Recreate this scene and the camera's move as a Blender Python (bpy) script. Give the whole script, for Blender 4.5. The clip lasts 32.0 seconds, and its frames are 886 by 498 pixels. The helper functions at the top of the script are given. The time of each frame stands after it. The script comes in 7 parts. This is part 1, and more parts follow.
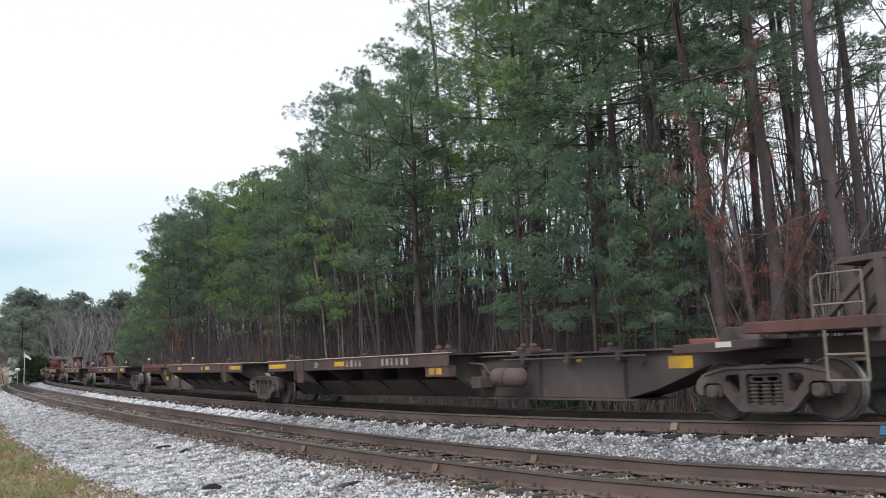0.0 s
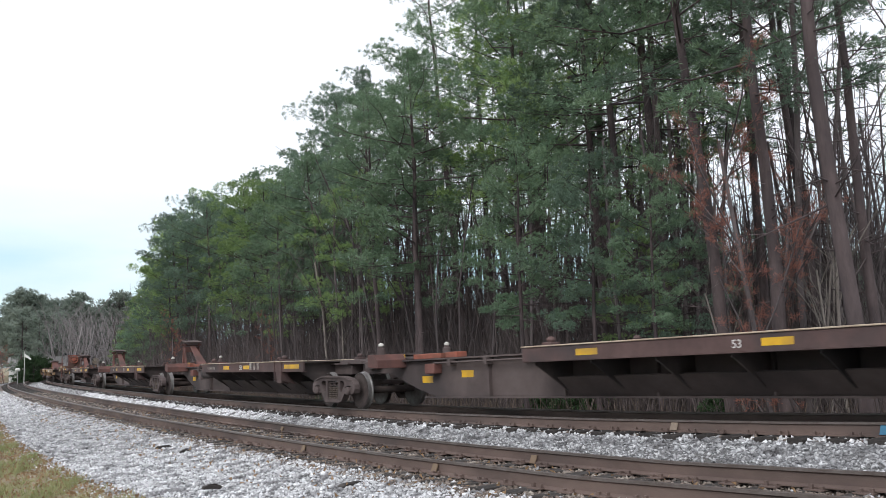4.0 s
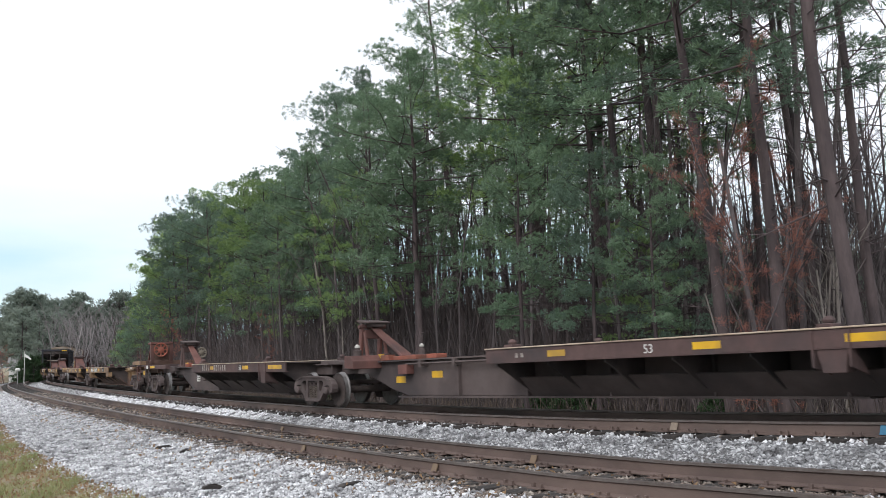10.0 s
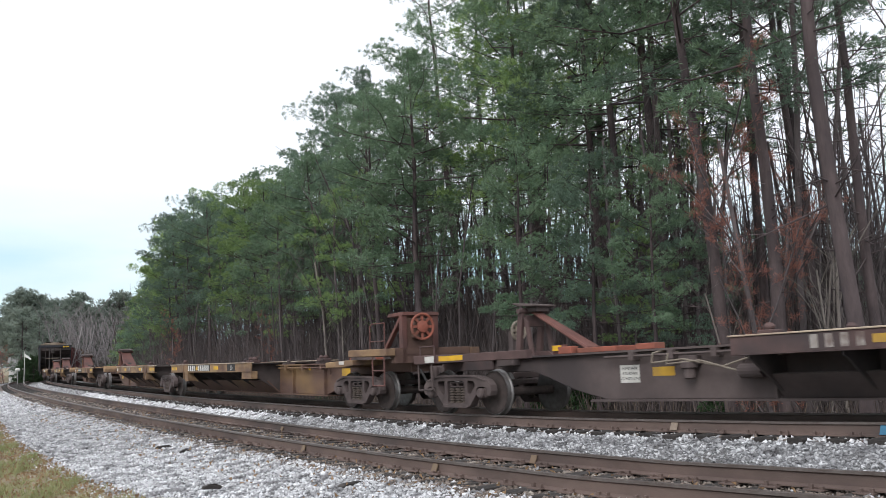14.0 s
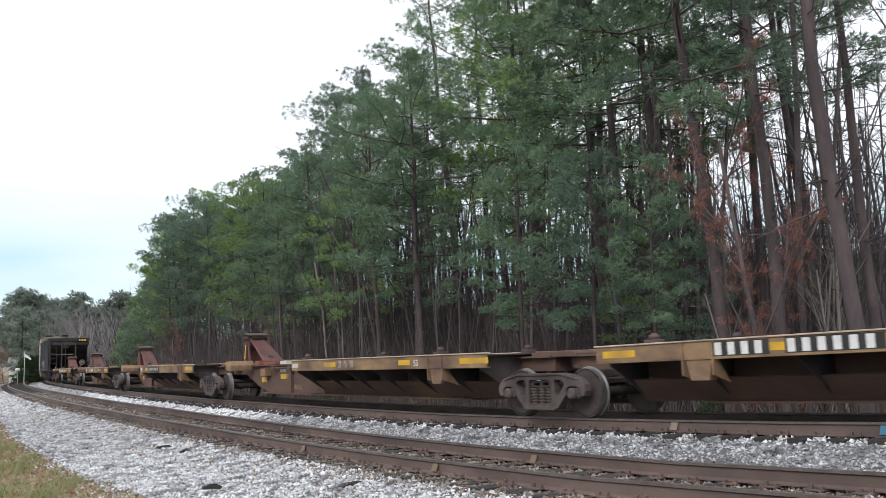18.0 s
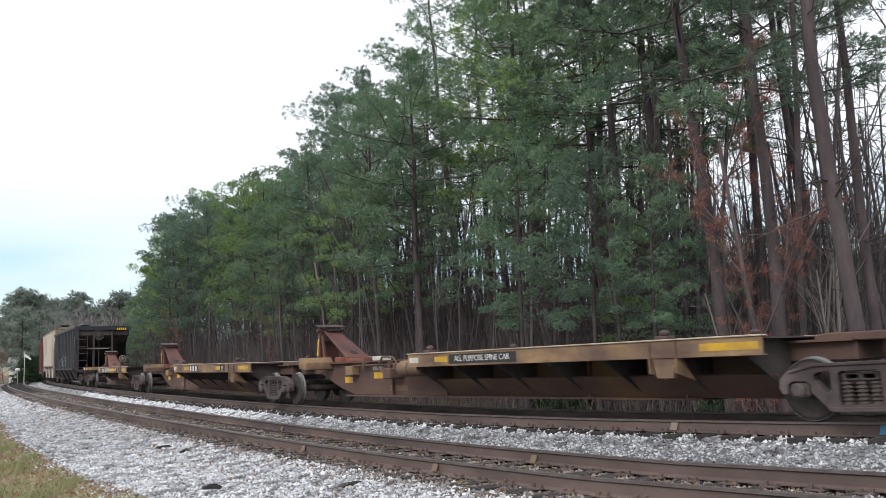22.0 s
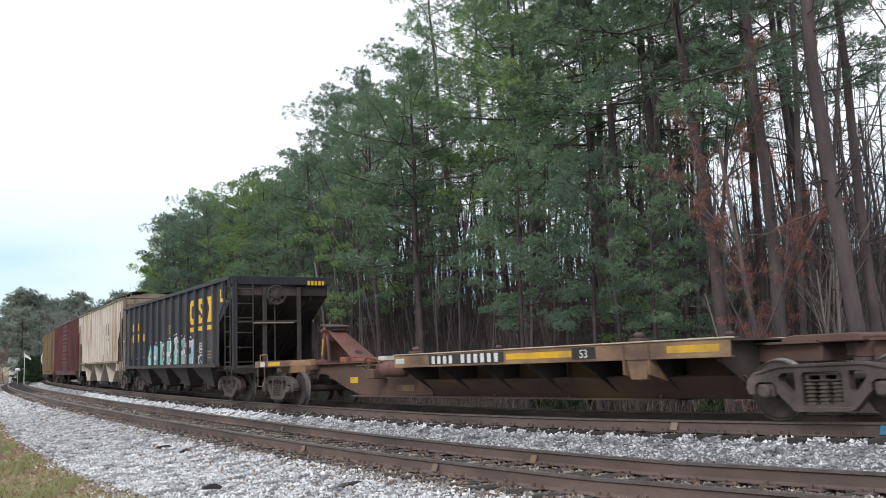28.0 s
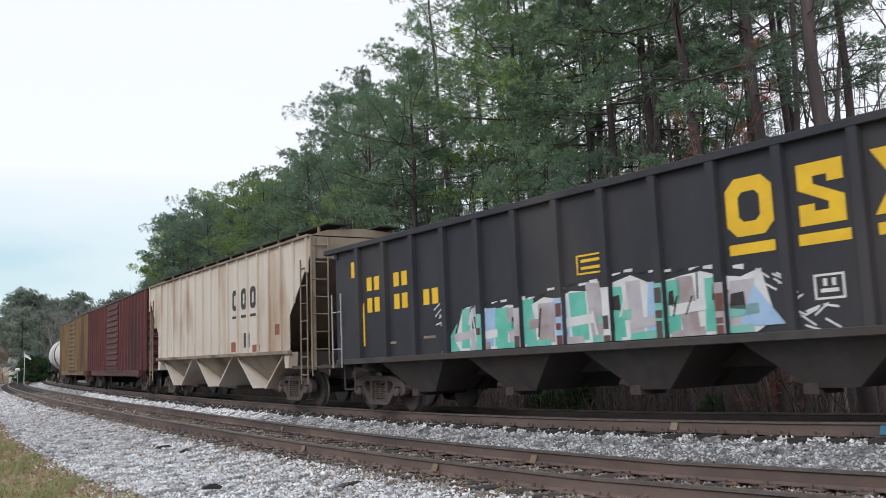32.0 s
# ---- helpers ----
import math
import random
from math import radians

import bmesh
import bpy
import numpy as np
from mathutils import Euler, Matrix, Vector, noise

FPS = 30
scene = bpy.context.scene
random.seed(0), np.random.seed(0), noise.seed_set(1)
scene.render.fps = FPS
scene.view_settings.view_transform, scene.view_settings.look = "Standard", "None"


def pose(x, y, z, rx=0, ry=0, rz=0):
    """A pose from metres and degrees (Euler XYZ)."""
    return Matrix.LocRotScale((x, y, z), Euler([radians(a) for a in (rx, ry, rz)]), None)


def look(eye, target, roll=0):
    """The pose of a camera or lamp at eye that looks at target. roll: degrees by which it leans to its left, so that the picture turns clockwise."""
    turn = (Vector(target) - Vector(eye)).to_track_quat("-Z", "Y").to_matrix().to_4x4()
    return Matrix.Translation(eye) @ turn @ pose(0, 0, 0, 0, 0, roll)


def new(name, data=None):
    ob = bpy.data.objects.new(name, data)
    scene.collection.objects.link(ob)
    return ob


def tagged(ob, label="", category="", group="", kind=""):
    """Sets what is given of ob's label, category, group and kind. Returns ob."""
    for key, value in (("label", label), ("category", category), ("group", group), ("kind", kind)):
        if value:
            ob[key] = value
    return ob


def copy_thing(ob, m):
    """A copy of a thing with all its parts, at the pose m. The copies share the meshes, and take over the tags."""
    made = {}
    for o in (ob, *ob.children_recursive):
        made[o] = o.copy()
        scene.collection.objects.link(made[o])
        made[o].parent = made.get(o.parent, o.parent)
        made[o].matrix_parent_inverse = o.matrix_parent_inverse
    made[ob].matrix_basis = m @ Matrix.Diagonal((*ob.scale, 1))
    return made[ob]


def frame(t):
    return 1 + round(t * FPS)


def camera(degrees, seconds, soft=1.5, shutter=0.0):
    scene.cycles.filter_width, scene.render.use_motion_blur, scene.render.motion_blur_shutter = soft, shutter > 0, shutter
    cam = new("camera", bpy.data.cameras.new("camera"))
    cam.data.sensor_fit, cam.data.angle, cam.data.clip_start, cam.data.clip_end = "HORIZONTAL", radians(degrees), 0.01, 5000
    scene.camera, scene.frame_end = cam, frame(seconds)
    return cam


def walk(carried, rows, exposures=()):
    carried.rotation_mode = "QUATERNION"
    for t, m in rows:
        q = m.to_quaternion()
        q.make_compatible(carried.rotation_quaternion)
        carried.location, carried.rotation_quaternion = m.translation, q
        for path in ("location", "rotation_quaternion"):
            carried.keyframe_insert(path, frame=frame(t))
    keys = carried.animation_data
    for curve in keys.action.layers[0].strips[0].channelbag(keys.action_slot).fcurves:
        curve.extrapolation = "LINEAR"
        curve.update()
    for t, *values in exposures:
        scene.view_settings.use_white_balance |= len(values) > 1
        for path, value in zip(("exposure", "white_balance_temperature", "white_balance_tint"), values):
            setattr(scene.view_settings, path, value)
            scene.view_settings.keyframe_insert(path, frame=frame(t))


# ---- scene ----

from mathutils import geometry

# camera: stands still beside the line
CAM = pose(0, 0, 1.102, 96.63, 0, 0) @ pose(0, 0, 0, 0, 0, -1.647)
cam = camera(51.81, 32.0, soft=0.75, shutter=0.22)
walk(cam, [(0.0, CAM), (32.0, CAM)], exposures=[(0.0, -0.05), (1.5, 0.0), (4.0, 0.08), (31.0, 0.08), (32.0, -0.12)])

# ---------------------------------------------------------------- light
SUN_EL, SUN_ROT = 48.0, 200.0
world = bpy.data.worlds.new("overcast_sky")
scene.world = world
world.use_nodes = True
wn, wl = world.node_tree.nodes, world.node_tree.links
wn.clear()
w_out = wn.new("ShaderNodeOutputWorld")
w_bg = wn.new("ShaderNodeBackground")
w_bg.inputs["Strength"].default_value = 0.12
w_sky = wn.new("ShaderNodeTexSky")
w_sky.sky_type, w_sky.sun_disc = "NISHITA", False
w_sky.sun_elevation, w_sky.sun_rotation = radians(SUN_EL), radians(SUN_ROT)
w_co = wn.new("ShaderNodeTexCoord")
w_map = wn.new("ShaderNodeMapping")
w_map.inputs["Scale"].default_value = (1.0, 1.0, 3.4)
w_noise = wn.new("ShaderNodeTexNoise")
w_noise.inputs["Scale"].default_value, w_noise.inputs["Detail"].default_value = 2.3, 6.0
w_ramp = wn.new("ShaderNodeValToRGB")
w_ramp.color_ramp.elements[0].position, w_ramp.color_ramp.elements[1].position = 0.40, 0.72
w_ramp.color_ramp.elements[0].color, w_ramp.color_ramp.elements[1].color = (4.6, 6.9, 7.9, 1), (8.3, 9.0, 9.4, 1)
w_up = wn.new("ShaderNodeSeparateXYZ")
w_hi = wn.new("ShaderNodeMapRange")
w_hi.inputs["From Min"].default_value, w_hi.inputs["From Max"].default_value = 0.11, 0.20
w_mixc = wn.new("ShaderNodeMix")
w_mixc.data_type = "RGBA"
w_mixc.inputs[7].default_value = (9.35, 9.6, 10.2, 1)
w_mix = wn.new("ShaderNodeMix")
w_mix.data_type = "RGBA"
w_mix.inputs[0].default_value = 0.9
wl.new(w_co.outputs["Generated"], w_map.inputs["Vector"])
wl.new(w_map.outputs["Vector"], w_noise.inputs["Vector"])
wl.new(w_noise.outputs["Fac"], w_ramp.inputs["Fac"])
wl.new(w_co.outputs["Generated"], w_up.inputs[0])
wl.new(w_up.outputs["Z"], w_hi.inputs["Value"])
wl.new(w_hi.outputs["Result"], w_mixc.inputs[0])
wl.new(w_ramp.outputs["Color"], w_mixc.inputs[6])
wl.new(w_sky.outputs["Color"], w_mix.inputs[6])
wl.new(w_mixc.outputs[2], w_mix.inputs[7])
wl.new(w_mix.outputs[2], w_bg.inputs["Color"])
wl.new(w_bg.outputs["Background"], w_out.inputs["Surface"])

sun_data = bpy.data.lights.new("sun", "SUN")
sun_data.energy, sun_data.angle, sun_data.color = 1.5, radians(25), (1.0, 0.99, 0.985)
sun = new("sun", sun_data)
sun.matrix_world = look((-25, -50, 50), (0, 12, 0))


# ---------------------------------------------------------------- materials
def surf(name, c1, c2, scale=3.0, c3=None, scale3=0.6, amount3=0.5, rough=0.8, metal=0.0, bump=0.3, grain=60.0, stretch=(1, 1, 1), vary=0.0, spec=0.35, two_sided=False):
    """A worn surface: two colours mixed by a noise, a third in larger patches, fine grain in relief."""
    m = bpy.data.materials.new(name)
    m.use_nodes = True
    n, l = m.node_tree.nodes, m.node_tree.links
    b = n["Principled BSDF"]
    b.inputs["Roughness"].default_value, b.inputs["Metallic"].default_value = rough, metal
    b.inputs["Specular IOR Level"].default_value = spec
    co = n.new("ShaderNodeTexCoord")
    mp = n.new("ShaderNodeMapping")
    mp.inputs["Scale"].default_value = stretch
    l.new(co.outputs["Object"], mp.inputs["Vector"])
    n1 = n.new("ShaderNodeTexNoise")
    n1.inputs["Scale"].default_value, n1.inputs["Detail"].default_value, n1.inputs["Roughness"].default_value = scale, 7.0, 0.65
    l.new(mp.outputs["Vector"], n1.inputs["Vector"])
    r1 = n.new("ShaderNodeMapRange")
    r1.inputs["From Min"].default_value, r1.inputs["From Max"].default_value = 0.36, 0.64
    l.new(n1.outputs["Fac"], r1.inputs["Value"])
    mix = n.new("ShaderNodeMix")
    mix.data_type = "RGBA"
    mix.inputs[6].default_value, mix.inputs[7].default_value = (*c1, 1), (*c2, 1)
    l.new(r1.outputs["Result"], mix.inputs[0])
    last = mix.outputs[2]
    if c3:
        n3 = n.new("ShaderNodeTexNoise")
        n3.inputs["Scale"].default_value, n3.inputs["Detail"].default_value = scale3, 5.0
        l.new(mp.outputs["Vector"], n3.inputs["Vector"])
        r3 = n.new("ShaderNodeMapRange")
        r3.inputs["From Min"].default_value, r3.inputs["From Max"].default_value = 0.52 - 0.12 * amount3, 0.72 - 0.12 * amount3
        l.new(n3.outputs["Fac"], r3.inputs["Value"])
        mix3 = n.new("ShaderNodeMix")
        mix3.data_type = "RGBA"
        mix3.inputs[7].default_value = (*c3, 1)
        l.new(r3.outputs["Result"], mix3.inputs[0])
        l.new(last, mix3.inputs[6])
        last = mix3.outputs[2]
    if vary:
        oi = n.new("ShaderNodeObjectInfo")
        ge = n.new("ShaderNodeNewGeometry")
        add = n.new("ShaderNodeMath")
        add.operation = "ADD"
        l.new(oi.outputs["Random"], add.inputs[0])
        l.new(ge.outputs["Random Per Island"], add.inputs[1])
        mr = n.new("ShaderNodeMapRange")
        mr.inputs["From Max"].default_value = 2.0
        mr.inputs["To Min"].default_value, mr.inputs["To Max"].default_value = 1 - vary, 1 + vary
        l.new(add.outputs[0], mr.inputs["Value"])
        hs = n.new("ShaderNodeHueSaturation")
        l.new(mr.outputs["Result"], hs.inputs["Value"])
        l.new(last, hs.inputs["Color"])
        last = hs.outputs["Color"]
    l.new(last, b.inputs["Base Color"])
    if bump:
        n2 = n.new("ShaderNodeTexNoise")
        n2.inputs["Scale"].default_value, n2.inputs["Detail"].default_value = grain, 4.0
        l.new(mp.outputs["Vector"], n2.inputs["Vector"])
        bm = n.new("ShaderNodeBump")
        bm.inputs["Strength"].default_value, bm.inputs["Distance"].default_value = bump, 0.01
        l.new(n2.outputs["Fac"], bm.inputs["Height"])
        l.new(bm.outputs["Normal"], b.inputs["Normal"])
    return m


def foliage(name, c1, c2, vary=0.45, through_light=0.3):
    """Leaves: colour varies leaf by leaf, some light passes through."""
    m = surf(name, c1, c2, scale=0.7, rough=0.6, bump=0, vary=vary, spec=0.15)
    n, l = m.node_tree.nodes, m.node_tree.links
    b = n["Principled BSDF"]
    tr = n.new("ShaderNodeBsdfTranslucent")
    src = b.inputs["Base Color"].links[0].from_socket
    l.new(src, tr.inputs["Color"])
    mx = n.new("ShaderNodeMixShader")
    mx.inputs[0].default_value = through_light
    l.new(b.outputs[0], mx.inputs[1])
    l.new(tr.outputs[0], mx.inputs[2])
    l.new(mx.outputs[0], n["Material Output"].inputs["Surface"])
    return m


RUST_BROWN = surf("rust_brown_paint", (0.086, 0.053, 0.050), (0.122, 0.076, 0.070), 2.2, (0.058, 0.047, 0.048), 0.7, 0.6, rough=0.82)
DARK_BROWN = surf("dark_brown_grime", (0.062, 0.050, 0.048), (0.092, 0.073, 0.069), 2.5, (0.030, 0.026, 0.026), 0.8, 0.7, rough=0.88)
MID_BROWN = surf("dusty_brown_girder", (0.088, 0.067, 0.064), (0.120, 0.093, 0.088), 1.6, (0.062, 0.050, 0.050), 0.6, 0.6, rough=0.88)
YELLOW_OLD = surf("weathered_yellow_paint", (0.35, 0.228, 0.120), (0.24, 0.148, 0.086), 3.5, (0.130, 0.080, 0.060), 1.5, 0.95, rough=0.78, stretch=(0.5, 1, 1))
YELLOW_RUST = surf("rusted_yellow_paint", (0.100, 0.060, 0.050), (0.142, 0.085, 0.064), 1.5, (0.215, 0.132, 0.066), 0.6, -0.1, rough=0.85, stretch=(0.6, 1, 1.2))
TAPE = surf("yellow_reflector", (0.72, 0.42, 0.02), (0.60, 0.34, 0.03), 4.0, (0.40, 0.24, 0.05), 1.5, 0.4, rough=0.55, bump=0.1)
WHITE_TAPE = surf("white_reflector", (0.62, 0.60, 0.56), (0.48, 0.46, 0.42), 5.0, rough=0.6, bump=0.1)
TANK_BROWN = surf("dusty_red_tank", (0.105, 0.072, 0.068), (0.145, 0.100, 0.093), 2.5, (0.075, 0.056, 0.054), 0.9, 0.6, rough=0.8)
POST_TAN = surf("worn_tan_rail", (0.26, 0.225, 0.18), (0.19, 0.155, 0.125), 6.0, rough=0.8)
HITCH_RED = surf("red_primer_steel", (0.135, 0.060, 0.052), (0.180, 0.082, 0.068), 2.2, (0.085, 0.050, 0.046), 0.9, 0.7, rough=0.75)
ORANGE_RED = surf("orange_red_primer", (0.33, 0.10, 0.065), (0.24, 0.085, 0.06), 3.0, (0.14, 0.07, 0.052), 1.2, 0.6, rough=0.75)
DECK_EDGE = surf("worn_deck_edge", (0.55, 0.47, 0.36), (0.36, 0.26, 0.19), 3.5, (0.19, 0.13, 0.10), 1.3, 0.4, rough=0.7, stretch=(0.4, 1, 1))
BOGIE = surf("dusty_cast_steel", (0.094, 0.071, 0.068), (0.138, 0.107, 0.102), 3.0, (0.060, 0.045, 0.043), 1.3, 0.6, rough=0.9)
WHEEL_FACE = surf("rusty_wheel_plate", (0.050, 0.039, 0.037), (0.084, 0.064, 0.058), 5.0, rough=0.85)
TREAD = surf("worn_wheel_tread", (0.23, 0.22, 0.215), (0.155, 0.14, 0.135), 6.0, rough=0.45, metal=0.6, bump=0.05)
SPRING = surf("coil_spring_steel", (0.10, 0.078, 0.065), (0.065, 0.05, 0.043), 8.0, rough=0.8)
RAIL_RUST = surf("rusty_rail_web", (0.118, 0.084, 0.073), (0.168, 0.120, 0.103), 2.2, (0.088, 0.067, 0.061), 0.8, 0.6, rough=0.82, stretch=(0.5, 0.5, 1))
RAIL_TOP = surf("worn_rail_head", (0.17, 0.145, 0.135), (0.115, 0.09, 0.08), 4.0, rough=0.5, metal=0.4, bump=0.1)
TIE = surf("creosoted_wood", (0.024, 0.021, 0.020), (0.045, 0.039, 0.036), 6.0, (0.075, 0.067, 0.062), 2.0, 0.25, rough=0.92, stretch=(4, 0.6, 4), bump=0.6, vary=0.35)
STONE = surf("pale_granite_ballast", (0.41, 0.41, 0.42), (0.74, 0.74, 0.755), 9.0, (0.15, 0.145, 0.15), 3.0, 0.4, rough=0.9, vary=0.75)
BALLAST = surf("ballast_bed", (0.075, 0.075, 0.078), (0.33, 0.33, 0.34), 24.0, (0.12, 0.115, 0.11), 0.9, 0.5, rough=0.95, bump=1.0, grain=30.0)
STONE_BROWN = surf("grimy_ballast", (0.145, 0.112, 0.095), (0.27, 0.218, 0.185), 9.0, (0.45, 0.40, 0.35), 4.0, 0.3, rough=0.93, vary=0.5)
BED_BROWN = surf("grimy_bed", (0.08, 0.064, 0.056), (0.22, 0.178, 0.153), 24.0, (0.105, 0.085, 0.073), 1.0, 0.5, rough=0.95, bump=1.0, grain=30.0)
SOIL = surf("leaf_litter", (0.09, 0.066, 0.052), (0.15, 0.115, 0.09), 5.0, (0.065, 0.06, 0.04), 0.3, 0.5, rough=0.95, bump=1.0, grain=20.0)
GRASS_GROUND = surf("winter_grass_ground", (0.20, 0.165, 0.105), (0.31, 0.255, 0.175), 3.0, (0.24, 0.20, 0.12), 0.5, 0.5, rough=0.95, bump=1.0, grain=25.0)
BARK = surf("pine_bark", (0.062, 0.048, 0.049), (0.102, 0.078, 0.077), 5.0, (0.050, 0.041, 0.044), 1.5, 0.5, rough=0.95, stretch=(1, 1, 0.25), bump=1.0, grain=9.0, vary=0.35)
BARE_BARK = surf("grey_bare_bark", (0.088, 0.074, 0.075), (0.136, 0.115, 0.114), 4.0, (0.069, 0.057, 0.058), 0.8, 0.5, rough=0.95, stretch=(1, 1, 0.3), vary=0.45)
BRUSH_STEM = surf("brown_brush_stems", (0.100, 0.080, 0.079), (0.158, 0.128, 0.124), 2.0, (0.070, 0.057, 0.057), 0.3, 0.5, rough=0.95, bump=0, vary=0.5)
PALE_BARK = surf("pale_grey_bark", (0.165, 0.145, 0.130), (0.24, 0.212, 0.19), 4.0, (0.12, 0.10, 0.092), 0.8, 0.4, rough=0.95, stretch=(1, 1, 0.3), vary=0.3)
NEEDLE = foliage("pine_needles", (0.150, 0.230, 0.150), (0.208, 0.293, 0.182), 0.5, through_light=0.3)
NEEDLE_DARK = foliage("dark_pine_needles", (0.124, 0.184, 0.140), (0.164, 0.228, 0.164), 0.5, through_light=0.3)
NEEDLE_LIGHT = foliage("fresh_pine_needles", (0.196, 0.302, 0.120), (0.268, 0.368, 0.150), 0.5, through_light=0.3)
# far needles and bark: the haze of distance is put into the pale colour
NEEDLE_HAZE = foliage("grey_green_needles", (0.175, 0.215, 0.182), (0.232, 0.270, 0.222), 0.3, through_light=0.4)
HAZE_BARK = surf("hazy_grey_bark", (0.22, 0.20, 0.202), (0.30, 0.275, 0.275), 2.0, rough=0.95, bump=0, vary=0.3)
RED_BUDS = foliage("red_maple_buds", (0.28, 0.115, 0.085), (0.35, 0.165, 0.130), 0.35)
SHRUB_LEAF = foliage("evergreen_shrub_leaves", (0.034, 0.066, 0.030), (0.058, 0.10, 0.044))
GRASS_BLADE = foliage("grass_blades", (0.215, 0.255, 0.105), (0.36, 0.345, 0.19), 0.4)
DRY_STALK = foliage("dry_stalks", (0.105, 0.080, 0.066), (0.21, 0.165, 0.13), 0.5, through_light=0.2)
DEAD_LEAF = foliage("dead_leaves", (0.24, 0.145, 0.08), (0.36, 0.24, 0.14), 0.35)
BLACK_PAINT = surf("black_car_paint", (0.024, 0.025, 0.032), (0.033, 0.034, 0.042), 1.6, (0.052, 0.047, 0.049), 0.5, 0.45, rough=0.62, bump=0.15, stretch=(1, 1, 0.45))
BLACK_GRIME = surf("black_grime", (0.045, 0.041, 0.041), (0.070, 0.061, 0.058), 2.0, (0.060, 0.047, 0.042), 0.8, 0.5, rough=0.85)
LETTER_YELLOW = surf("yellow_lettering", (0.80, 0.50, 0.03), (0.70, 0.42, 0.03), 2.5, rough=0.6, bump=0.05)
TAN_PAINT = surf("pale_tan_car_paint", (0.60, 0.54, 0.48), (0.54, 0.475, 0.41), 1.2, (0.38, 0.275, 0.20), 0.7, 0.25, rough=0.7, stretch=(1, 1, 0.35))
TAN_GRIME = surf("grimy_tan_paint", (0.30, 0.245, 0.19), (0.215, 0.165, 0.125), 1.5, (0.12, 0.085, 0.062), 0.6, 0.5, rough=0.85)
MAROON = surf("maroon_car_paint", (0.088, 0.026, 0.027), (0.118, 0.036, 0.034), 1.6, (0.065, 0.028, 0.027), 0.5, 0.5, rough=0.75, stretch=(1, 1, 0.4))
OCHRE = surf("faded_ochre_car_paint", (0.22, 0.145, 0.07), (0.165, 0.105, 0.058), 1.4, (0.105, 0.065, 0.045), 0.5, 0.6, rough=0.8, stretch=(1, 1, 0.4))
TANK_WHITE = surf("dirty_white_tank", (0.60, 0.585, 0.57), (0.50, 0.48, 0.46), 1.0, (0.32, 0.29, 0.26), 0.6, 0.3, rough=0.6)
GREY_STEEL = surf("grey_galvanised_steel", (0.36, 0.36, 0.355), (0.28, 0.275, 0.27), 4.0, rough=0.55, metal=0.3)
LETTER_WHITE = surf("white_lettering", (0.72, 0.71, 0.69), (0.60, 0.58, 0.55), 8.0, rough=0.7, bump=0)
LETTER_FADED = surf("faded_white_lettering", (0.36, 0.33, 0.30), (0.24, 0.20, 0.18), 8.0, (0.13, 0.09, 0.08), 4.0, 0.4, rough=0.8, bump=0)
LETTER_DARK = surf("dark_lettering", (0.035, 0.035, 0.04), (0.055, 0.05, 0.05), 5.0, rough=0.7, bump=0)
LABEL_BLACK = surf("black_label_panel", (0.028, 0.027, 0.027), (0.045, 0.04, 0.038), 3.0, rough=0.75, bump=0.1)
TEAL = surf("teal_spray_paint", (0.10, 0.42, 0.33), (0.16, 0.50, 0.41), 2.5, (0.34, 0.44, 0.44), 1.2, 0.3, rough=0.55, bump=0.1)
SPRAY_GREY = surf("lilac_grey_spray_paint", (0.40, 0.37, 0.40), (0.48, 0.45, 0.47), 2.5, (0.30, 0.24, 0.24), 1.5, 0.3, rough=0.55, bump=0.1)
SPRAY_BLUE = surf("pale_blue_spray_paint", (0.28, 0.42, 0.62), (0.36, 0.50, 0.68), 2.5, rough=0.55, bump=0.1)
SPRAY_WHITE = surf("white_spray_paint", (0.68, 0.68, 0.68), (0.56, 0.56, 0.57), 2.5, rough=0.55, bump=0.1)
BLUE_MARK = surf("blue_paint_mark", (0.05, 0.16, 0.26), (0.065, 0.20, 0.31), 6.0, rough=0.85)
PALE_MARK = surf("pale_paint_mark", (0.30, 0.24, 0.185), (0.22, 0.17, 0.135), 6.0, rough=0.9)
TAN_MARK = surf("faded_tan_mark", (0.165, 0.115, 0.080), (0.20, 0.145, 0.10), 6.0, rough=0.9)
HOUSE_WHITE = surf("white_siding", (0.70, 0.69, 0.67), (0.62, 0.61, 0.59), 2.0, rough=0.7)
ROOF_GREY = surf("grey_shingle_roof", (0.20, 0.19, 0.19), (0.27, 0.26, 0.25), 6.0, rough=0.9)
ROAD_TAN = surf("pale_dry_ground", (0.36, 0.31, 0.24), (0.44, 0.39, 0.31), 1.5, rough=0.95)
YELLOW_SIGN = surf("orange_yellow_board", (0.46, 0.25, 0.08), (0.38, 0.21, 0.08), 3.0, rough=0.6)


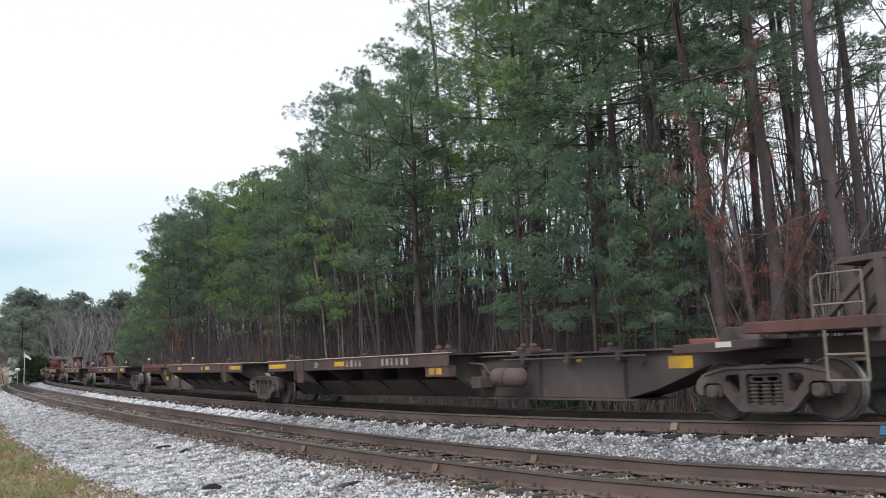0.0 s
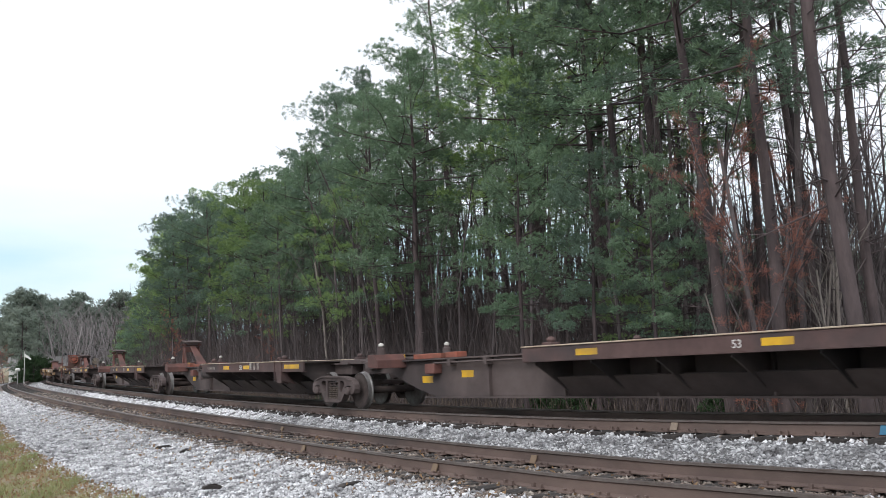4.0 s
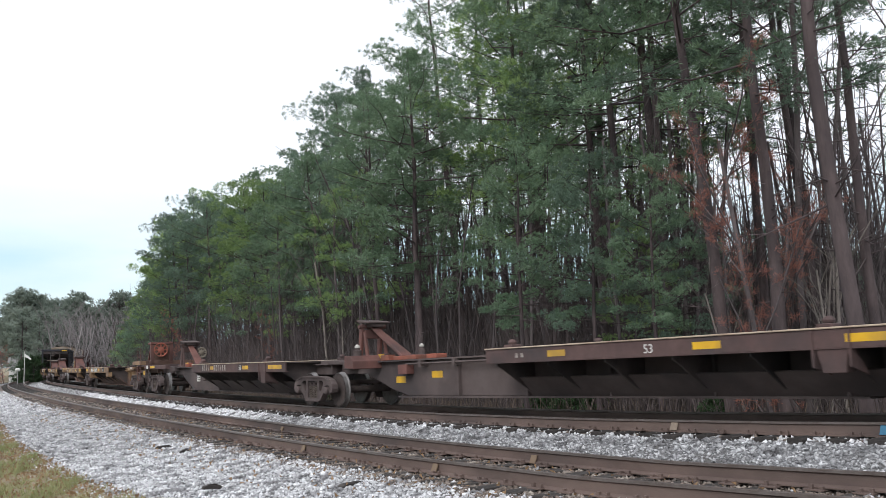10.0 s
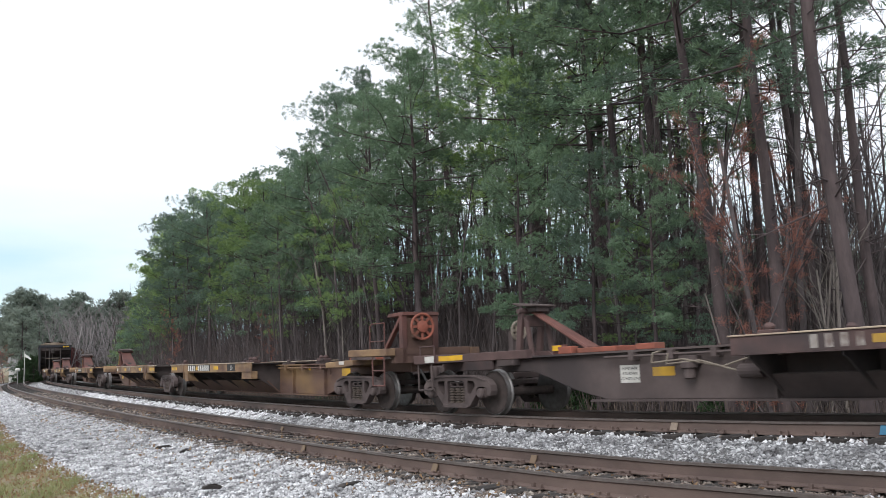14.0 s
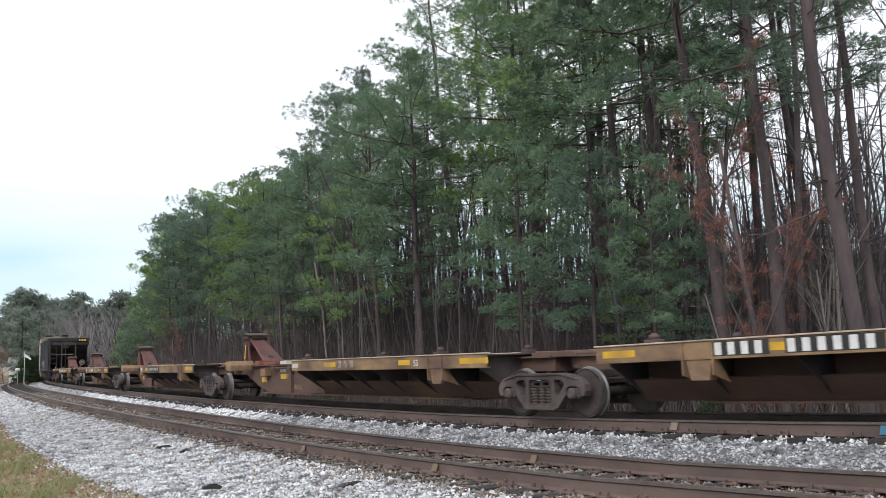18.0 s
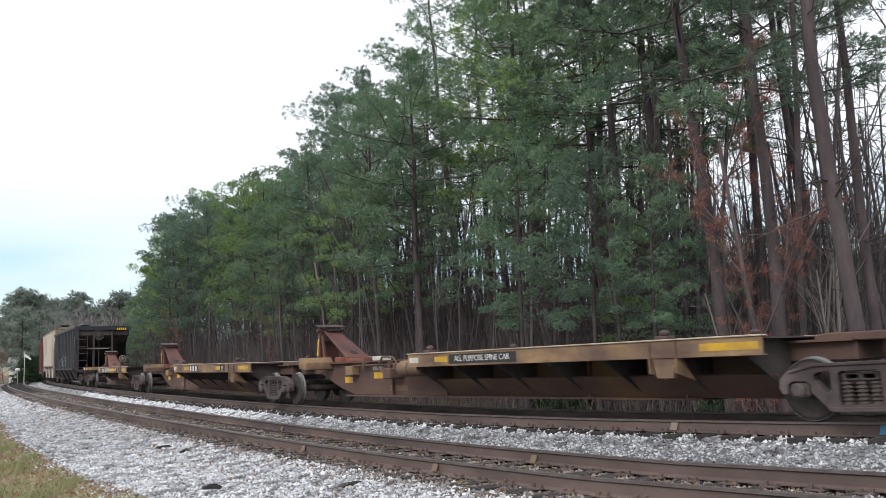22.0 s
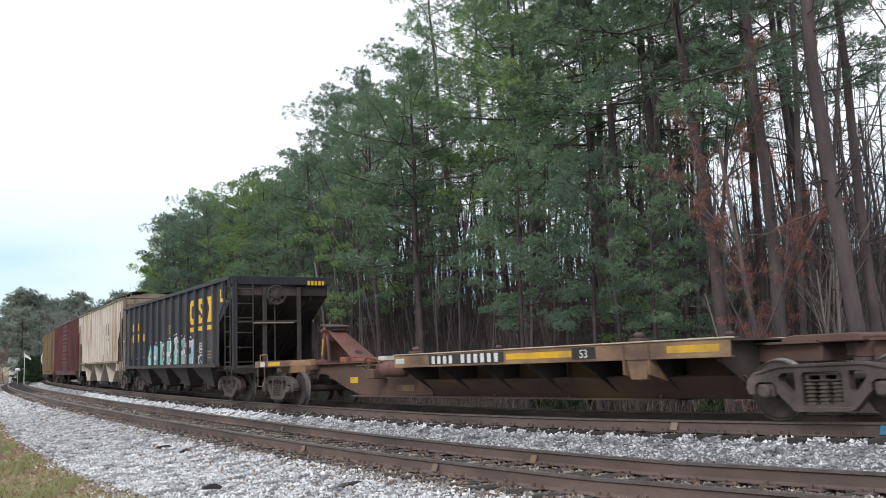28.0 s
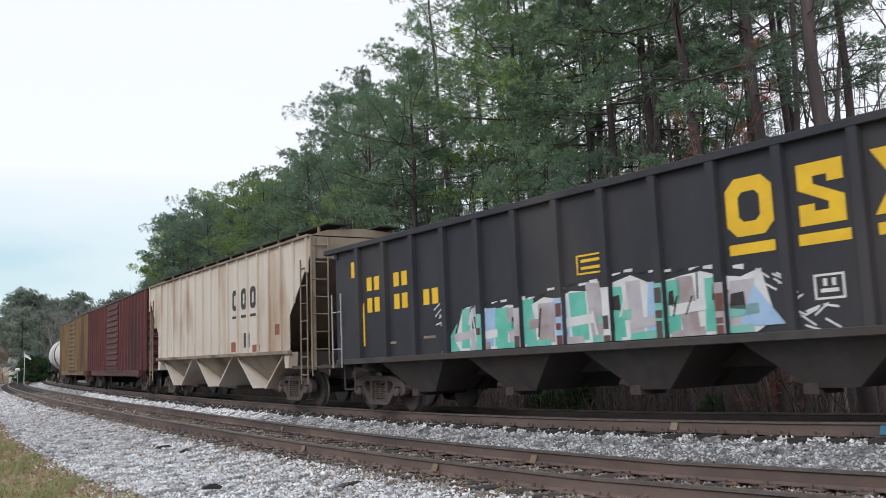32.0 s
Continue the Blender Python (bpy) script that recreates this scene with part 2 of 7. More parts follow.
# ---------------------------------------------------------------- mesh helpers
class Geo:
    """Collects vertices and faces of one part."""

    def __init__(self):
        self.v, self.f, self.mi = [], [], []

    def add(self, verts, faces, mi=0):
        k = len(self.v)
        self.v += [tuple(p) for p in verts]
        self.f += [tuple(k + i for i in q) for q in faces]
        self.mi += [mi] * len(faces)
        return self

    def box(self, x0, x1, y0, y1, z0, z1, mi=0):
        v = [(x, y, z) for x in (x0, x1) for y in (y0, y1) for z in (z0, z1)]
        return self.add(v, [(0, 1, 3, 2), (4, 6, 7, 5), (0, 4, 5, 1), (2, 3, 7, 6), (0, 2, 6, 4), (1, 5, 7, 3)], mi)

    def pierced(self, outer, holes, a, b):
        """A plate in the x-z plane with openings through it, from y = a to b."""
        loops = [outer] + holes
        flat = [p for lp in loops for p in lp]
        n = len(flat)
        v = [(p[0], a, p[1]) for p in flat] + [(p[0], b, p[1]) for p in flat]
        tris = geometry.tessellate_polygon([[Vector((p[0], p[1], 0)) for p in lp] for lp in loops])
        f = [tuple(t) for t in tris] + [tuple(i + n for i in reversed(t)) for t in tris]
        k = 0
        for lp in loops:
            m = len(lp)
            f += [(k + i, k + i + n, k + (i + 1) % m + n, k + (i + 1) % m) for i in range(m)]
            k += m
        return self.add(v, f)

    def prism(self, pts, a, b, axis="y", mi=0):
        """A polygon of (p, q) pushed along an axis: y: (x, z), x: (y, z), z: (x, y)."""
        n = len(pts)
        put = {"y": lambda p, c: (p[0], c, p[1]), "x": lambda p, c: (c, p[0], p[1]), "z": lambda p, c: (p[0], p[1], c)}[axis]
        v = [put(p, a) for p in pts] + [put(p, b) for p in pts]
        f = [tuple(range(n)), tuple(range(2 * n - 1, n - 1, -1))] + [(i, i + n, (i + 1) % n + n, (i + 1) % n) for i in range(n)]
        return self.add(v, f, mi)

    def tube(self, p0, p1, r0, r1=None, n=8, caps=True, mi=0):
        r1 = r0 if r1 is None else r1
        p0, p1 = Vector(p0), Vector(p1)
        d = (p1 - p0).normalized()
        u = d.orthogonal().normalized()
        w = d.cross(u)
        v = []
        for p, r in ((p0, r0), (p1, r1)):
            v += [p + (u * math.cos(2 * math.pi * i / n) + w * math.sin(2 * math.pi * i / n)) * r for i in range(n)]
        f = [(i, (i + 1) % n, (i + 1) % n + n, i + n) for i in range(n)]
        if caps:
            f += [tuple(range(n - 1, -1, -1)), tuple(range(n, 2 * n))]
        return self.add(v, f, mi)

    def pipe(self, pts, r, n=6, mi=0):
        for a, b in zip(pts, pts[1:]):
            self.tube(a, b, r, r, n, True, mi)
        return self

    def lathe(self, prof, n=24, centre=(0, 0, 0), axis="y", mi=0):
        """A profile of (along, radius) turned round an axis."""
        v, f = [], []
        for a, r in prof:
            for i in range(n):
                c, s = math.cos(2 * math.pi * i / n) * r, math.sin(2 * math.pi * i / n) * r
                p = {"y": (c, a, s), "x": (a, c, s), "z": (c, s, a)}[axis]
                v.append((p[0] + centre[0], p[1] + centre[1], p[2] + centre[2]))
        m = len(prof)
        for j in range(m - 1):
            for i in range(n):
                f.append((j * n + i, j * n + (i + 1) % n, (j + 1) * n + (i + 1) % n, (j + 1) * n + i))
        f.append(tuple(range(n - 1, -1, -1)))
        f.append(tuple(range((m - 1) * n, m * n)))
        return self.add(v, f, mi)


def mesh_of(name, g, mats, bevel=0.0, smooth=False, fix=True):
    me = bpy.data.meshes.new(name)
    me.from_pydata(g.v, [], g.f)
    for m in (mats if isinstance(mats, (list, tuple)) else [mats]):
        me.materials.append(m)
    if any(g.mi):
        me.polygons.foreach_set("material_index", g.mi)
    if fix or bevel:
        bm = bmesh.new()
        bm.from_mesh(me)
        bmesh.ops.recalc_face_normals(bm, faces=bm.faces)
        if bevel:
            bmesh.ops.bevel(bm, geom=[e for e in bm.edges if e.is_manifold and e.calc_face_angle(0) > 0.6], offset=bevel, segments=1, affect="EDGES", clamp_overlap=True)
        bm.to_mesh(me)
        bm.free()
    if smooth:
        me.polygons.foreach_set("use_smooth", [True] * len(me.polygons))
    return me


def part(name, g, mats, parent=None, label="", bevel=0.0, smooth=False, fix=True):
    """One mesh object, under a thing or a part."""
    ob = new(name, mesh_of(name, g, mats, bevel, smooth, fix) if isinstance(g, Geo) else g)
    ob.parent = parent
    return tagged(ob, label=label)


def thing(name, label, category, group="", kind=""):
    return tagged(new(name), label, category, group, kind)


def lettering(words, size, mat, m, parent, name="lettering", align="CENTER"):
    """Words as a flat mesh; m puts them on their surface."""
    cu = bpy.data.curves.new(name, "FONT")
    cu.body, cu.size, cu.align_x, cu.extrude = words, size, align, 0.002
    tmp = bpy.data.objects.new(name, cu)
    scene.collection.objects.link(tmp)
    me = bpy.data.meshes.new_from_object(tmp.evaluated_get(bpy.context.evaluated_depsgraph_get()))
    bpy.data.objects.remove(tmp)
    me.materials.clear()
    me.materials.append(mat)
    ob = new(name, me)
    ob.parent = parent
    ob.matrix_basis = m
    return ob


def on_side(x, y, z):
    """A pose on a car's side that faces +y: words run towards -x."""
    return Matrix(((-1, 0, 0, x), (0, 0, 1, y), (0, 1, 0, z), (0, 0, 0, 1)))


# ---------------------------------------------------------------- the line
STEP = 0.5
ARC = np.arange(-280, 320.01, STEP)
KNOTS = [-60, -30, -15, -5, 5, 20, 40, 65, 90, 120, 200, 320]
BENDS = [-0.503, -0.52, -0.552, -0.632, -0.666, -0.25, -0.054, -0.106, -0.21, -0.308, -0.404, -0.5]
_k = np.interp(ARC, KNOTS, BENDS) / 100
_h = np.concatenate([[0], np.cumsum((_k[1:] + _k[:-1]) / 2 * STEP)])
_i0 = int(np.argmin(abs(ARC)))
HEAD = _h - _h[_i0] + 2.1916
_dx, _dy = np.cos(HEAD), np.sin(HEAD)
LX = np.concatenate([[0], np.cumsum((_dx[1:] + _dx[:-1]) / 2 * STEP)])
LY = np.concatenate([[0], np.cumsum((_dy[1:] + _dy[:-1]) / 2 * STEP)])
LX, LY = LX - LX[_i0] + 0.62, LY - LY[_i0] + 19.6846
GRADE = -0.0042
SPACING, LOWER = 3.941, -0.224     # from the far line to the near one, and how much lower that lies
GAUGE, CANT = 0.755, -0.0168
ALONG = [-16, -12, -8, -4, 0, 6, 14, 30, 60, 120]
HUMP = [0.246, 0.144, 0.025, -0.056, -0.094, -0.097, -0.088, -0.061, -0.036, -0.002]    # the line's uneven height
SPLAY = [0.732, 0.574, 0.365, 0.053, -0.224, -0.416, -0.487, -0.411, -0.265, -0.112]    # the near track draws away from the far one
SAG = [-0.061, -0.072, -0.078, -0.049, -0.025, 0.009, 0.044, 0.049, 0.041, 0.035]


def rise(s):
    """The line falls gently away and climbs a little where it passes closest."""
    return GRADE * s + np.interp(s, ALONG, HUMP)


def lines(s, l, z):
    """Places beside the far line: s along it, l towards the camera's side, z over its rails."""
    s, l = np.asarray(s, float), np.asarray(l, float)
    h = np.interp(s, ARC, HEAD)
    w = np.clip((l - 1.25) / 1.5, 0, 1)
    l = l + w * np.interp(s, ALONG, SPLAY)
    return np.stack([np.interp(s, ARC, LX) - np.sin(h) * l, np.interp(s, ARC, LY) + np.cos(h) * l, z + rise(s) + w * np.interp(s, ALONG, SAG)], -1)


def line(s, l=0.0, z=0.0):
    """The same for one place."""
    return Vector(lines(s, l, z).tolist())


def heading(s):
    return float(np.interp(s, ARC, HEAD))


def sweep(prof, ss, close=True):
    """A cross-section of (l, z, slot) pulled along the line."""
    g = Geo()
    n = len(prof)
    for s in ss:
        g.v += [tuple(line(s, l, z)) for l, z, _ in prof]
    for j in range(len(ss) - 1):
        for i in range(n if close else n - 1):
            k = (i + 1) % n
            g.f.append((j * n + i, j * n + k, (j + 1) * n + k, (j + 1) * n + i))
            g.mi.append(prof[i][2])
    if close:
        g.f += [tuple(range(n)), tuple((len(ss) - 1) * n + i for i in range(n - 1, -1, -1))]
        g.mi += [0, 0]
    return g


# train position
def travel(u, t):
    """Where a point u of the train stands on the line at t seconds."""
    q = t - 16.0
    return u - 5.7415 * q - 0.0039 * q * q + 0.00037 * q ** 3


# ---------------------------------------------------------------- ground and track bed
def ground_height(x, y):
    """Height and lateral place of the ground, by the nearest point of the line."""
    d = (x[:, None] - LX[None, ::4]) ** 2 + (y[:, None] - LY[None, ::4]) ** 2
    j = d.argmin(1) * 4
    l = (x - LX[j]) * -np.sin(HEAD[j]) + (y - LY[j]) * np.cos(HEAD[j])
    l = np.where(np.sqrt(d.min(1)) > abs(l) + 30, np.sign(l) * 60, l)
    z = np.interp(l, [-60, -12, -5, -3.2, 9.5, 10.5, 14, 60], [-1.3, -1.25, -1.15, -1.4, -1.2, -0.72, -0.62, -0.55])
    return z + np.clip(GRADE * ARC[j], -0.4, 0.06), l


rings = np.concatenate([np.arange(1, 60, 1.5), np.geomspace(60, 3500, 40)])
turns = np.linspace(0, 2 * np.pi, 181)[:-1]
gx = np.concatenate([[0], (rings[:, None] * np.cos(turns)[None]).ravel()])
gy = np.concatenate([[0], (rings[:, None] * np.sin(turns)[None]).ravel()])
gz, gl = ground_height(gx, gy)
g = Geo()
g.v = list(zip(gx.tolist(), gy.tolist(), gz.tolist()))
NT = len(turns)
g.f = [(0, 1 + i, 1 + (i + 1) % NT) for i in range(NT)]
for j in range(len(rings) - 1):
    a = 1 + j * NT
    g.f += [(a + i, a + NT + i, a + NT + (i + 1) % NT, a + (i + 1) % NT) for i in range(NT)]
g.mi = [0 if max(gl[k] for k in q) > 4 else 1 for q in g.f]
ground = part("ground", g, [GRASS_GROUND, SOIL], fix=False)
tagged(ground, "brown winter grass and leaf litter beside the railway", "ground", kind="structure")

SS = np.concatenate([np.arange(-250, -60, 5.0), np.arange(-60, 60, 1.0), np.arange(60, 301, 2.5)])
bed = [(-4.6, -1.25, 0), (-2.9, -0.72, 0), (-1.75, -0.27, 1), (-1.45, -0.235, 1), (1.22, -0.235, 0), (1.36, -0.285, 0), (2.15, -0.455, 0), (2.55, -0.465, 1),
       (2.75, -0.445, 1), (5.2, -0.445, 1), (5.5, -0.49, 0), (6.1, -0.57, 0), (8.3, -0.70, 0), (9.6, -0.80, 0), (10.4, -1.1, 0)]
ballast = part("track_bed", sweep(bed, SS, False), [BALLAST, BED_BROWN], fix=False)
tagged(ballast, "pale grey granite ballast bed under two tracks", "track bed", kind="structure")


def scatter(name, place, size, mat, squash=0.75):
    """Many small angular stones in one mesh."""
    rng = np.random.default_rng(len(place))
    n = len(place)
    base = np.array([(1, 0, 0), (0, 1, 0), (-1, 0, 0), (0, -1, 0), (0, 0, 1), (0, 0, -1)], float)
    v = (base[None] * rng.uniform(0.6, 1.2, (n, 6, 1)) + rng.normal(0, 0.26, (n, 6, 3))) * rng.uniform(0.6, 1.5, (n, 1, 3))
    a = rng.uniform(0, 6.28, n)
    c, s = np.cos(a)[:, None], np.sin(a)[:, None]
    v = np.stack([v[..., 0] * c - v[..., 1] * s, v[..., 0] * s + v[..., 1] * c, v[..., 2] * squash], 2)
    tilt = rng.normal(0, 0.5, (n, 1))
    v = np.stack([v[..., 0], v[..., 1] * np.cos(tilt) - v[..., 2] * np.sin(tilt), v[..., 1] * np.sin(tilt) + v[..., 2] * np.cos(tilt)], 2)
    v = v * size[:, None, None] + place[:, None]
    tri = np.array([(0, 1, 4), (1, 2, 4), (2, 3, 4), (3, 0, 4), (1, 0, 5), (2, 1, 5), (3, 2, 5), (0, 3, 5)])
    f = (np.arange(n)[:, None, None] * 6 + tri[None]).reshape(-1)
    return raw_mesh(name, v.reshape(-1, 3), f, 3, mat)


def raw_mesh(name, v, f, k, mat, mi=None):
    me = bpy.data.meshes.new(name)
    me.vertices.add(len(v))
    me.vertices.foreach_set("co", np.asarray(v, np.float32).ravel())
    me.loops.add(len(f))
    me.loops.foreach_set("vertex_index", np.asarray(f, np.int32))
    me.polygons.add(len(f) // k)
    me.polygons.foreach_set("loop_start", np.arange(0, len(f), k, dtype=np.int32))
    for m in (mat if isinstance(mat, (list, tuple)) else [mat]):
        me.materials.append(m)
    if mi is not None:
        me.polygons.foreach_set("material_index", np.asarray(mi, np.int32))
    me.update(calc_edges=True)
    return me


def bed_height(l):
    return np.interp(l, [b[0] for b in bed], [b[1] for b in bed])


def strewn(name, label, s0, s1, l0, l1, per_m2, size, mat, seed):
    rng = np.random.default_rng(seed)
    n = int((s1 - s0) * (l1 - l0) * per_m2)
    s, l = rng.uniform(s0, s1, n), rng.uniform(l0, l1, n)
    on_bed = l < np.interp(s, [-8, -2, 1, 5.5, 12, 16, 40], [7.95, 8.08, 8.25, 8.13, 8.02, 7.75, 7.2]) + rng.normal(0.1, 0.25, n)
    s, l = s[on_bed], l[on_bed]
    n = len(s)
    r = size * rng.uniform(0.55, 1.25, n)
    ob = part(name, scatter(name, lines(s, l, bed_height(l) + r * 0.25), r, mat), None)
    return tagged(ob, label, "ballast", kind="stuff")


PALE = "pale grey crushed granite ballast stones"
strewn("ballast_stones", PALE, -14, 4, 5.2, 9.4, 440, 0.031, STONE, 1)
strewn("ballast_stones", PALE, 4, 22, 5.2, 9.4, 300, 0.036, STONE, 2)
strewn("ballast_stones", PALE, 22, 60, 5.35, 9.2, 70, 0.06, STONE, 3)
strewn("ballast_stones", PALE, -16, 8, 1.27, 2.7, 520, 0.030, STONE, 4)
strewn("ballast_stones", PALE, 8, 40, 1.27, 2.7, 260, 0.037, STONE, 5)
strewn("ballast_stones", PALE, 40, 90, 1.25, 2.7, 50, 0.06, STONE, 6)
strewn("grimy_stones", "brown grimy ballast between the near rails", -14, 14, 2.6, 5.45, 300, 0.030, STONE_BROWN, 7)
strewn("grimy_stones", "brown grimy ballast between the near rails", 14, 50, 2.75, 5.6, 50, 0.045, STONE_BROWN, 8)
strewn("pale_stones", "a few pale stones on the grimy bed", -14, 30, 2.7, 5.4, 14, 0.033, STONE, 9)
strewn("pale_stones", "pale stones between the ends of the far ties", -16, 40, 0.95, 1.34, 190, 0.036, STONE, 11)
strewn("grimy_stones", "brown grimy ballast under the far track", -14, 20, -1.6, 1.15, 90, 0.035, STONE_BROWN, 10)

# rails
HEADS = [(-0.036, 0.0, 1), (0.036, 0.0, 1), (0.037, -0.03, 0), (0.012, -0.045, 0), (0.009, -0.15, 0), (0.07, -0.172, 0), (0.07, -0.186, 0), (-0.07, -0.186, 0), (-0.07, -0.172, 0), (-0.009, -0.15, 0), (-0.012, -0.045, 0), (-0.037, -0.03, 0)]
tracks = []
for name, label, off, dz in (("near_track", "rusty empty railway track on dark wooden ties", SPACING, LOWER), ("far_track", "railway track that carries the freight train", 0.0, 0.0)):
    tr = tagged(new(name), label, "railway track", kind="structure")
    tracks.append((tr, off, dz))
    for side in (GAUGE, -GAUGE):
        prof = [(off + side + l, dz + side * CANT + z, k) for l, z, k in HEADS]
        part("rail", sweep(prof, SS, True), [RAIL_RUST, RAIL_TOP], tr, "brown rusty steel rail with a worn head")

# paint marks on the far track's near rail
for s, w, m, lab in ((-5.98, 0.13, PALE_MARK, "pale paint mark"), (-9.75, 0.6, BLUE_MARK, "blue paint mark")):
    g = Geo()
    for a, b in ((0, 1),):
        p = [line(s, GAUGE + 0.0215, -0.05), line(s + w, GAUGE + 0.0215, -0.05), line(s + w, GAUGE + 0.074, -0.168), line(s, GAUGE + 0.074, -0.168)]
        q = [line(s, GAUGE + 0.014, -0.05), line(s + w, GAUGE + 0.014, -0.05), line(s + w, GAUGE + 0.06, -0.17), line(s, GAUGE + 0.06, -0.17)]
        g.add(p + q, [(0, 1, 2, 3), (7, 6, 5, 4), (0, 4, 5, 1), (1, 5, 6, 2), (2, 6, 7, 3), (3, 7, 4, 0)])
    part("paint_mark", g, m, tracks[1][0], lab)

# clips painted on the near track's rails, and rail anchors
for s, l in ((-5.2, SPACING + GAUGE), (-5.55, SPACING - GAUGE), (-1.0, SPACING + GAUGE), (3.4, SPACING - GAUGE)):
    g = Geo()
    p = [line(s + a, l + b, LOWER + z) for a in (0, 0.12) for b, z in ((0.014, -0.06), (0.03, -0.06), (0.076, -0.17), (0.06, -0.175))]
    g.add(p, [(0, 1, 2, 3), (7, 6, 5, 4), (0, 4, 5, 1), (1, 5, 6, 2), (2, 6, 7, 3), (3, 7, 4, 0)])
    part("paint_mark", g, TAN_MARK, tracks[0][0], "faded tan paint mark")
# splintered old tie and scraps of wood on the ballast
for k, (x, y, z, ln, wd, tn) in enumerate(((-1.2, 12.59, -0.60, 0.66, 0.14, 36), (-3.32, 13.02, -0.64, 0.30, 0.07, 40), (-5.18, 18.21, -0.64, 0.26, 0.06, 65), (-5.88, 19.27, -0.64, 0.42, 0.05, 30), (-2.2, 14.8, -0.60, 0.18, 0.05, 80))):
    ch = thing("wood_scrap", "dark splintered scrap of old tie on the gravel", "wood scrap", "wood scraps on the ballast")
    part("splinter", Geo().prism([(-ln / 2, -0.02), (ln / 2 * 0.8, -0.025), (ln / 2, 0.01), (ln / 3, 0.035), (-ln / 3, 0.03), (-ln / 2 * 0.9, 0.015)], -wd / 2, wd / 2), TIE, ch, bevel=0.006)
    part("flake", Geo().prism([(-ln / 4, 0.03), (ln / 4, 0.03), (ln / 5, 0.05), (-ln / 6, 0.045)], -wd / 3, wd / 4), TIE, ch)
    ch.matrix_basis = pose(x, y, z, 0, 3, tn)

# ---------------------------------------------------------------- train: bogies
TRAIN = []      # (thing, u of its front, u of its rear)
WHEELSETS = []  # (wheelset, u)
WHEEL_R = 0.425


def wheelset_under(b, x):
    ax = part("wheelset", Geo().lathe([(-0.98, 0.05), (-0.98, 0.07), (-0.8, 0.085), (0.8, 0.085), (0.98, 0.07), (0.98, 0.05)], 12), WHEEL_FACE, b)
    ax.location = (x, 0, WHEEL_R)
    for sgn in (1, -1):
        g = Geo()
        R = WHEEL_R
        g.lathe([(sgn * a, r) for a, r in ((0.815, R - 0.035), (0.815, R - 0.004), (0.73, R), (0.71, R + 0.024), (0.69, R + 0.026), (0.68, R - 0.035))], 36, mi=1)
        g.lathe([(sgn * a, r) for a, r in ((0.818, R - 0.012), (0.818, R - 0.045), (0.775, R - 0.075), (0.755, 0.27), (0.765, 0.16), (0.82, 0.13), (0.835, 0.09))], 36)
        part("wheel", g, [WHEEL_FACE, TREAD], ax, "rusty steel wheel with a bright worn tread", smooth=False)
    return ax


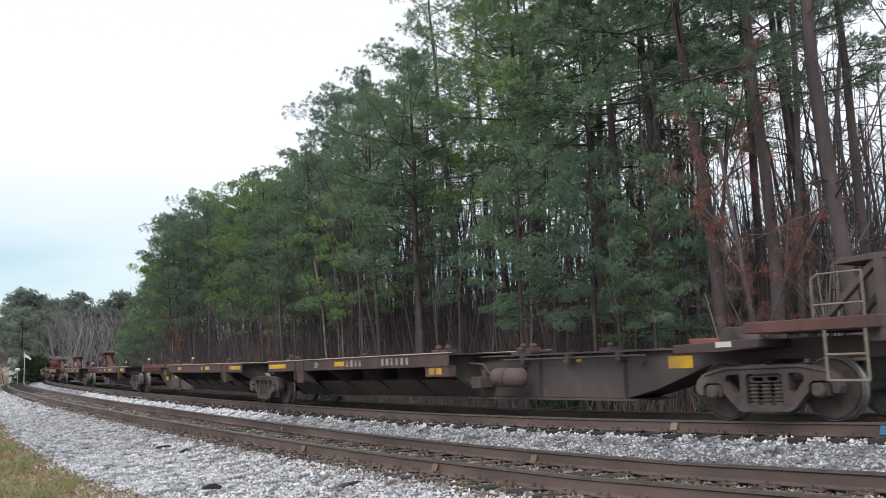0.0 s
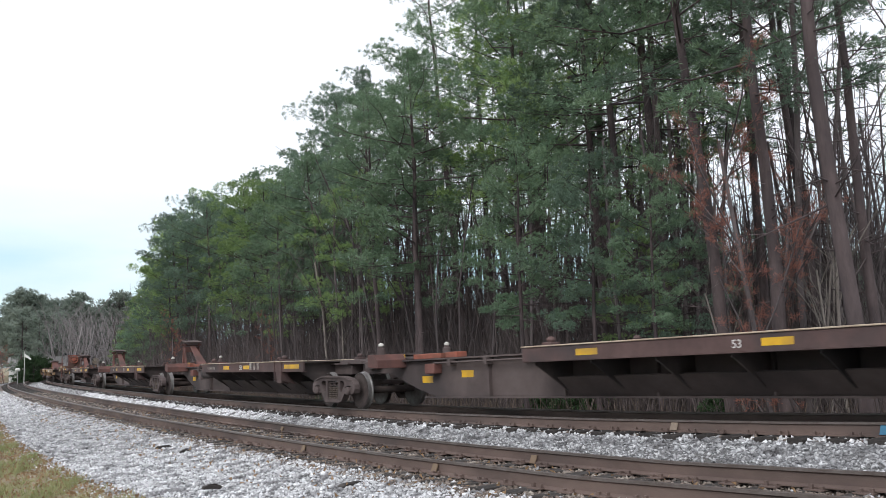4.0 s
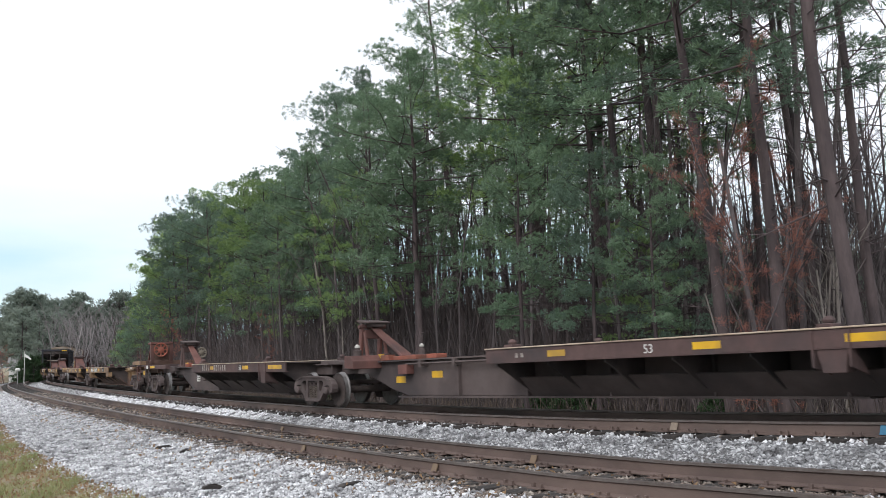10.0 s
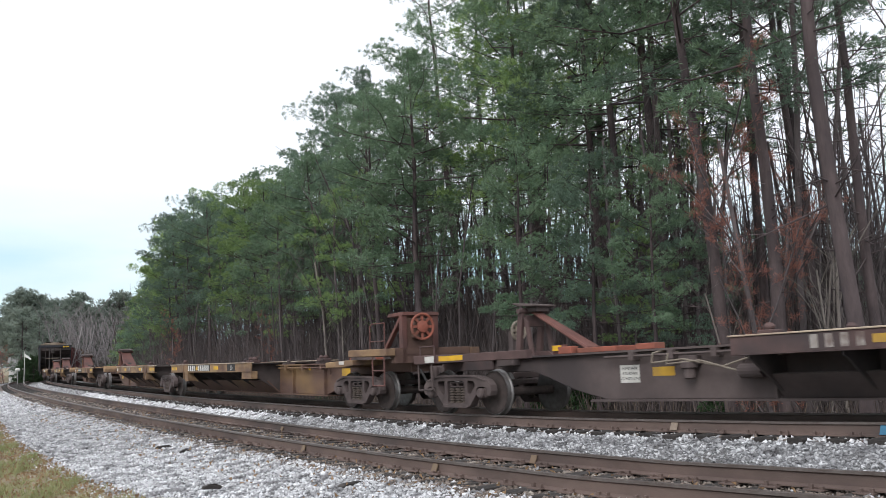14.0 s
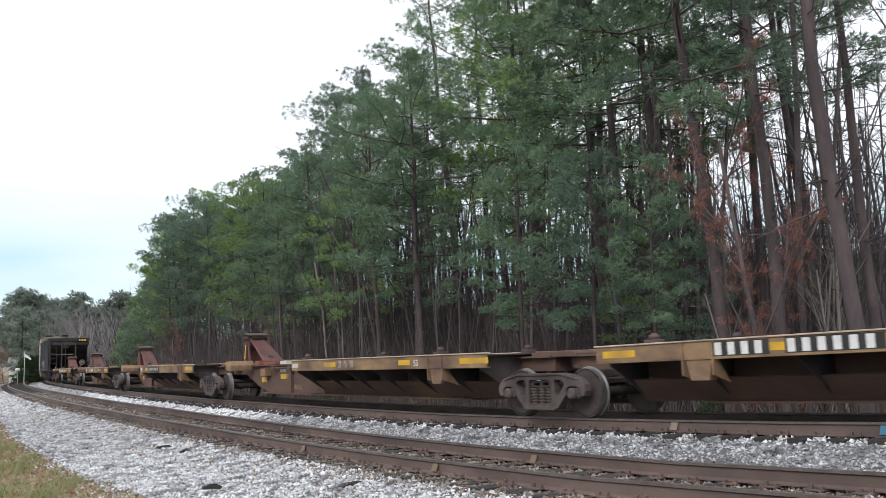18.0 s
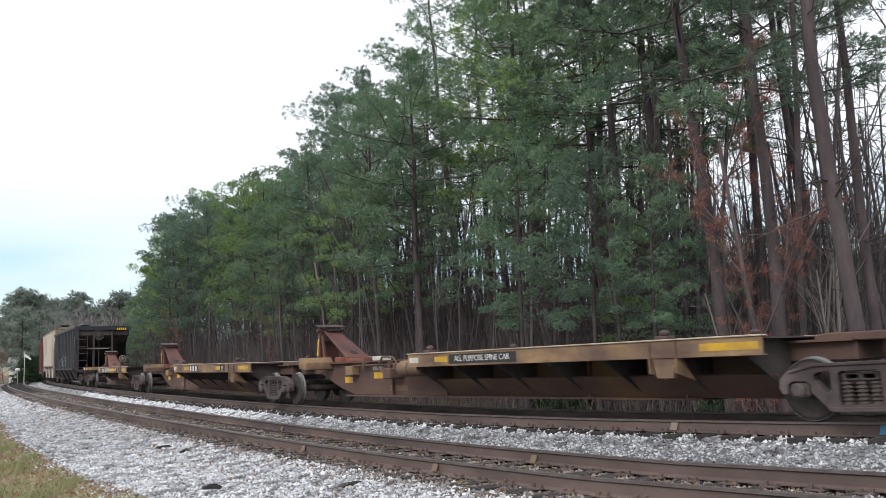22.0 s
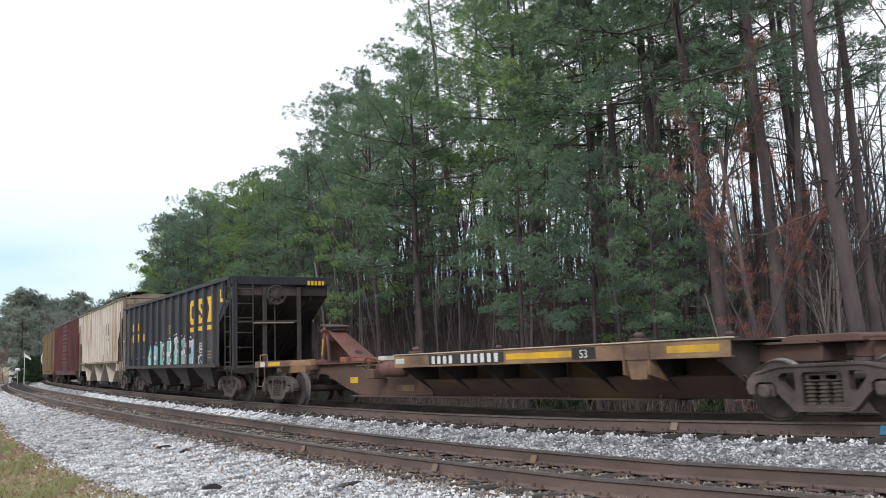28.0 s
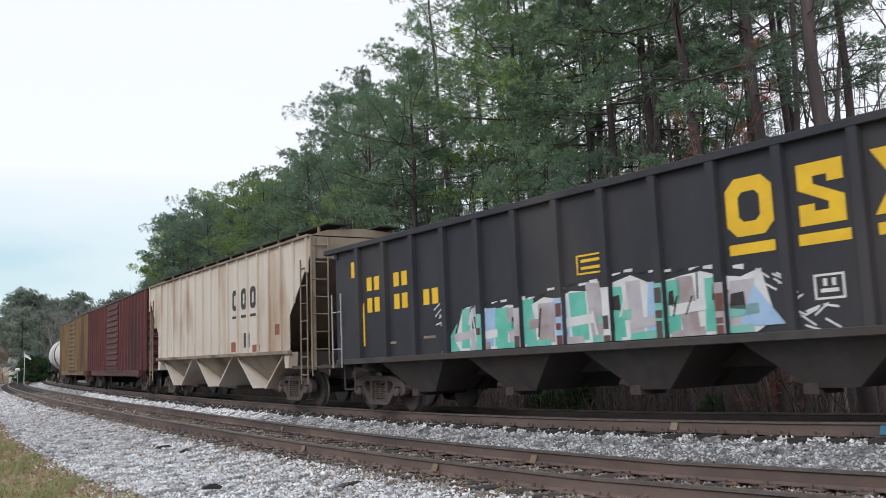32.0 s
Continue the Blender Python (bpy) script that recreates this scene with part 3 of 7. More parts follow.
def bogie(mat, label):
    b = thing("bogie", label, "railway bogie", "bogies of the freight train")
    for sgn in (1, -1):
        g = Geo()
        y0, y1 = sorted((sgn * 0.97, sgn * 1.13))
        half = [(0.0, 0.14), (0.38, 0.14), (0.46, 0.17), (0.70, 0.40), (0.71, 0.50), (0.78, 0.545), (0.98, 0.545), (1.05, 0.50), (1.06, 0.38), (1.15, 0.38), (1.19, 0.47), (1.17, 0.58), (1.06, 0.68), (0.86, 0.735), (0.60, 0.775), (0.0, 0.78)]
        outer = half + [(-x, z) for x, z in reversed(half[1:-1])]
        hole = [(0.42, 0.665), (0.60, 0.655), (0.655, 0.61), (0.645, 0.56), (0.50, 0.40), (0.445, 0.395), (0.405, 0.43), (0.40, 0.62)]
        window = [(-0.28, 0.23), (0.28, 0.23), (0.30, 0.27), (0.30, 0.62), (0.26, 0.66), (-0.26, 0.66), (-0.30, 0.62), (-0.30, 0.27)]
        g.pierced(outer, [hole, [(-x, z) for x, z in hole], window], y0, y1)
        ribs = 1.13 * sgn
        g.prism([(-1.0, 0.655), (-0.62, 0.735), (0.62, 0.735), (1.0, 0.655), (1.02, 0.68), (0.62, 0.775), (-0.62, 0.775), (-1.02, 0.68)], min(ribs, ribs + sgn * 0.025), max(ribs, ribs + sgn * 0.025))
        g.prism([(-0.40, 0.14), (0.40, 0.14), (0.46, 0.17), (0.42, 0.20), (-0.42, 0.20), (-0.46, 0.17)], min(ribs, ribs + sgn * 0.025), max(ribs, ribs + sgn * 0.025))
        g.v = [(px * 0.945, py, pz) for px, py, pz in g.v]
        part("side_frame", g, mat, b, "dusty cast steel side frame", bevel=0.015)
        for c in (-0.83, 0.83):
            g = Geo()
            g.box(c - 0.13, c + 0.13, min(sgn * 1.0, sgn * 1.12), max(sgn * 1.0, sgn * 1.12), 0.34, 0.52)
            part("journal_box", g, mat, b, bevel=0.02)
            g = Geo().lathe([(sgn * 1.05, 0.10), (sgn * 1.17, 0.10), (sgn * 1.20, 0.07)], 14, (c, 0, WHEEL_R))
            part("axle_cap", g, BOGIE, b)
        for cx in (-0.19, 0.0, 0.19):
            coil = []
            for k in range(6):
                z = 0.22 + k * 0.052
                coil += [(z, 0.055), (z + 0.012, 0.078), (z + 0.028, 0.078), (z + 0.040, 0.055)]
            g = Geo().lathe(coil, 10, (cx, sgn * 1.05, 0), "z")
            part("coil_spring", g, SPRING, b)
    slot = [(0.03, 0.56), (0.20, 0.56), (0.20, 0.61), (0.03, 0.61)]
    g = Geo().pierced([(-0.25, 0.53), (0.25, 0.53), (0.25, 0.64), (-0.25, 0.64)], [slot, [(-x, z) for x, z in slot]], -1.10, 1.10)
    part("bolster", g, BOGIE, b, bevel=0.02)
    for c in (-0.36, 0.36):
        part("brake_beam", Geo().tube((c, -0.7, 0.36), (c, 0.7, 0.36), 0.035, n=8).box(c - 0.05, c + 0.05, -0.78, -0.68, 0.28, 0.5).box(c - 0.05, c + 0.05, 0.68, 0.78, 0.28, 0.5), DARK_BROWN, b)
    for x in (-0.83, 0.83):
        wheelset_under(b, x)
    return b


BOGIE_PROTO = bogie(BOGIE, "dusty grey-brown cast steel two-axle bogie on the rail")


def place_bogie(u, first=[True]):
    b = BOGIE_PROTO if first[0] else copy_thing(BOGIE_PROTO, Matrix.Identity(4))
    first[0] = False
    TRAIN.append((b, u - 0.88, u + 0.88))
    WHEELSETS.extend([(c, u) for c in b.children if c.name.startswith("wheelset")])


# ---------------------------------------------------------------- train: spine cars
def girder(body, P, x0, x1, mat, flip=False):
    """The centre sill between two bogies, thin at its ends."""
    pts = [(x0, 0.74), (x0 + 1.1, 0.74), (x0 + 2.2, 0.36), (x0 + 2.9, 0.20), (x1 - 2.9, 0.20), (x1 - 2.2, 0.36), (x1 - 1.1, 0.74), (x1, 0.74), (x1, 1.0), (x0, 1.0)]
    part("centre_sill", Geo().prism(pts, -0.40, 0.40), mat, body, bevel=0.01)
    g = Geo().box(x0, x1, -0.52, 0.52, 1.0, 1.035)
    part("top_flange", g, mat, body)
    g = Geo().box(x0 + 2.6, x1 - 2.6, -0.5, 0.5, 0.165, 0.2)
    part("bottom_flange", g, mat, body)
    for k in range(int((x1 - x0 - 5) / 2.2)):
        x = x0 + 2.9 + k * 2.2
        for a, b in ((0.40, 0.49), (-0.49, -0.40)):
            part("web_stiffener", Geo().box(x - 0.02, x + 0.02, a, b, 0.2, 1.0), mat, body)


def platform(body, x0, x1, mat, under, edge, tapes, words, bracket=True, lower=MID_BROWN):
    """The wide trailer deck with its side sills and brackets."""
    # deck plate and bearers: shade below the deck is put into their dark colour
    g = Geo().box(x0, x1, -1.36, 1.36, 1.075, 1.10)
    part("deck_plate", g, under, body)
    for sgn in (1, -1):
        a, b = sorted((sgn * 1.35, sgn * 1.40))
        part("side_sill", Geo().box(x0, x1, a, b, 0.86, 1.11).box(x0, x1, min(sgn * 1.28, sgn * 1.40), max(sgn * 1.28, sgn * 1.40), 0.845, 0.865), mat, body, bevel=0.006)
        a, b = sorted((sgn * 1.30, sgn * 1.425))
        part("sill_cap", Geo().box(x0 - 0.02, x1 + 0.02, a, b, 1.11, 1.135), edge, body, "pale worn deck edge", bevel=0.006)
        k = 0
        n = int((x1 - x0) / 1.45)
        for i in range(n + 1):
            x = x0 + 0.25 + (x1 - x0 - 0.5) * i / n
            g = Geo().prism([(sgn * 0.40, 0.22), (sgn * 0.40, 1.07), (sgn * 1.345, 1.07), (sgn * 1.345, 0.80), (sgn * 1.22, 0.74)], x - 0.015, x + 0.015, "x")
            part("cross_bearer", g, under, body)
        # sloped floor sheet under the deck
        g = Geo().prism([(sgn * 0.42, 0.205), (sgn * 0.42, 0.235), (sgn * 0.78, 0.58), (sgn * 0.82, 0.56)], x0 + 0.2, x1 - 0.2, "x")
        part("skirt_sheet", g, lower, body)
        # stirrup bracket, or a plate with two reflectors
        xb = x0 + 1.75
        a, b = sorted((sgn * 1.18, sgn * 1.38))
        if bracket:
            part("jacking_bracket", Geo().prism([(xb - 0.22, 0.86), (xb + 0.24, 0.86), (xb + 0.16, 0.54), (xb - 0.16, 0.54)], a, b), mat, body, bevel=0.008)
            for xr in (xb - 0.27, xb + 0.25):
                part("bracket_rib", Geo().prism([(sgn * 1.0, 0.50), (sgn * 1.42, 0.62), (sgn * 1.425, 1.10), (sgn * 1.30, 1.10), (sgn * 1.30, 0.86)], xr, xr + 0.03, "x"), mat, body)
        else:
            xb = x1 - 1.95
            part("jacking_bracket", Geo().prism([(xb - 0.22, 0.86), (xb + 0.24, 0.86), (xb + 0.16, 0.54), (xb - 0.16, 0.54)], a, b), mat, body, bevel=0.008)
            for xr in (xb - 0.27, xb + 0.25):
                part("bracket_rib", Geo().prism([(sgn * 1.0, 0.50), (sgn * 1.42, 0.62), (sgn * 1.425, 1.10), (sgn * 1.30, 1.10), (sgn * 1.30, 0.86)], xr, xr + 0.03, "x"), mat, body)
            part("reflector_plate", Geo().box(x0 + 0.02, x0 + 0.85, a, b, 0.64, 0.86), mat, body, bevel=0.008)
            for xc in (x0 + 0.25, x0 + 0.50) if mat is RUST_BROWN else ():
                part("reflector_strip", Geo().box(xc, xc + 0.2, min(sgn * 1.38, sgn * 1.384), max(sgn * 1.38, sgn * 1.384), 0.69, 0.82), TAPE, body, "yellow reflective strip")
    for xa, xb, m in tapes:
        part("reflector_strip", Geo().box(xa, xb, 1.40, 1.404, 0.93, 1.04), m, body, "yellow reflective strip" if m is TAPE else "white reflective strip")
    for w in words:
        w(body)
    # twist locks and container pedestals on the deck
    for x in (x0 + 1.9, x1 - 0.5) if bracket else (x0 + 0.3, x0 + 0.64, x1 - 1.0):
        for sgn in (1, -1):
            part("twist_lock", Geo().box(x - 0.12, x + 0.12, sgn * 1.15 - 0.12, sgn * 1.15 + 0.12, 1.10, 1.19).lathe([(1.19, 0.07), (1.24, 0.09), (1.29, 0.04)], 10, (x, sgn * 1.15, 0), "z"), RUST_BROWN, body, bevel=0.01)


def hitch(body, P, mat, red, stripe, folded=False, rusty=MID_BROWN):
    """The trailer hitch over the rear bogie: two legs, a diagonal strut and a head plate, or folded flat on the girder."""
    x = P - (1.12 if stripe else 0.98)
    if folded:
        part("folded_leg", Geo().prism([(x + 0.1, 1.04), (x - 1.3, 1.04), (x - 1.3, 1.09), (x - 0.2, 1.15), (x + 0.1, 1.13)], -0.30, 0.32), rusty, body, "hitch legs folded flat", bevel=0.01)
        part("hitch_head", Geo().box(x - 0.75, x - 0.1, -0.32, 0.36, 1.15, 1.19), rusty, body, "worn rusty hitch plate", bevel=0.01)
        part("reflector_strip", Geo().box(x - 1.02, x - 0.82, 0.34, 0.40, 1.06, 1.17), TAPE, body, "yellow reflective strip")
        part("hitch_shoe", Geo().box(x - 2.4, x - 1.35, -0.30, 0.34, 1.035, 1.15), ORANGE_RED, body, "orange-red primed hitch base", bevel=0.01)
        part("shim_block", Geo().box(x - 3.0, x - 2.6, 0.06, 0.36, 1.036, 1.16), ORANGE_RED, body, "painted wedge", bevel=0.01)
        return
    for sgn in (1, -1):
        y0, y1 = sorted((sgn * 0.24, sgn * 0.32))
        part("hitch_leg", Geo().prism([(x + 0.12, 1.03), (x - 0.02, 1.03), (x - 0.17, 1.98), (x - 0.04, 1.98)], y0, y1), mat, body, bevel=0.008)
        part("leg_rib", Geo().prism([(x - 0.30, 1.03), (x - 0.40, 1.03), (x - 0.27, 1.70), (x - 0.17, 1.80)], y0 + 0.01, y1 - 0.01), mat, body, bevel=0.006)
        if stripe:
            g = Geo().prism([(x + 0.06, 1.25), (x - 0.015, 1.25), (x - 0.085, 1.70), (x - 0.02, 1.70)], y1 if sgn > 0 else y0 - 0.003, y1 + 0.003 if sgn > 0 else y0)
            part("reflector_strip", g, TAPE, body, "yellow reflective strip")
        part("leg_foot", Geo().prism([(x + 0.24, 1.035), (x - 0.42, 1.035), (x - 0.30, 1.13), (x + 0.14, 1.13)], min(sgn * 0.20, sgn * 0.40), max(sgn * 0.20, sgn * 0.40)), mat, body, bevel=0.01)
    part("leg_tie", Geo().box(x - 0.18, x - 0.08, -0.24, 0.24, 1.62, 1.84), mat, body, bevel=0.008)
    if stripe:
        part("leg_panel", Geo().prism([(x + 0.02, 1.1), (x - 0.02, 1.1), (x - 0.14, 1.9), (x - 0.10, 1.9)], -0.24, 0.24), mat, body)
    w0, w1 = (0.20, 0.30) if stripe else (0.07, 0.13)
    top, low = Vector((x - 0.20, 0, 1.90)), Vector((x - 1.66, 0, 1.12))
    n = Vector((-(top.z - low.z), 0, top.x - low.x)).normalized() * 0.03
    v = [tuple(p + k * n + Vector((0, s * w, 0))) for p, w in ((top, w0), (low, w1)) for s in (-1, 1) for k in (1, -1)]
    strut = part("diagonal_strut", Geo().add(v, [(0, 1, 3, 2), (4, 6, 7, 5), (0, 4, 5, 1), (2, 3, 7, 6), (0, 2, 6, 4), (1, 5, 7, 3)]), red, body, "red-brown diagonal strut", bevel=0.008)
    for s in (1, -1):
        part("strut_flange", Geo().tube(top + Vector((0, s * w0, 0)), low + Vector((0, s * w1, 0)), 0.038, 0.045, 6), red, strut)
    if stripe:
        part("keyhole", Geo().lathe([(-0.034, 0.11), (0.034, 0.11)], 14, (0, 0, 0), "z"), LABEL_BLACK, strut, "dark opening in the strut").matrix_basis = Matrix.Translation(low.lerp(top, 0.18)) @ Matrix.Rotation(-math.atan2(top.z - low.z, top.x - low.x), 4, "Y")
    else:
        part("reflector_strip", Geo().box(x - 1.18, x - 1.0, 0.34, 0.40, 1.10, 1.20), TAPE, body, "yellow reflective strip")
        part("strut_bracket", Geo().box(x - 1.24, x - 0.95, 0.22, 0.34, 1.035, 1.21), red, body, bevel=0.01)
    part("pivot_pin", Geo().tube((x - 0.12, -0.40, 1.92), (x - 0.12, 0.40, 1.92), 0.05, n=12), mat, body)
    g = Geo().prism([(x + 0.10, 2.10), (x + 0.13, 2.07), (x - 0.08, 2.02), (x - 0.46, 1.99), (x - 0.46, 2.03), (x - 0.08, 2.08)], -0.33, 0.33)
    part("hitch_head", g, rusty, body, "worn rusty hitch plate", bevel=0.012)
    part("hitch_jaw", Geo().box(x - 0.40, x - 0.04, -0.18, 0.18, 1.90, 2.0), rusty, body, bevel=0.015)
    part("hitch_shoe", Geo().box(x - 2.5, x - 1.56, -0.30, 0.34, 1.035, 1.13), ORANGE_RED, body, "orange-red primed hitch base", bevel=0.01)
    part("shoe_block", Geo().box(x - 1.54, x - 1.2, 0.26, 0.46, 1.035, 1.17), ORANGE_RED, body, bevel=0.01)
    part("shim_block", Geo().box(x - 3.35, x - 2.95, 0.06, 0.36, 1.036, 1.14), ORANGE_RED if not stripe else WHITE_TAPE, body, "painted wedge", bevel=0.01)


def side_bolster(body, P, mat, dark, locks=True):
    for sgn in (1, -1) if locks else ():
        lock = part("twist_lock", Geo().lathe([(1.16, 0.10), (1.30, 0.10), (1.32, 0.07), (1.36, 0.06)], 12, (P - 1.92, sgn * 0.95, 0), "z"), BOGIE, body)
        part("lock_cone", Geo().lathe([(1.36, 0.03), (1.37, 0.065), (1.41, 0.065), (1.45, 0.02)], 10, (P - 1.92, sgn * 0.95, 0), "z"), WHITE_TAPE, lock, "pale worn cone")
    for sgn in (1, -1):
        y0, y1 = sorted((sgn * 0.40, sgn * 1.22))
        g = Geo().prism([(P - 1.74, 0.90), (P - 1.74, 1.18), (P - 2.02, 1.18), (P - 2.10, 1.08), (P - 2.14, 1.05), (P - 2.14, 0.86), (P - 2.0, 0.87)], y0, y1)
        part("side_bearer", g, mat, body, bevel=0.012)
    part("bearer_plate", Geo().box(P - 1.74, P - 1.73, 0.72, 1.16, 0.95, 1.14), BOGIE, body, "grey label plate")
    part("port_hole", Geo().lathe([(P - 1.73, 0.05), (P - 1.724, 0.05)], 12, (0, 0.98, 1.02), "x"), LABEL_BLACK, body)
    part("fastener_box", Geo().box(P - 3.5, P - 3.15, 0.40, 0.62, 0.70, 0.92), mat, body, bevel=0.01)


def pipes(body, xa, xb, mat, tank=None):
    """Brake pipe and, on some units, an air reservoir."""
    part("brake_pipe", Geo().pipe([(xa, 0.56, 0.93), (xb, 0.56, 0.93)], 0.022).pipe([(xa, 0.56, 0.93), (xa + 0.15, 0.5, 0.75)], 0.022), mat, body)
    for x in (xa + 0.6, (xa + xb) / 2, xb - 0.6):
        part("pipe_clamp", Geo().box(x - 0.05, x + 0.05, 0.40, 0.60, 0.86, 1.0), mat, body)
    if tank:
        xt, zt, rt, lt, m = tank
        part("air_reservoir", Geo().lathe([(xt - lt / 2, 0.04), (xt - lt / 2 + 0.02, rt * 0.6), (xt - lt / 2 + 0.10, rt), (xt + lt / 2 - 0.10, rt), (xt + lt / 2 - 0.02, rt * 0.6), (xt + lt / 2, 0.04)], 20, (0, 0.85, zt), "x"), m, body, "steel air reservoir with domed ends", smooth=True)
        part("reservoir_strap", Geo().lathe([(xt - 0.03, rt + 0.006), (xt + 0.03, rt + 0.006)], 20, (0, 0.85, zt), "x").box(xt - 0.03, xt + 0.03, 0.40, 0.85, zt + rt - 0.03, zt + rt), mat, body)
        pts = [(xt + lt / 2 + 0.05, 0.75, zt), (xt + lt / 2 + 0.3, 0.72, zt + 0.08), (xt + lt / 2 + 0.5, 0.70, zt + 0.26), (xt + lt / 2 + 1.0, 0.70, zt + 0.30), (xt + lt / 2 + 1.25, 0.68, zt + 0.05), (xt + lt / 2 + 0.9, 0.68, zt - 0.14)]
        part("air_hose", Geo().pipe(pts, 0.025), mat, body)
        part("brake_valve", Geo().box(xt + lt / 2 + 0.45, xt + lt / 2 + 0.75, 0.5, 0.85, zt - 0.22, zt + 0.02).tube((xt + lt / 2 + 0.6, 0.6, zt), (xt + lt / 2 + 0.6, 0.6, zt + 0.14), 0.07), mat, body, bevel=0.02)


def drawgear(body, x, d, mat):
    """Coupler and end platform; d: the way that it points."""
    part("coupler", Geo().box(min(x, x + d * 0.75), max(x, x + d * 0.75), -0.09, 0.09, 0.72, 0.90).prism([(x + d * 0.62, -0.16), (x + d * 0.98, -0.14), (x + d * 0.98, 0.02), (x + d * 0.86, 0.06), (x + d * 0.86, 0.17), (x + d * 0.62, 0.17)], 0.67, 0.95, "z"), BOGIE, body, "rusty knuckle coupler", bevel=0.02)
    part("air_hose", Geo().pipe([(x, 0.35, 0.85), (x + d * 0.25, 0.36, 0.62), (x + d * 0.55, 0.30, 0.45), (x + d * 0.85, 0.2, 0.55)], 0.028), LABEL_BLACK, body, "black rubber brake hose")


def grab_iron(body, pts, mat, r=0.016):
    part("grab_iron", Geo().pipe(pts, r), mat, body)


def tag_bars(body, x, z, n, h, mat, step):
    """Reporting marks as plain bars."""
    for k in range(n):
        part("number_bar", Geo().box(x - k * step - step * 0.52, x - k * step, 1.4045, 1.408, z, z + h), mat, body)


def spine_unit(P, label, main, rust, edge, red, last=False, tank=None, words=(), tapes=(), stripe=False, dark=None, folded=False):
    u = thing("spine_car_unit", label, "flatcar", "units of the spine cars")
    girder(u, P, 0.35, P - 0.35, rust)
    platform(u, 1.15, 9.95, main, dark or DARK_BROWN, edge, tapes, words, lower=rust)
    hitch(u, P, RUST_BROWN if last and not stripe else red, red, stripe, folded)
    if not last:
        side_bolster(u, P, HITCH_RED if main is RUST_BROWN else main, rust, not stripe)
    pipes(u, 10.2, P - 3.4, rust, tank)
    part("joint_cover", Geo().prism([(-0.30, 1.0), (0.95, 1.0), (0.95, 1.09), (0.75, 1.12), (-0.2, 1.12), (-0.30, 1.08)], -0.46, 0.46).box(-0.55, 0.1, -0.22, 0.22, 0.8, 1.0), rust, u, bevel=0.015)
    part("joint_socket", Geo().box(P - 0.5, P - 0.05, -0.3, 0.3, 0.78, 0.99).box(P - 1.1, P - 0.62, 0.3, 0.6, 0.86, 1.06), rust, u, bevel=0.015)
    for xa, xb, z, m in ((P - 3.15, P - 2.75, 0.50, TAPE), (P - 4.6, P - 4.2, 0.60, TAPE)) if not last or stripe else ((P - 4.75, P - 4.3, 0.58, TAPE),):
        part("reflector_strip", Geo().box(xa, xb, 0.40, 0.404, z, z + 0.15), m, u, "yellow reflective strip")
    if stripe:
        for xa, z, w, h, m in ((P - 4.15, 0.80, 0.42, 0.09, GREY_STEEL), (P - 4.2, 0.62, 0.55, 0.13, YELLOW_OLD), (P - 4.95, 0.30, 0.75, 0.14, YELLOW_OLD)):
            part("faded_patch", Geo().box(xa - w, xa, 0.40, 0.402, z, z + h), m, u, "faded paint patch")
    if last and not stripe:
        for k, (xa, za) in enumerate(((P - 4.6, 1.0), (P - 4.9, 0.97))):
            part("air_hose", Geo().pipe([(xa, 0.44, za), (xa + 0.12, 0.6, za - 0.04), (xa + 0.14, 0.62, za - 0.2), (xa - 0.5, 0.62, za - 0.16), (xa - 1.2, 0.60, za - 0.30 - 0.05 * k), (xa - 1.9, 0.60, za - 0.12), (xa - 2.5, 0.5, za - 0.04)], 0.016), POST_TAN, u)
        part("brake_valve", Geo().lathe([(0.52, 0.05), (0.54, 0.10), (0.68, 0.10), (0.70, 0.14), (0.78, 0.14), (0.80, 0.06)], 14, (P - 5.15, 0.55, 0), "z"), rust, u)
        part("brake_cylinder", Geo().lathe([(P - 6.5, 0.05), (P - 6.48, 0.11), (P - 6.1, 0.11), (P - 6.05, 0.06)], 14, (0, 0.56, 0.62), "x"), rust, u)
        part("valve_bracket", Geo().box(P - 5.3, P - 4.95, 0.40, 0.56, 0.74, 0.90), rust, u, bevel=0.015)
        part("repair_placard", Geo().box(P - 4.02, P - 3.6, 0.40, 0.406, 0.48, 0.78), WHITE_TAPE, u, "white repair placard")
        for k, wds in enumerate(("HOME SHOP", "FOR REPAIR", "DO NOT LOAD")):
            lettering(wds, 0.062, LETTER_DARK, on_side(P - 3.81, 0.4065, 0.70 - 0.085 * k), u)
    if last:
        part("end_sill", Geo().box(P - 0.35, P + 1.25, -0.45, 0.45, 0.80, 1.08).box(P + 0.55, P + 1.25, -1.25, 1.25, 0.98, 1.16), main, u, bevel=0.012)
        part("reflector_strip", Geo().box(P - 0.30, P + 0.45, 1.206, 1.21, 1.02, 1.12), TAPE, u, "yellow reflective strip")
        part("side_step_sill", Geo().box(P - 2.1, P + 1.25, 1.05, 1.205, 0.98, 1.14), main, u, bevel=0.01)
        part("defect_card_plate", Geo().box(P + 0.55, P + 0.85, 1.255, 1.262, 1.0, 1.13), WHITE_TAPE, u, "white placard")
        grab_iron(u, [(P + 0.72, 1.1, 1.16), (P + 0.72, 1.1, 1.34), (P + 1.2, 1.1, 1.34), (P + 1.2, 1.1, 1.16)], main)
        part("sill_step", Geo().pipe([(P + 0.7, 1.2, 1.0), (P + 0.7, 1.2, 0.45), (P + 1.15, 1.2, 0.45), (P + 1.15, 1.2, 1.0)], 0.02), rust, u)
        part("brake_wheel", wheel_x(hand_wheel((0, 0, 0), 0.2), (P + 0.28, -0.9, 1.62)), POST_TAN, u)
        part("brake_post", Geo().box(P + 0.30, P + 0.42, -0.85, -0.72, 1.08, 1.62), rust, u)
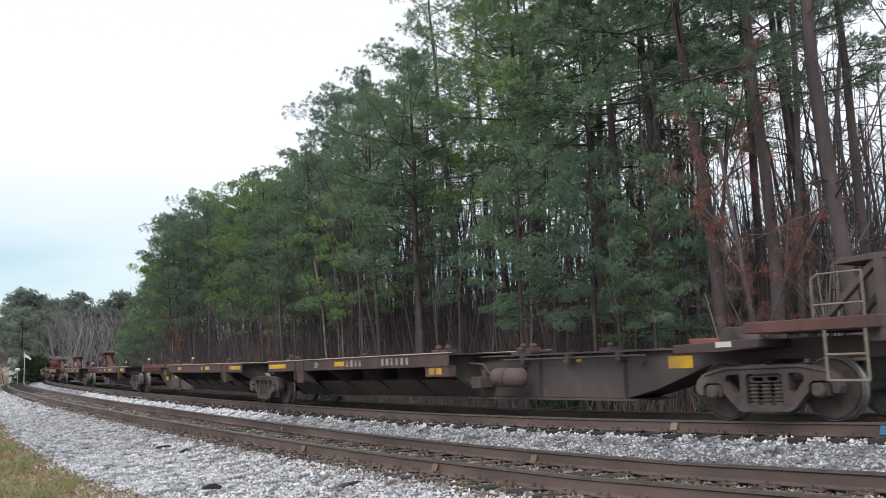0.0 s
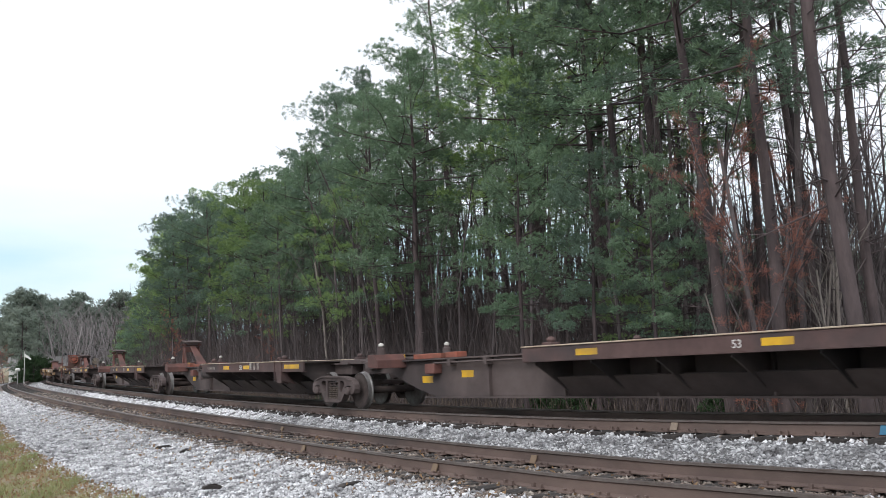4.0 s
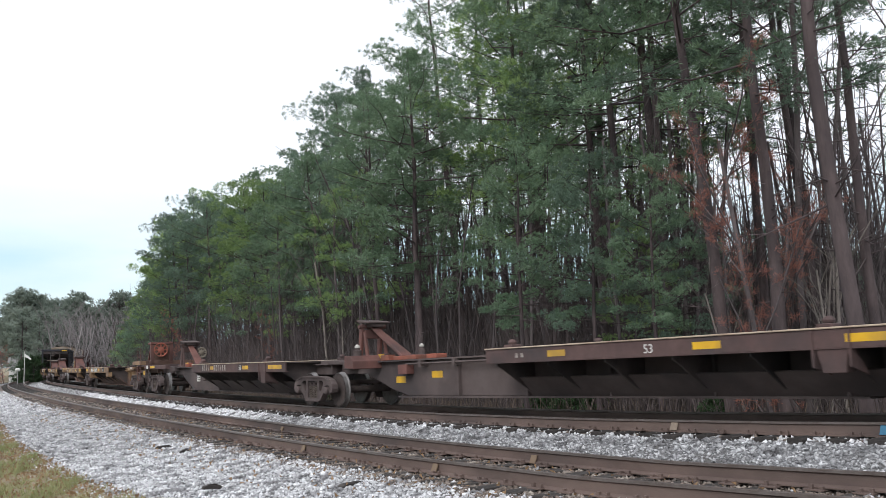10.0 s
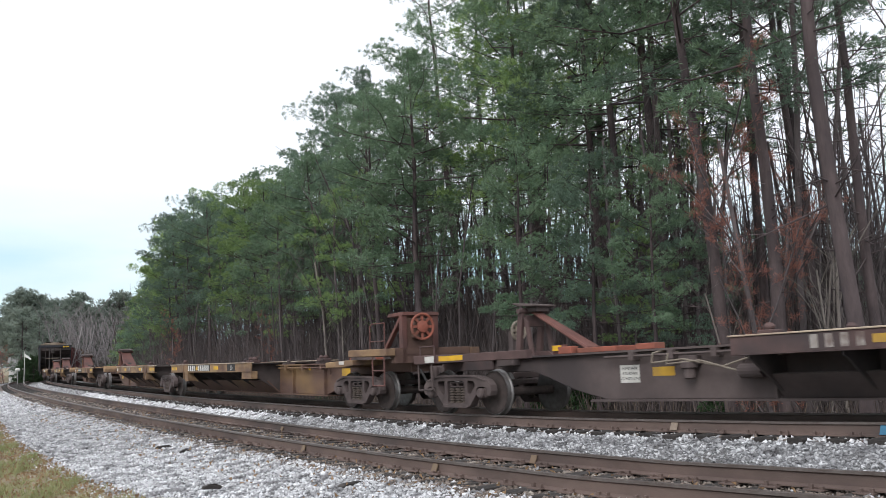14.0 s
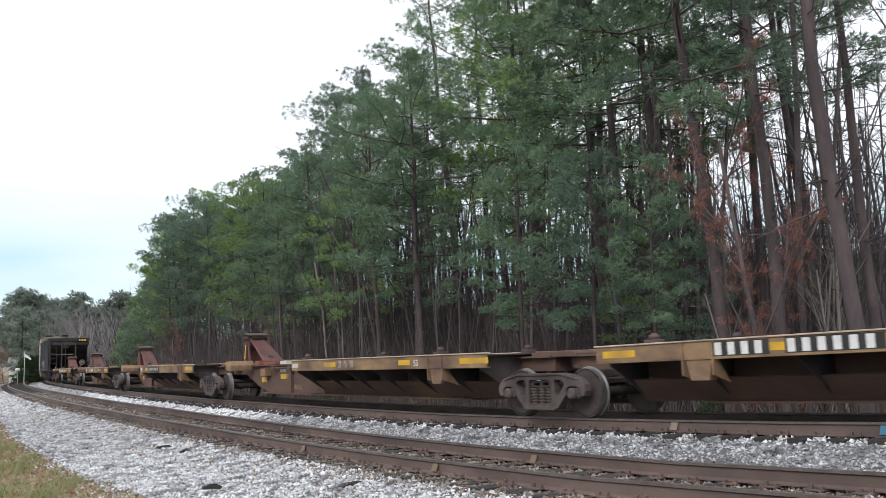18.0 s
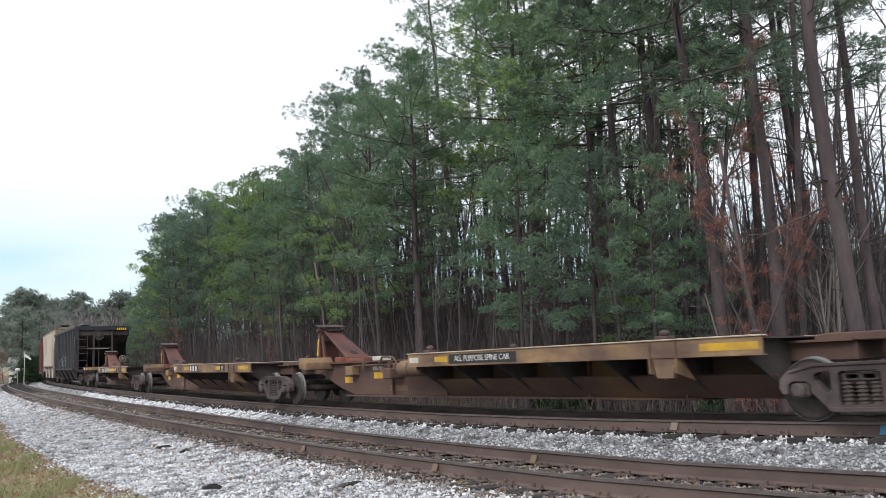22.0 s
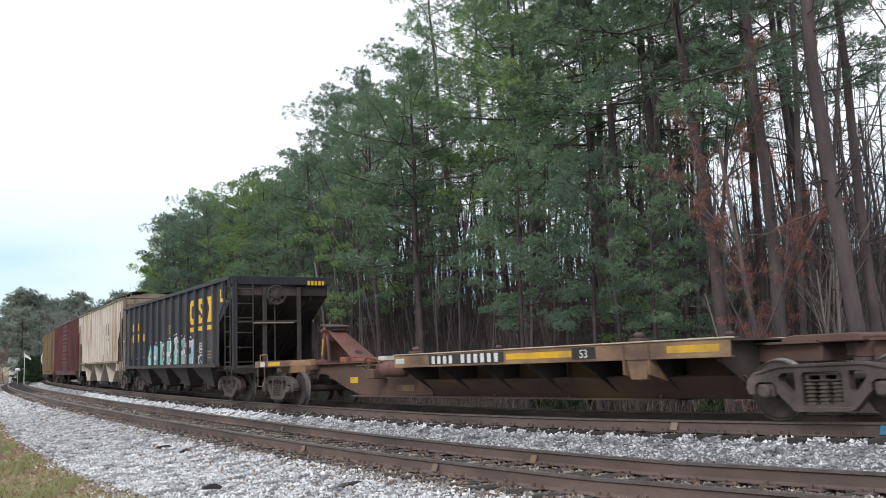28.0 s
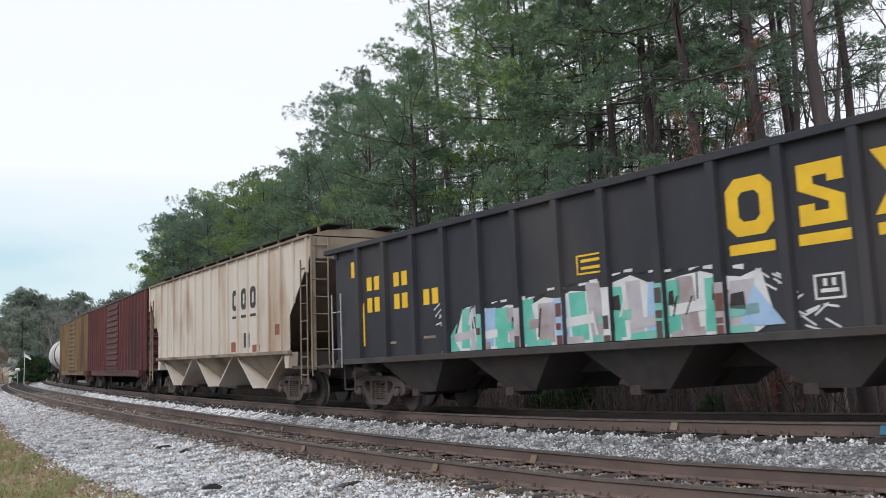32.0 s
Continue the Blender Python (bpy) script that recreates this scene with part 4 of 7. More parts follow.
        drawgear(u, P + 1.25, 1, rust)
    return u


def hand_wheel(c, r, axis="y"):
    """A dished brake wheel: rim, flat spokes, hub disc."""
    g = Geo()
    n = 24
    pts = [(c[0] + math.cos(2 * math.pi * i / n) * r, c[1], c[2] + math.sin(2 * math.pi * i / n) * r) for i in range(n + 1)]
    g.pipe(pts, 0.03)
    for i in range(0, n, 3):
        a = 2 * math.pi * i / n
        t = Vector((-math.sin(a), 0, math.cos(a))) * 0.022
        e = Vector((math.cos(a), 0, math.sin(a))) * r + Vector(c)
        o = Vector(c)
        g.add([o - t, o + t, e + t * 1.5, e - t * 1.5, *[p + Vector((0, 0.02, 0)) for p in (o - t, o + t, e + t * 1.5, e - t * 1.5)]], [(0, 1, 2, 3), (7, 6, 5, 4), (0, 4, 5, 1), (1, 5, 6, 2), (2, 6, 7, 3), (3, 7, 4, 0)])
    g.lathe([(c[1] - 0.05, 0.05), (c[1] - 0.03, r * 0.48), (c[1] + 0.03, r * 0.48), (c[1] + 0.05, 0.05)], 16, (c[0], 0, c[2]))
    return g


def wheel_x(g, c):
    """Turns a wheel so that its axle lies along x, and moves it."""
    g.v = [(c[0] + p[1], c[1] + p[0], c[2] + p[2]) for p in g.v]
    return g


def lead_unit(P, label, main, rust, edge, words=(), tapes=(), tank=None, dark=None):
    """The unit with the hand brake: its deck lies over the rear bogie."""
    u = thing("spine_car_unit", label, "flatcar", "units of the spine cars")
    girder(u, P, 0.30, P - 0.35, rust)
    x1 = P - 0.85 if main is RUST_BROWN else P - 1.55
    platform(u, x1 - 8.6, x1, main, dark or DARK_BROWN, edge, tapes, words, False, rust)
    part("end_sill", Geo().box(-1.5, 0.5, -0.45, 0.45, 0.80, 1.10), rust, u, bevel=0.012)
    step = HITCH_RED if main is RUST_BROWN else main
    for sgn in (1, -1):
        y0, y1 = sorted((sgn * 0.4, sgn * 1.24))
        part("side_bearer", Geo().prism([(1.42, 0.93), (1.42, 1.06), (0.2, 1.10), (-0.1, 1.10), (-0.1, 0.98), (0.5, 0.93)], y0, y1), main, u, bevel=0.012)
        part("side_step_sill", Geo().box(-1.78, 0.12, min(sgn * 1.0, sgn * 1.24), max(sgn * 1.0, sgn * 1.24), 1.17, 1.33), step, u, bevel=0.012)
    part("end_deck", Geo().box(-1.74, -0.1, -1.0, 1.0, 1.16, 1.20).box(-1.74, -1.56, -1.0, 1.0, 1.0, 1.34), rust, u, bevel=0.008)
    part("pedestal", Geo().prism([(0.95, 1.06), (0.45, 1.06), (0.55, 1.18), (0.62, 1.30), (0.80, 1.30), (0.86, 1.18)], 0.3, 0.8), BOGIE, u, bevel=0.015)
    part("hitch_shoe", Geo().box(1.2, 1.8, -0.3, 0.4, 1.035, 1.16), ORANGE_RED, u, bevel=0.01)
    # hand brake stand
    st = rust if main is RUST_BROWN else HITCH_RED
    part("stand_post", Geo().box(-1.74, -1.60, 0.66, 0.80, 1.0, 2.08), st, u, bevel=0.01)
    part("stand_post", Geo().box(-1.74, -1.60, -0.15, 0.0, 1.0, 2.1), st, u, bevel=0.01)
    part("stand_plate", Geo().box(-1.72, -1.66, 0.0, 0.66, 1.25, 2.0), rust, u, bevel=0.01)
    part("stand_brace", Geo().prism([(-0.62, 1.2), (-0.74, 1.2), (-1.60, 1.98), (-1.60, 2.1)], 0.66, 0.76), st, u, bevel=0.008)
    part("stand_brace", Geo().prism([(-0.62, 1.2), (-0.74, 1.2), (-1.60, 1.98), (-1.60, 2.1)], -0.12, -0.02), st, u, bevel=0.008)
    part("stand_roof", Geo().prism([(-1.05, 2.04), (-1.1, 2.12), (-1.78, 2.14), (-1.78, 2.06)], -0.15, 0.80), st, u, bevel=0.008)
    part("brake_gear_box", Geo().box(-1.94, -1.74, 0.18, 0.58, 1.55, 1.98), rust, u, bevel=0.03)
    part("brake_wheel", wheel_x(hand_wheel((0, 0, 0), 0.28), (-2.0, 0.42, 1.80)), HITCH_RED if main is RUST_BROWN else ORANGE_RED, u, "orange-red hand brake wheel")
    hold = POST_TAN if main is RUST_BROWN else st
    grab_iron(u, [(-0.95, 1.2, 1.33), (-0.95, 1.2, 1.84), (-1.05, 1.2, 1.90), (-1.66, 1.2, 1.90), (-1.66, 1.2, 1.33)], hold, 0.014)
    grab_iron(u, [(-0.95, 1.2, 1.50), (-1.66, 1.2, 1.50)], hold, 0.014)
    part("sill_step", Geo().pipe([(-1.1, 1.22, 1.17), (-1.1, 1.22, 0.52), (-1.66, 1.22, 0.52), (-1.66, 1.22, 1.17)], 0.02).pipe([(-1.1, 1.22, 0.85), (-1.66, 1.22, 0.85)], 0.018), hold, u)
    part("defect_card_plate", Geo().box(0.35, 0.62, 1.242, 1.249, 1.0, 1.08), WHITE_TAPE, u, "pale placard")
    for xa, xb, z, h in ((1.75, 2.25, 0.70, 0.20), (4.3, 4.75, 0.86, 0.10)):
        part("reflector_strip", Geo().box(xa, xb, 0.40, 0.404, z, z + h), TAPE, u, "yellow reflective strip")
    pipes(u, 2.6, P - 10.2, rust, tank)
    part("joint_socket", Geo().box(P - 0.5, P - 0.05, -0.3, 0.3, 0.78, 0.99), rust, u, bevel=0.015)
    for x in (3.6, P - 10.5):
        part("twist_lock", Geo().box(x - 0.12, x + 0.12, 0.2, 0.5, 1.035, 1.09).lathe([(1.09, 0.05), (1.14, 0.065), (1.18, 0.03)], 8, (x, 0.35, 0), "z"), BOGIE, u)
    drawgear(u, -1.74, -1, rust)
    return u


def plate(x, z, w, h):
    return lambda body: part("number_panel", Geo().box(x - w, x, 1.40, 1.4035, z, z + h), LABEL_BLACK, body, "black stencil panel")


def bars(x, z, n, h, step, mat=LETTER_WHITE):
    return lambda body: tag_bars(body, x, z, n, h, mat, step)


def say(words, x, z, size, mat=LETTER_WHITE):
    return lambda body: lettering(words, size, mat, on_side(x, 1.4045, z), body)


AT = {"a0": -97.1, "a1": -80.55, "a2": -63.32, "a3": -46.03, "a4": -28.72, "a5": -12.27, "b0": -8.29, "b1": 8.23, "b2": 25.40, "b3": 42.6, "b4": 60.22, "b5": 76.62,
      "c0": 80.62, "c1": 93.5, "d0": 98.0, "d1": 110.3, "e0": 115.3, "e1": 128.0, "f0": 133.1, "f1": 145.4, "g0": 149.8, "g1": 160.7}
for k in sorted(AT):
    place_bogie(AT[k])


def unit_at(ob, a, b):
    TRAIN.append((ob, AT[a], AT[b]))


TAPES = {"a1": ((1.25, 2.3), (4.5, 5.0), (8.1, 8.6)), "a2": ((1.42, 2.45), (5.24, 5.76), (7.1, 7.68)), "a3": ((1.68, 2.7), (4.6, 5.1), (7.8, 8.24)), "a4": ((1.4, 2.44), (4.12, 4.62), (7.52, 7.88)),
         "b1": ((1.08, 2.02), (3.88, 4.36), (7.36, 8.0)), "b2": ((1.2, 2.2), (8.5, 8.95)), "b3": ((1.34, 2.26), (4.1, 4.58), (7.78, 8.42)), "b4": ((1.32, 2.28), (4.36, 6.1))}


def tapes_of(a):
    """Yellow strips along a unit's side sill, and a short pale one at its rear end."""
    return [(p, q, TAPE) for p, q in TAPES[a]] + ([(9.55, 9.88, WHITE_TAPE)] if a[0] == "b" else [])


BROWN = "rusty brown spine car unit with a folding trailer hitch"
YELLOW = "weathered yellow spine car unit with a folding trailer hitch"
L = AT["a1"] - AT["a0"]
unit_at(lead_unit(L, "rusty brown spine car end unit with hand brake stand", RUST_BROWN, MID_BROWN, DECK_EDGE,
                  words=(bars(L - 5.3, 0.91, 4, 0.15, 0.2, LETTER_FADED), bars(L - 6.9, 0.91, 6, 0.15, 0.2, LETTER_FADED), say("53", L - 3.75, 0.92, 0.17)), tapes=((L - 2.0, L - 0.95, TAPE), (L - 5.2, L - 4.7, TAPE)), tank=(5.85, 0.60, 0.18, 0.95, TANK_BROWN)), "a0", "a1")
for a, b in (("a1", "a2"), ("a2", "a3"), ("a3", "a4"), ("a4", "a5")):
    P = AT[b] - AT[a]
    words = {"a1": (say("53", 5.4, 0.92, 0.17),), "a2": (say("53", 6.0, 0.91, 0.20), bars(5.2, 0.91, 3, 0.19, 0.31, LETTER_FADED), bars(9.3, 0.94, 9, 0.08, 0.09, LETTER_FADED)), "a3": (say("53", 5.95, 0.91, 0.20), bars(9.1, 0.94, 2, 0.08, 0.15, LETTER_FADED)),
             "a4": (bars(8.72, 0.90, 4, 0.18, 0.21, LETTER_FADED), bars(7.46, 0.90, 6, 0.18, 0.22, LETTER_FADED), say("53", 4.85, 0.91, 0.20))}[a]
    unit_at(spine_unit(P, BROWN if a != "a1" else "rusty brown spine car unit, its trailer hitch folded down", RUST_BROWN, MID_BROWN, DECK_EDGE, HITCH_RED, last=b == "a5", folded=a == "a1", tank=(P - 6.2, 0.80, 0.17, 0.95, DARK_BROWN) if a == "a2" else None, words=words, tapes=tapes_of(a)), a, b)
L = AT["b1"] - AT["b0"]
unit_at(lead_unit(L, "weathered yellow spine car end unit with hand brake stand", YELLOW_OLD, YELLOW_RUST, DECK_EDGE,
                  words=(plate(12.8, 0.885, 0.95, 0.21), bars(12.72, 0.90, 4, 0.18, 0.215), plate(11.62, 0.885, 1.36, 0.21), bars(11.58, 0.90, 6, 0.18, 0.215), plate(8.5, 0.885, 0.75, 0.21), say("53", 8.1, 0.91, 0.20)), tapes=((L - 2.35, L - 1.7, TAPE), (11.62, 11.85, TAPE), (9.39, 9.87, TAPE)), dark=DARK_BROWN), "b0", "b1")
for a, b in (("b1", "b2"), ("b2", "b3"), ("b3", "b4"), ("b4", "b5")):
    P = AT[b] - AT[a]
    words = {"b1": (bars(7.2, 0.91, 3, 0.17, 0.3, LETTER_FADED), say("53", 3.64, 0.91, 0.19)), "b2": (plate(8.45, 0.885, 2.1, 0.19), say("ALL PURPOSE SPINE CAR", 7.4, 0.935, 0.155)),
             "b3": (plate(7.74, 0.885, 1.1, 0.20), bars(7.66, 0.90, 3, 0.17, 0.34), plate(4.1, 0.885, 0.5, 0.20), say("53", 3.85, 0.91, 0.20)),
             "b4": (plate(8.62, 0.885, 2.45, 0.20), bars(8.5, 0.90, 4, 0.16, 0.2), bars(7.5, 0.90, 6, 0.17, 0.21), plate(4.34, 0.885, 0.55, 0.20), say("53", 4.07, 0.91, 0.20))}[a]
    unit_at(spine_unit(P, YELLOW, YELLOW_OLD, YELLOW_RUST, DECK_EDGE, HITCH_RED, last=b == "b5", tank=(P - (6.6 if a == "b2" else 5.6), 0.82, 0.18, 1.02, YELLOW_OLD if a == "b2" else HITCH_RED) if a in ("b2", "b4") else None, words=words, tapes=tapes_of(a), stripe=True, dark=DARK_BROWN), a, b)


# ---------------------------------------------------------------- train: freight cars
def end_ladder(car, x, y, z0, z1, w, mat, rungs=7):
    """A ladder on a car's end or side: two stiles along z and rungs along y or x."""
    lad = part("ladder", Geo().tube((x, y, z0), (x, y, z1), 0.02, n=6).tube((x + w[0], y + w[1], z0), (x + w[0], y + w[1], z1), 0.02, n=6), mat, car)
    for k in range(rungs):
        z = z0 + (z1 - z0) * (k + 0.5) / rungs
        part("rung", Geo().tube((x, y, z), (x + w[0], y + w[1], z), 0.016, n=6), mat, lad)
    return lad


def ring_shape(x, z, w, h, t):
    """A plain eight-sided ring, flat on the side."""
    def octo(a, b):
        c = min(a, b) * 0.42
        return [(x + p, z + q) for p, q in ((-a + c, -b), (a - c, -b), (a, -b + c), (a, b - c), (a - c, b), (-a + c, b), (-a, b - c), (-a, -b + c))]
    o, i = octo(w / 2, h / 2), octo(w / 2 - t, h / 2 - t)
    return o, i


def decal(car, polys, y, mat, name, label="", thick=0.004):
    g = Geo()
    for p in polys:
        g.prism(p, y, y + thick)
    return part(name, g, mat, car, label)


def quad(x, z, w, h):
    return [(x, z), (x - w, z), (x - w, z + h), (x, z + h)]


def open_hopper(P):
    car = thing("open_hopper_car", "black open-top coal hopper car with graffiti and yellow marks", "hopper car")
    xf, xr = -1.72, P + 1.45
    posts = [0.05 + 1.07 * k for k in range(-1, 13)]
    side = [(xf, 3.70), (xf, 3.58), (-0.36, 2.66), (-0.30, 1.10), (P + 0.2, 1.10), (P + 0.28, 1.10), (xr - 0.5, 1.10), (xr - 0.5, 3.70)]
    for sgn in (1, -1):
        y0, y1 = sorted((sgn * 1.53, sgn * 1.55))
        sd = part("side_sheet", Geo().prism(side, y0, y1), BLACK_PAINT, car)
        part("top_chord", Geo().box(xf - 0.03, xr, min(sgn * 1.50, sgn * 1.66), max(sgn * 1.50, sgn * 1.66), 3.66, 3.78), BLACK_PAINT, car, bevel=0.01)
        part("bottom_chord", Geo().box(-0.34, xr - 0.5, min(sgn * 1.50, sgn * 1.67), max(sgn * 1.50, sgn * 1.67), 1.06, 1.18), BLACK_GRIME, car, bevel=0.01)
        for x in [-1.66] + posts:
            zb = 1.18 if x > -0.7 else 3.16 if x > -1.5 else 3.56
            y0, y1 = sorted((sgn * 1.55, sgn * 1.65))
            part("side_post", Geo().prism([(x - 0.09, y0 if sgn > 0 else y1), (x + 0.09, y0 if sgn > 0 else y1), (x + 0.07, y1 if sgn > 0 else y0), (x - 0.07, y1 if sgn > 0 else y0)], zb, 3.66, "z"), BLACK_PAINT, car)
    # sloped end floors
    part("slope_sheet", Geo().prism([(xf, 3.2), (xf + 0.02, 3.7), (xf + 0.06, 3.7), (xf + 0.06, 3.22), (2.3, 1.12), (2.2, 1.08)], -1.52, 1.52), DARK_BROWN, car)
    part("slope_sheet", Geo().prism([(xr - 0.5, 3.7), (xr - 0.55, 3.7), (xr - 0.55, 2.9), (P - 2.3, 1.12), (P - 2.2, 1.08), (xr - 0.5, 2.85)], -1.52, 1.52), BLACK_GRIME, car)
    for x in (xf - 0.10, xr - 0.5):
        part("end_chord", Geo().box(x, x + 0.12, -1.6, 1.6, 3.52, 3.78), BLACK_PAINT, car, bevel=0.012)
    # inner load floor, hidden below the rim
    part("inner_floor", Geo().box(1.8, P - 1.8, -1.5, 1.5, 1.2, 1.24), BLACK_GRIME, car)
    for x in (xf - 0.04, xr - 0.45):
        for y in ((1.48,) if x < 0 else (-1.48, 1.48)):
            part("corner_post", Geo().box(x - 0.08, x + 0.08, y - 0.07, y + 0.07, 1.0, 3.7), BLACK_PAINT, car, bevel=0.01)
        for y in (-0.55, 0.55):
            part("end_post", Geo().box(x - 0.05, x + 0.05, y - 0.06, y + 0.06, 1.05, 3.45), BLACK_GRIME, car, bevel=0.01)
        part("end_rail", Geo().box(x - 0.04, x + 0.04, -0.55, 1.48, 2.37, 2.43), BLACK_GRIME, car, bevel=0.01)
        part("end_platform", Geo().box(x - 0.15, x + 1.2, -1.45, 1.45, 1.0, 1.08), BLACK_GRIME, car, bevel=0.01)
    for y in (-1.0, -0.2, 0.4, 1.0):
        part("end_stiffener", Geo().prism([(xf + 0.02, 3.2), (xf + 0.14, 3.05), (1.6, 1.3), (1.5, 1.2)], y - 0.03, y + 0.03), BLACK_GRIME, car)
    end_ladder(car, xf - 0.12, 1.46, 0.98, 3.6, (0, -0.52), BLACK_GRIME, 6)
    end_ladder(car, xf + 0.02, 1.60, 0.98, 3.7, (0.52, 0), BLACK_GRIME, 6)
    end_ladder(car, xr - 0.8, 1.69, 1.0, 2.7, (0.4, 0), GREY_STEEL, 2)
    part("brake_wheel", wheel_x(hand_wheel((0, 0, 0), 0.28), (xf - 0.25, 0.25, 3.2)), BLACK_GRIME, car)
    part("brake_gear_box", Geo().box(xf - 0.22, xf, 0.10, 0.42, 2.9, 3.3), BLACK_GRIME, car, bevel=0.02)
    part("brake_rod", Geo().tube((xf - 0.1, 0.25, 1.1), (xf - 0.1, 0.25, 2.9), 0.02), BLACK_GRIME, car)
    part("end_crossbar", Geo().box(xf - 0.16, xf - 0.10, -0.35, 0.95, 2.34, 2.38), POST_TAN, car, "pale grab bar")
    # end sill and draught gear
    part("centre_sill", Geo().box(xf, xr - 0.4, -0.32, 0.32, 0.72, 1.02), BLACK_GRIME, car)
    for x, d in ((xf + 0.05, -1), (xr - 0.45, 1)):
        drawgear(car, x, d, BLACK_GRIME)
        part("side_step", Geo().pipe([(x + 0.15 if d < 0 else x - 0.15, 1.5, 1.05), (x + 0.15 if d < 0 else x - 0.15, 1.5, 0.5), (x + 0.6 if d < 0 else x - 0.6, 1.5, 0.5), (x + 0.6 if d < 0 else x - 0.6, 1.5, 1.05)], 0.022), BLACK_PAINT, car)
        for sgn in (1, -1):
            part("bolster_web", Geo().prism([(sgn * 0.3, 0.74), (sgn * 0.3, 1.1), (sgn * 1.5, 1.1), (sgn * 1.5, 0.98)], (0.0 if d < 0 else P) - 0.12, (0.0 if d < 0 else P) + 0.12, "x"), BLACK_GRIME, car)
    # discharge bays
    for c in (1.95, 5.0, 8.05, 11.1):
        g = Geo()
        for sgn in (1, -1):
            a, b = sgn * 0.12, sgn * 1.5
            t = [(c - 1.18, a, 1.1), (c + 1.18, a, 1.1), (c + 1.18, b, 1.1), (c - 1.18, b, 1.1)]
            q = [(c - 0.34, a, 0.42), (c + 0.34, a, 0.42), (c + 0.34, sgn * 1.12, 0.42), (c - 0.34, sgn * 1.12, 0.42)]
            g.add(t + q, [(0, 1, 2, 3), (7, 6, 5, 4), (0, 4, 5, 1), (1, 5, 6, 2), (2, 6, 7, 3), (3, 7, 4, 0)])
        bay = part("discharge_bay", g, BLACK_GRIME, car)
        part("bay_door_gear", Geo().box(c + 0.22, c + 0.44, 0.55, 1.16, 0.34, 0.50).tube((c + 0.4, 1.0, 0.45), (c + 0.55, 1.25, 0.55), 0.05), WHEEL_FACE, bay)
    # marks: plain shapes where lettering stands
    y = 1.552
    for x, kind in ((2.72, 0), (1.65, 1), (0.58, 2)):
        if kind == 0:
            o, i = ring_shape(x, 2.93, 0.74, 0.82, 0.2)
            part("painted_mark", Geo().pierced(o, [i], y, y + 0.004), LETTER_YELLOW, car, "large yellow painted shape")
        elif kind == 1:
            zig = [(0.32, 3.34), (-0.32, 3.34), (-0.32, 3.06), (-0.10, 3.06), (-0.10, 3.16), (0.10, 3.16), (0.10, 3.06), (-0.32, 2.86), (-0.32, 2.52), (0.32, 2.52), (0.32, 2.80), (0.10, 2.80), (0.10, 2.70), (-0.10, 2.70), (-0.10, 2.80), (0.32, 3.0)]
            part("painted_mark", Geo().pierced([(x + p, q) for p, q in zig], [], y, y + 0.004), LETTER_YELLOW, car, "large yellow painted shape")
        else:
            bow = [(0.38, 3.34), (-0.38, 3.34), (-0.12, 2.93), (-0.38, 2.52), (0.38, 2.52), (0.12, 2.93)]
            part("painted_mark", Geo().pierced([(x + p, q) for p, q in bow], [], y, y + 0.004), LETTER_YELLOW, car, "large yellow painted shape")
        decal(car, [quad(x + 0.36, 2.27, 0.72, 0.15)], y, LETTER_YELLOW, "underline_bar", "yellow underline bar")
    for x, z, w, h in ((-0.50, 3.06, 0.28, 0.40), (13.25, 3.02, 0.24, 0.36)):
        decal(car, [quad(x, z, w, h)], y, LETTER_YELLOW, "yellow_square")
    for x, z, n, h in ((12.60, 2.66, 2, 0.30), (11.53, 2.66, 2, 0.30), (12.60, 2.18, 2, 0.32), (11.53, 2.18, 2, 0.32), (10.46, 2.18, 2, 0.32)):
        for k in range(n):
            decal(car, [quad(x - k * 0.30, z, 0.2, h)], y, LETTER_YELLOW, "number_bar")
    decal(car, [quad(12.79, 1.45, 0.06, 0.95)], y, LETTER_YELLOW, "yellow_stripe")
    for x, z in ((10.5, 1.5), (11.9, 1.45), (0.9, 1.55), (0.35, 1.62), (0.9, 1.45), (0.35, 1.5), (0.9, 1.35)):
        decal(car, [quad(x, z, 0.4, 0.05)], y, PALE_MARK, "stencil_bar")
    fr = [quad(6.08, 2.32, 0.6, 0.03), quad(6.08, 2.62, 0.6, 0.03), quad(6.08, 2.32, 0.03, 0.33), quad(5.51, 2.32, 0.03, 0.33), quad(5.98, 2.52, 0.42, 0.05), quad(5.98, 2.40, 0.42, 0.05)]
    decal(car, fr, y, LETTER_YELLOW, "framed_stencil", "yellow framed stencil")
    decal(car, [quad(1.86, 1.55, 0.42, 0.03), quad(1.86, 1.85, 0.42, 0.03), quad(1.86, 1.55, 0.03, 0.32), quad(1.47, 1.55, 0.03, 0.32), quad(1.77, 1.64, 0.24, 0.05), quad(1.73, 1.72, 0.05, 0.10), quad(1.61, 1.72, 0.05, 0.10)], y, LETTER_WHITE, "framed_stencil", "white framed stencil")
    for x, n in ((-0.2, 5), (0.0, 0)):
        for k in range(n):
            part("number_bar", Geo().box(xf - 0.105, xf - 0.10, -0.9 - k * 0.12, -0.82 - k * 0.12, 3.52, 3.66), LETTER_YELLOW, car)
    # graffiti: overlapping sprayed shapes
    rng = random.Random(7)
    out = [(9.55, 1.20)]
    xs = 9.55
    while xs > 2.75:
        xs -= 0.33
        out.append((xs, 1.94 + rng.uniform(-0.08, 0.10) + 0.2 * math.exp(-((xs - 5.2) / 1.8) ** 2)))
    out += [(2.45, 1.36), (2.75, 1.20)]
    decal(car, [out], 1.5525, SPRAY_WHITE, "graffiti_outline", "white sprayed graffiti outline")
    x = 9.25
    k = 0
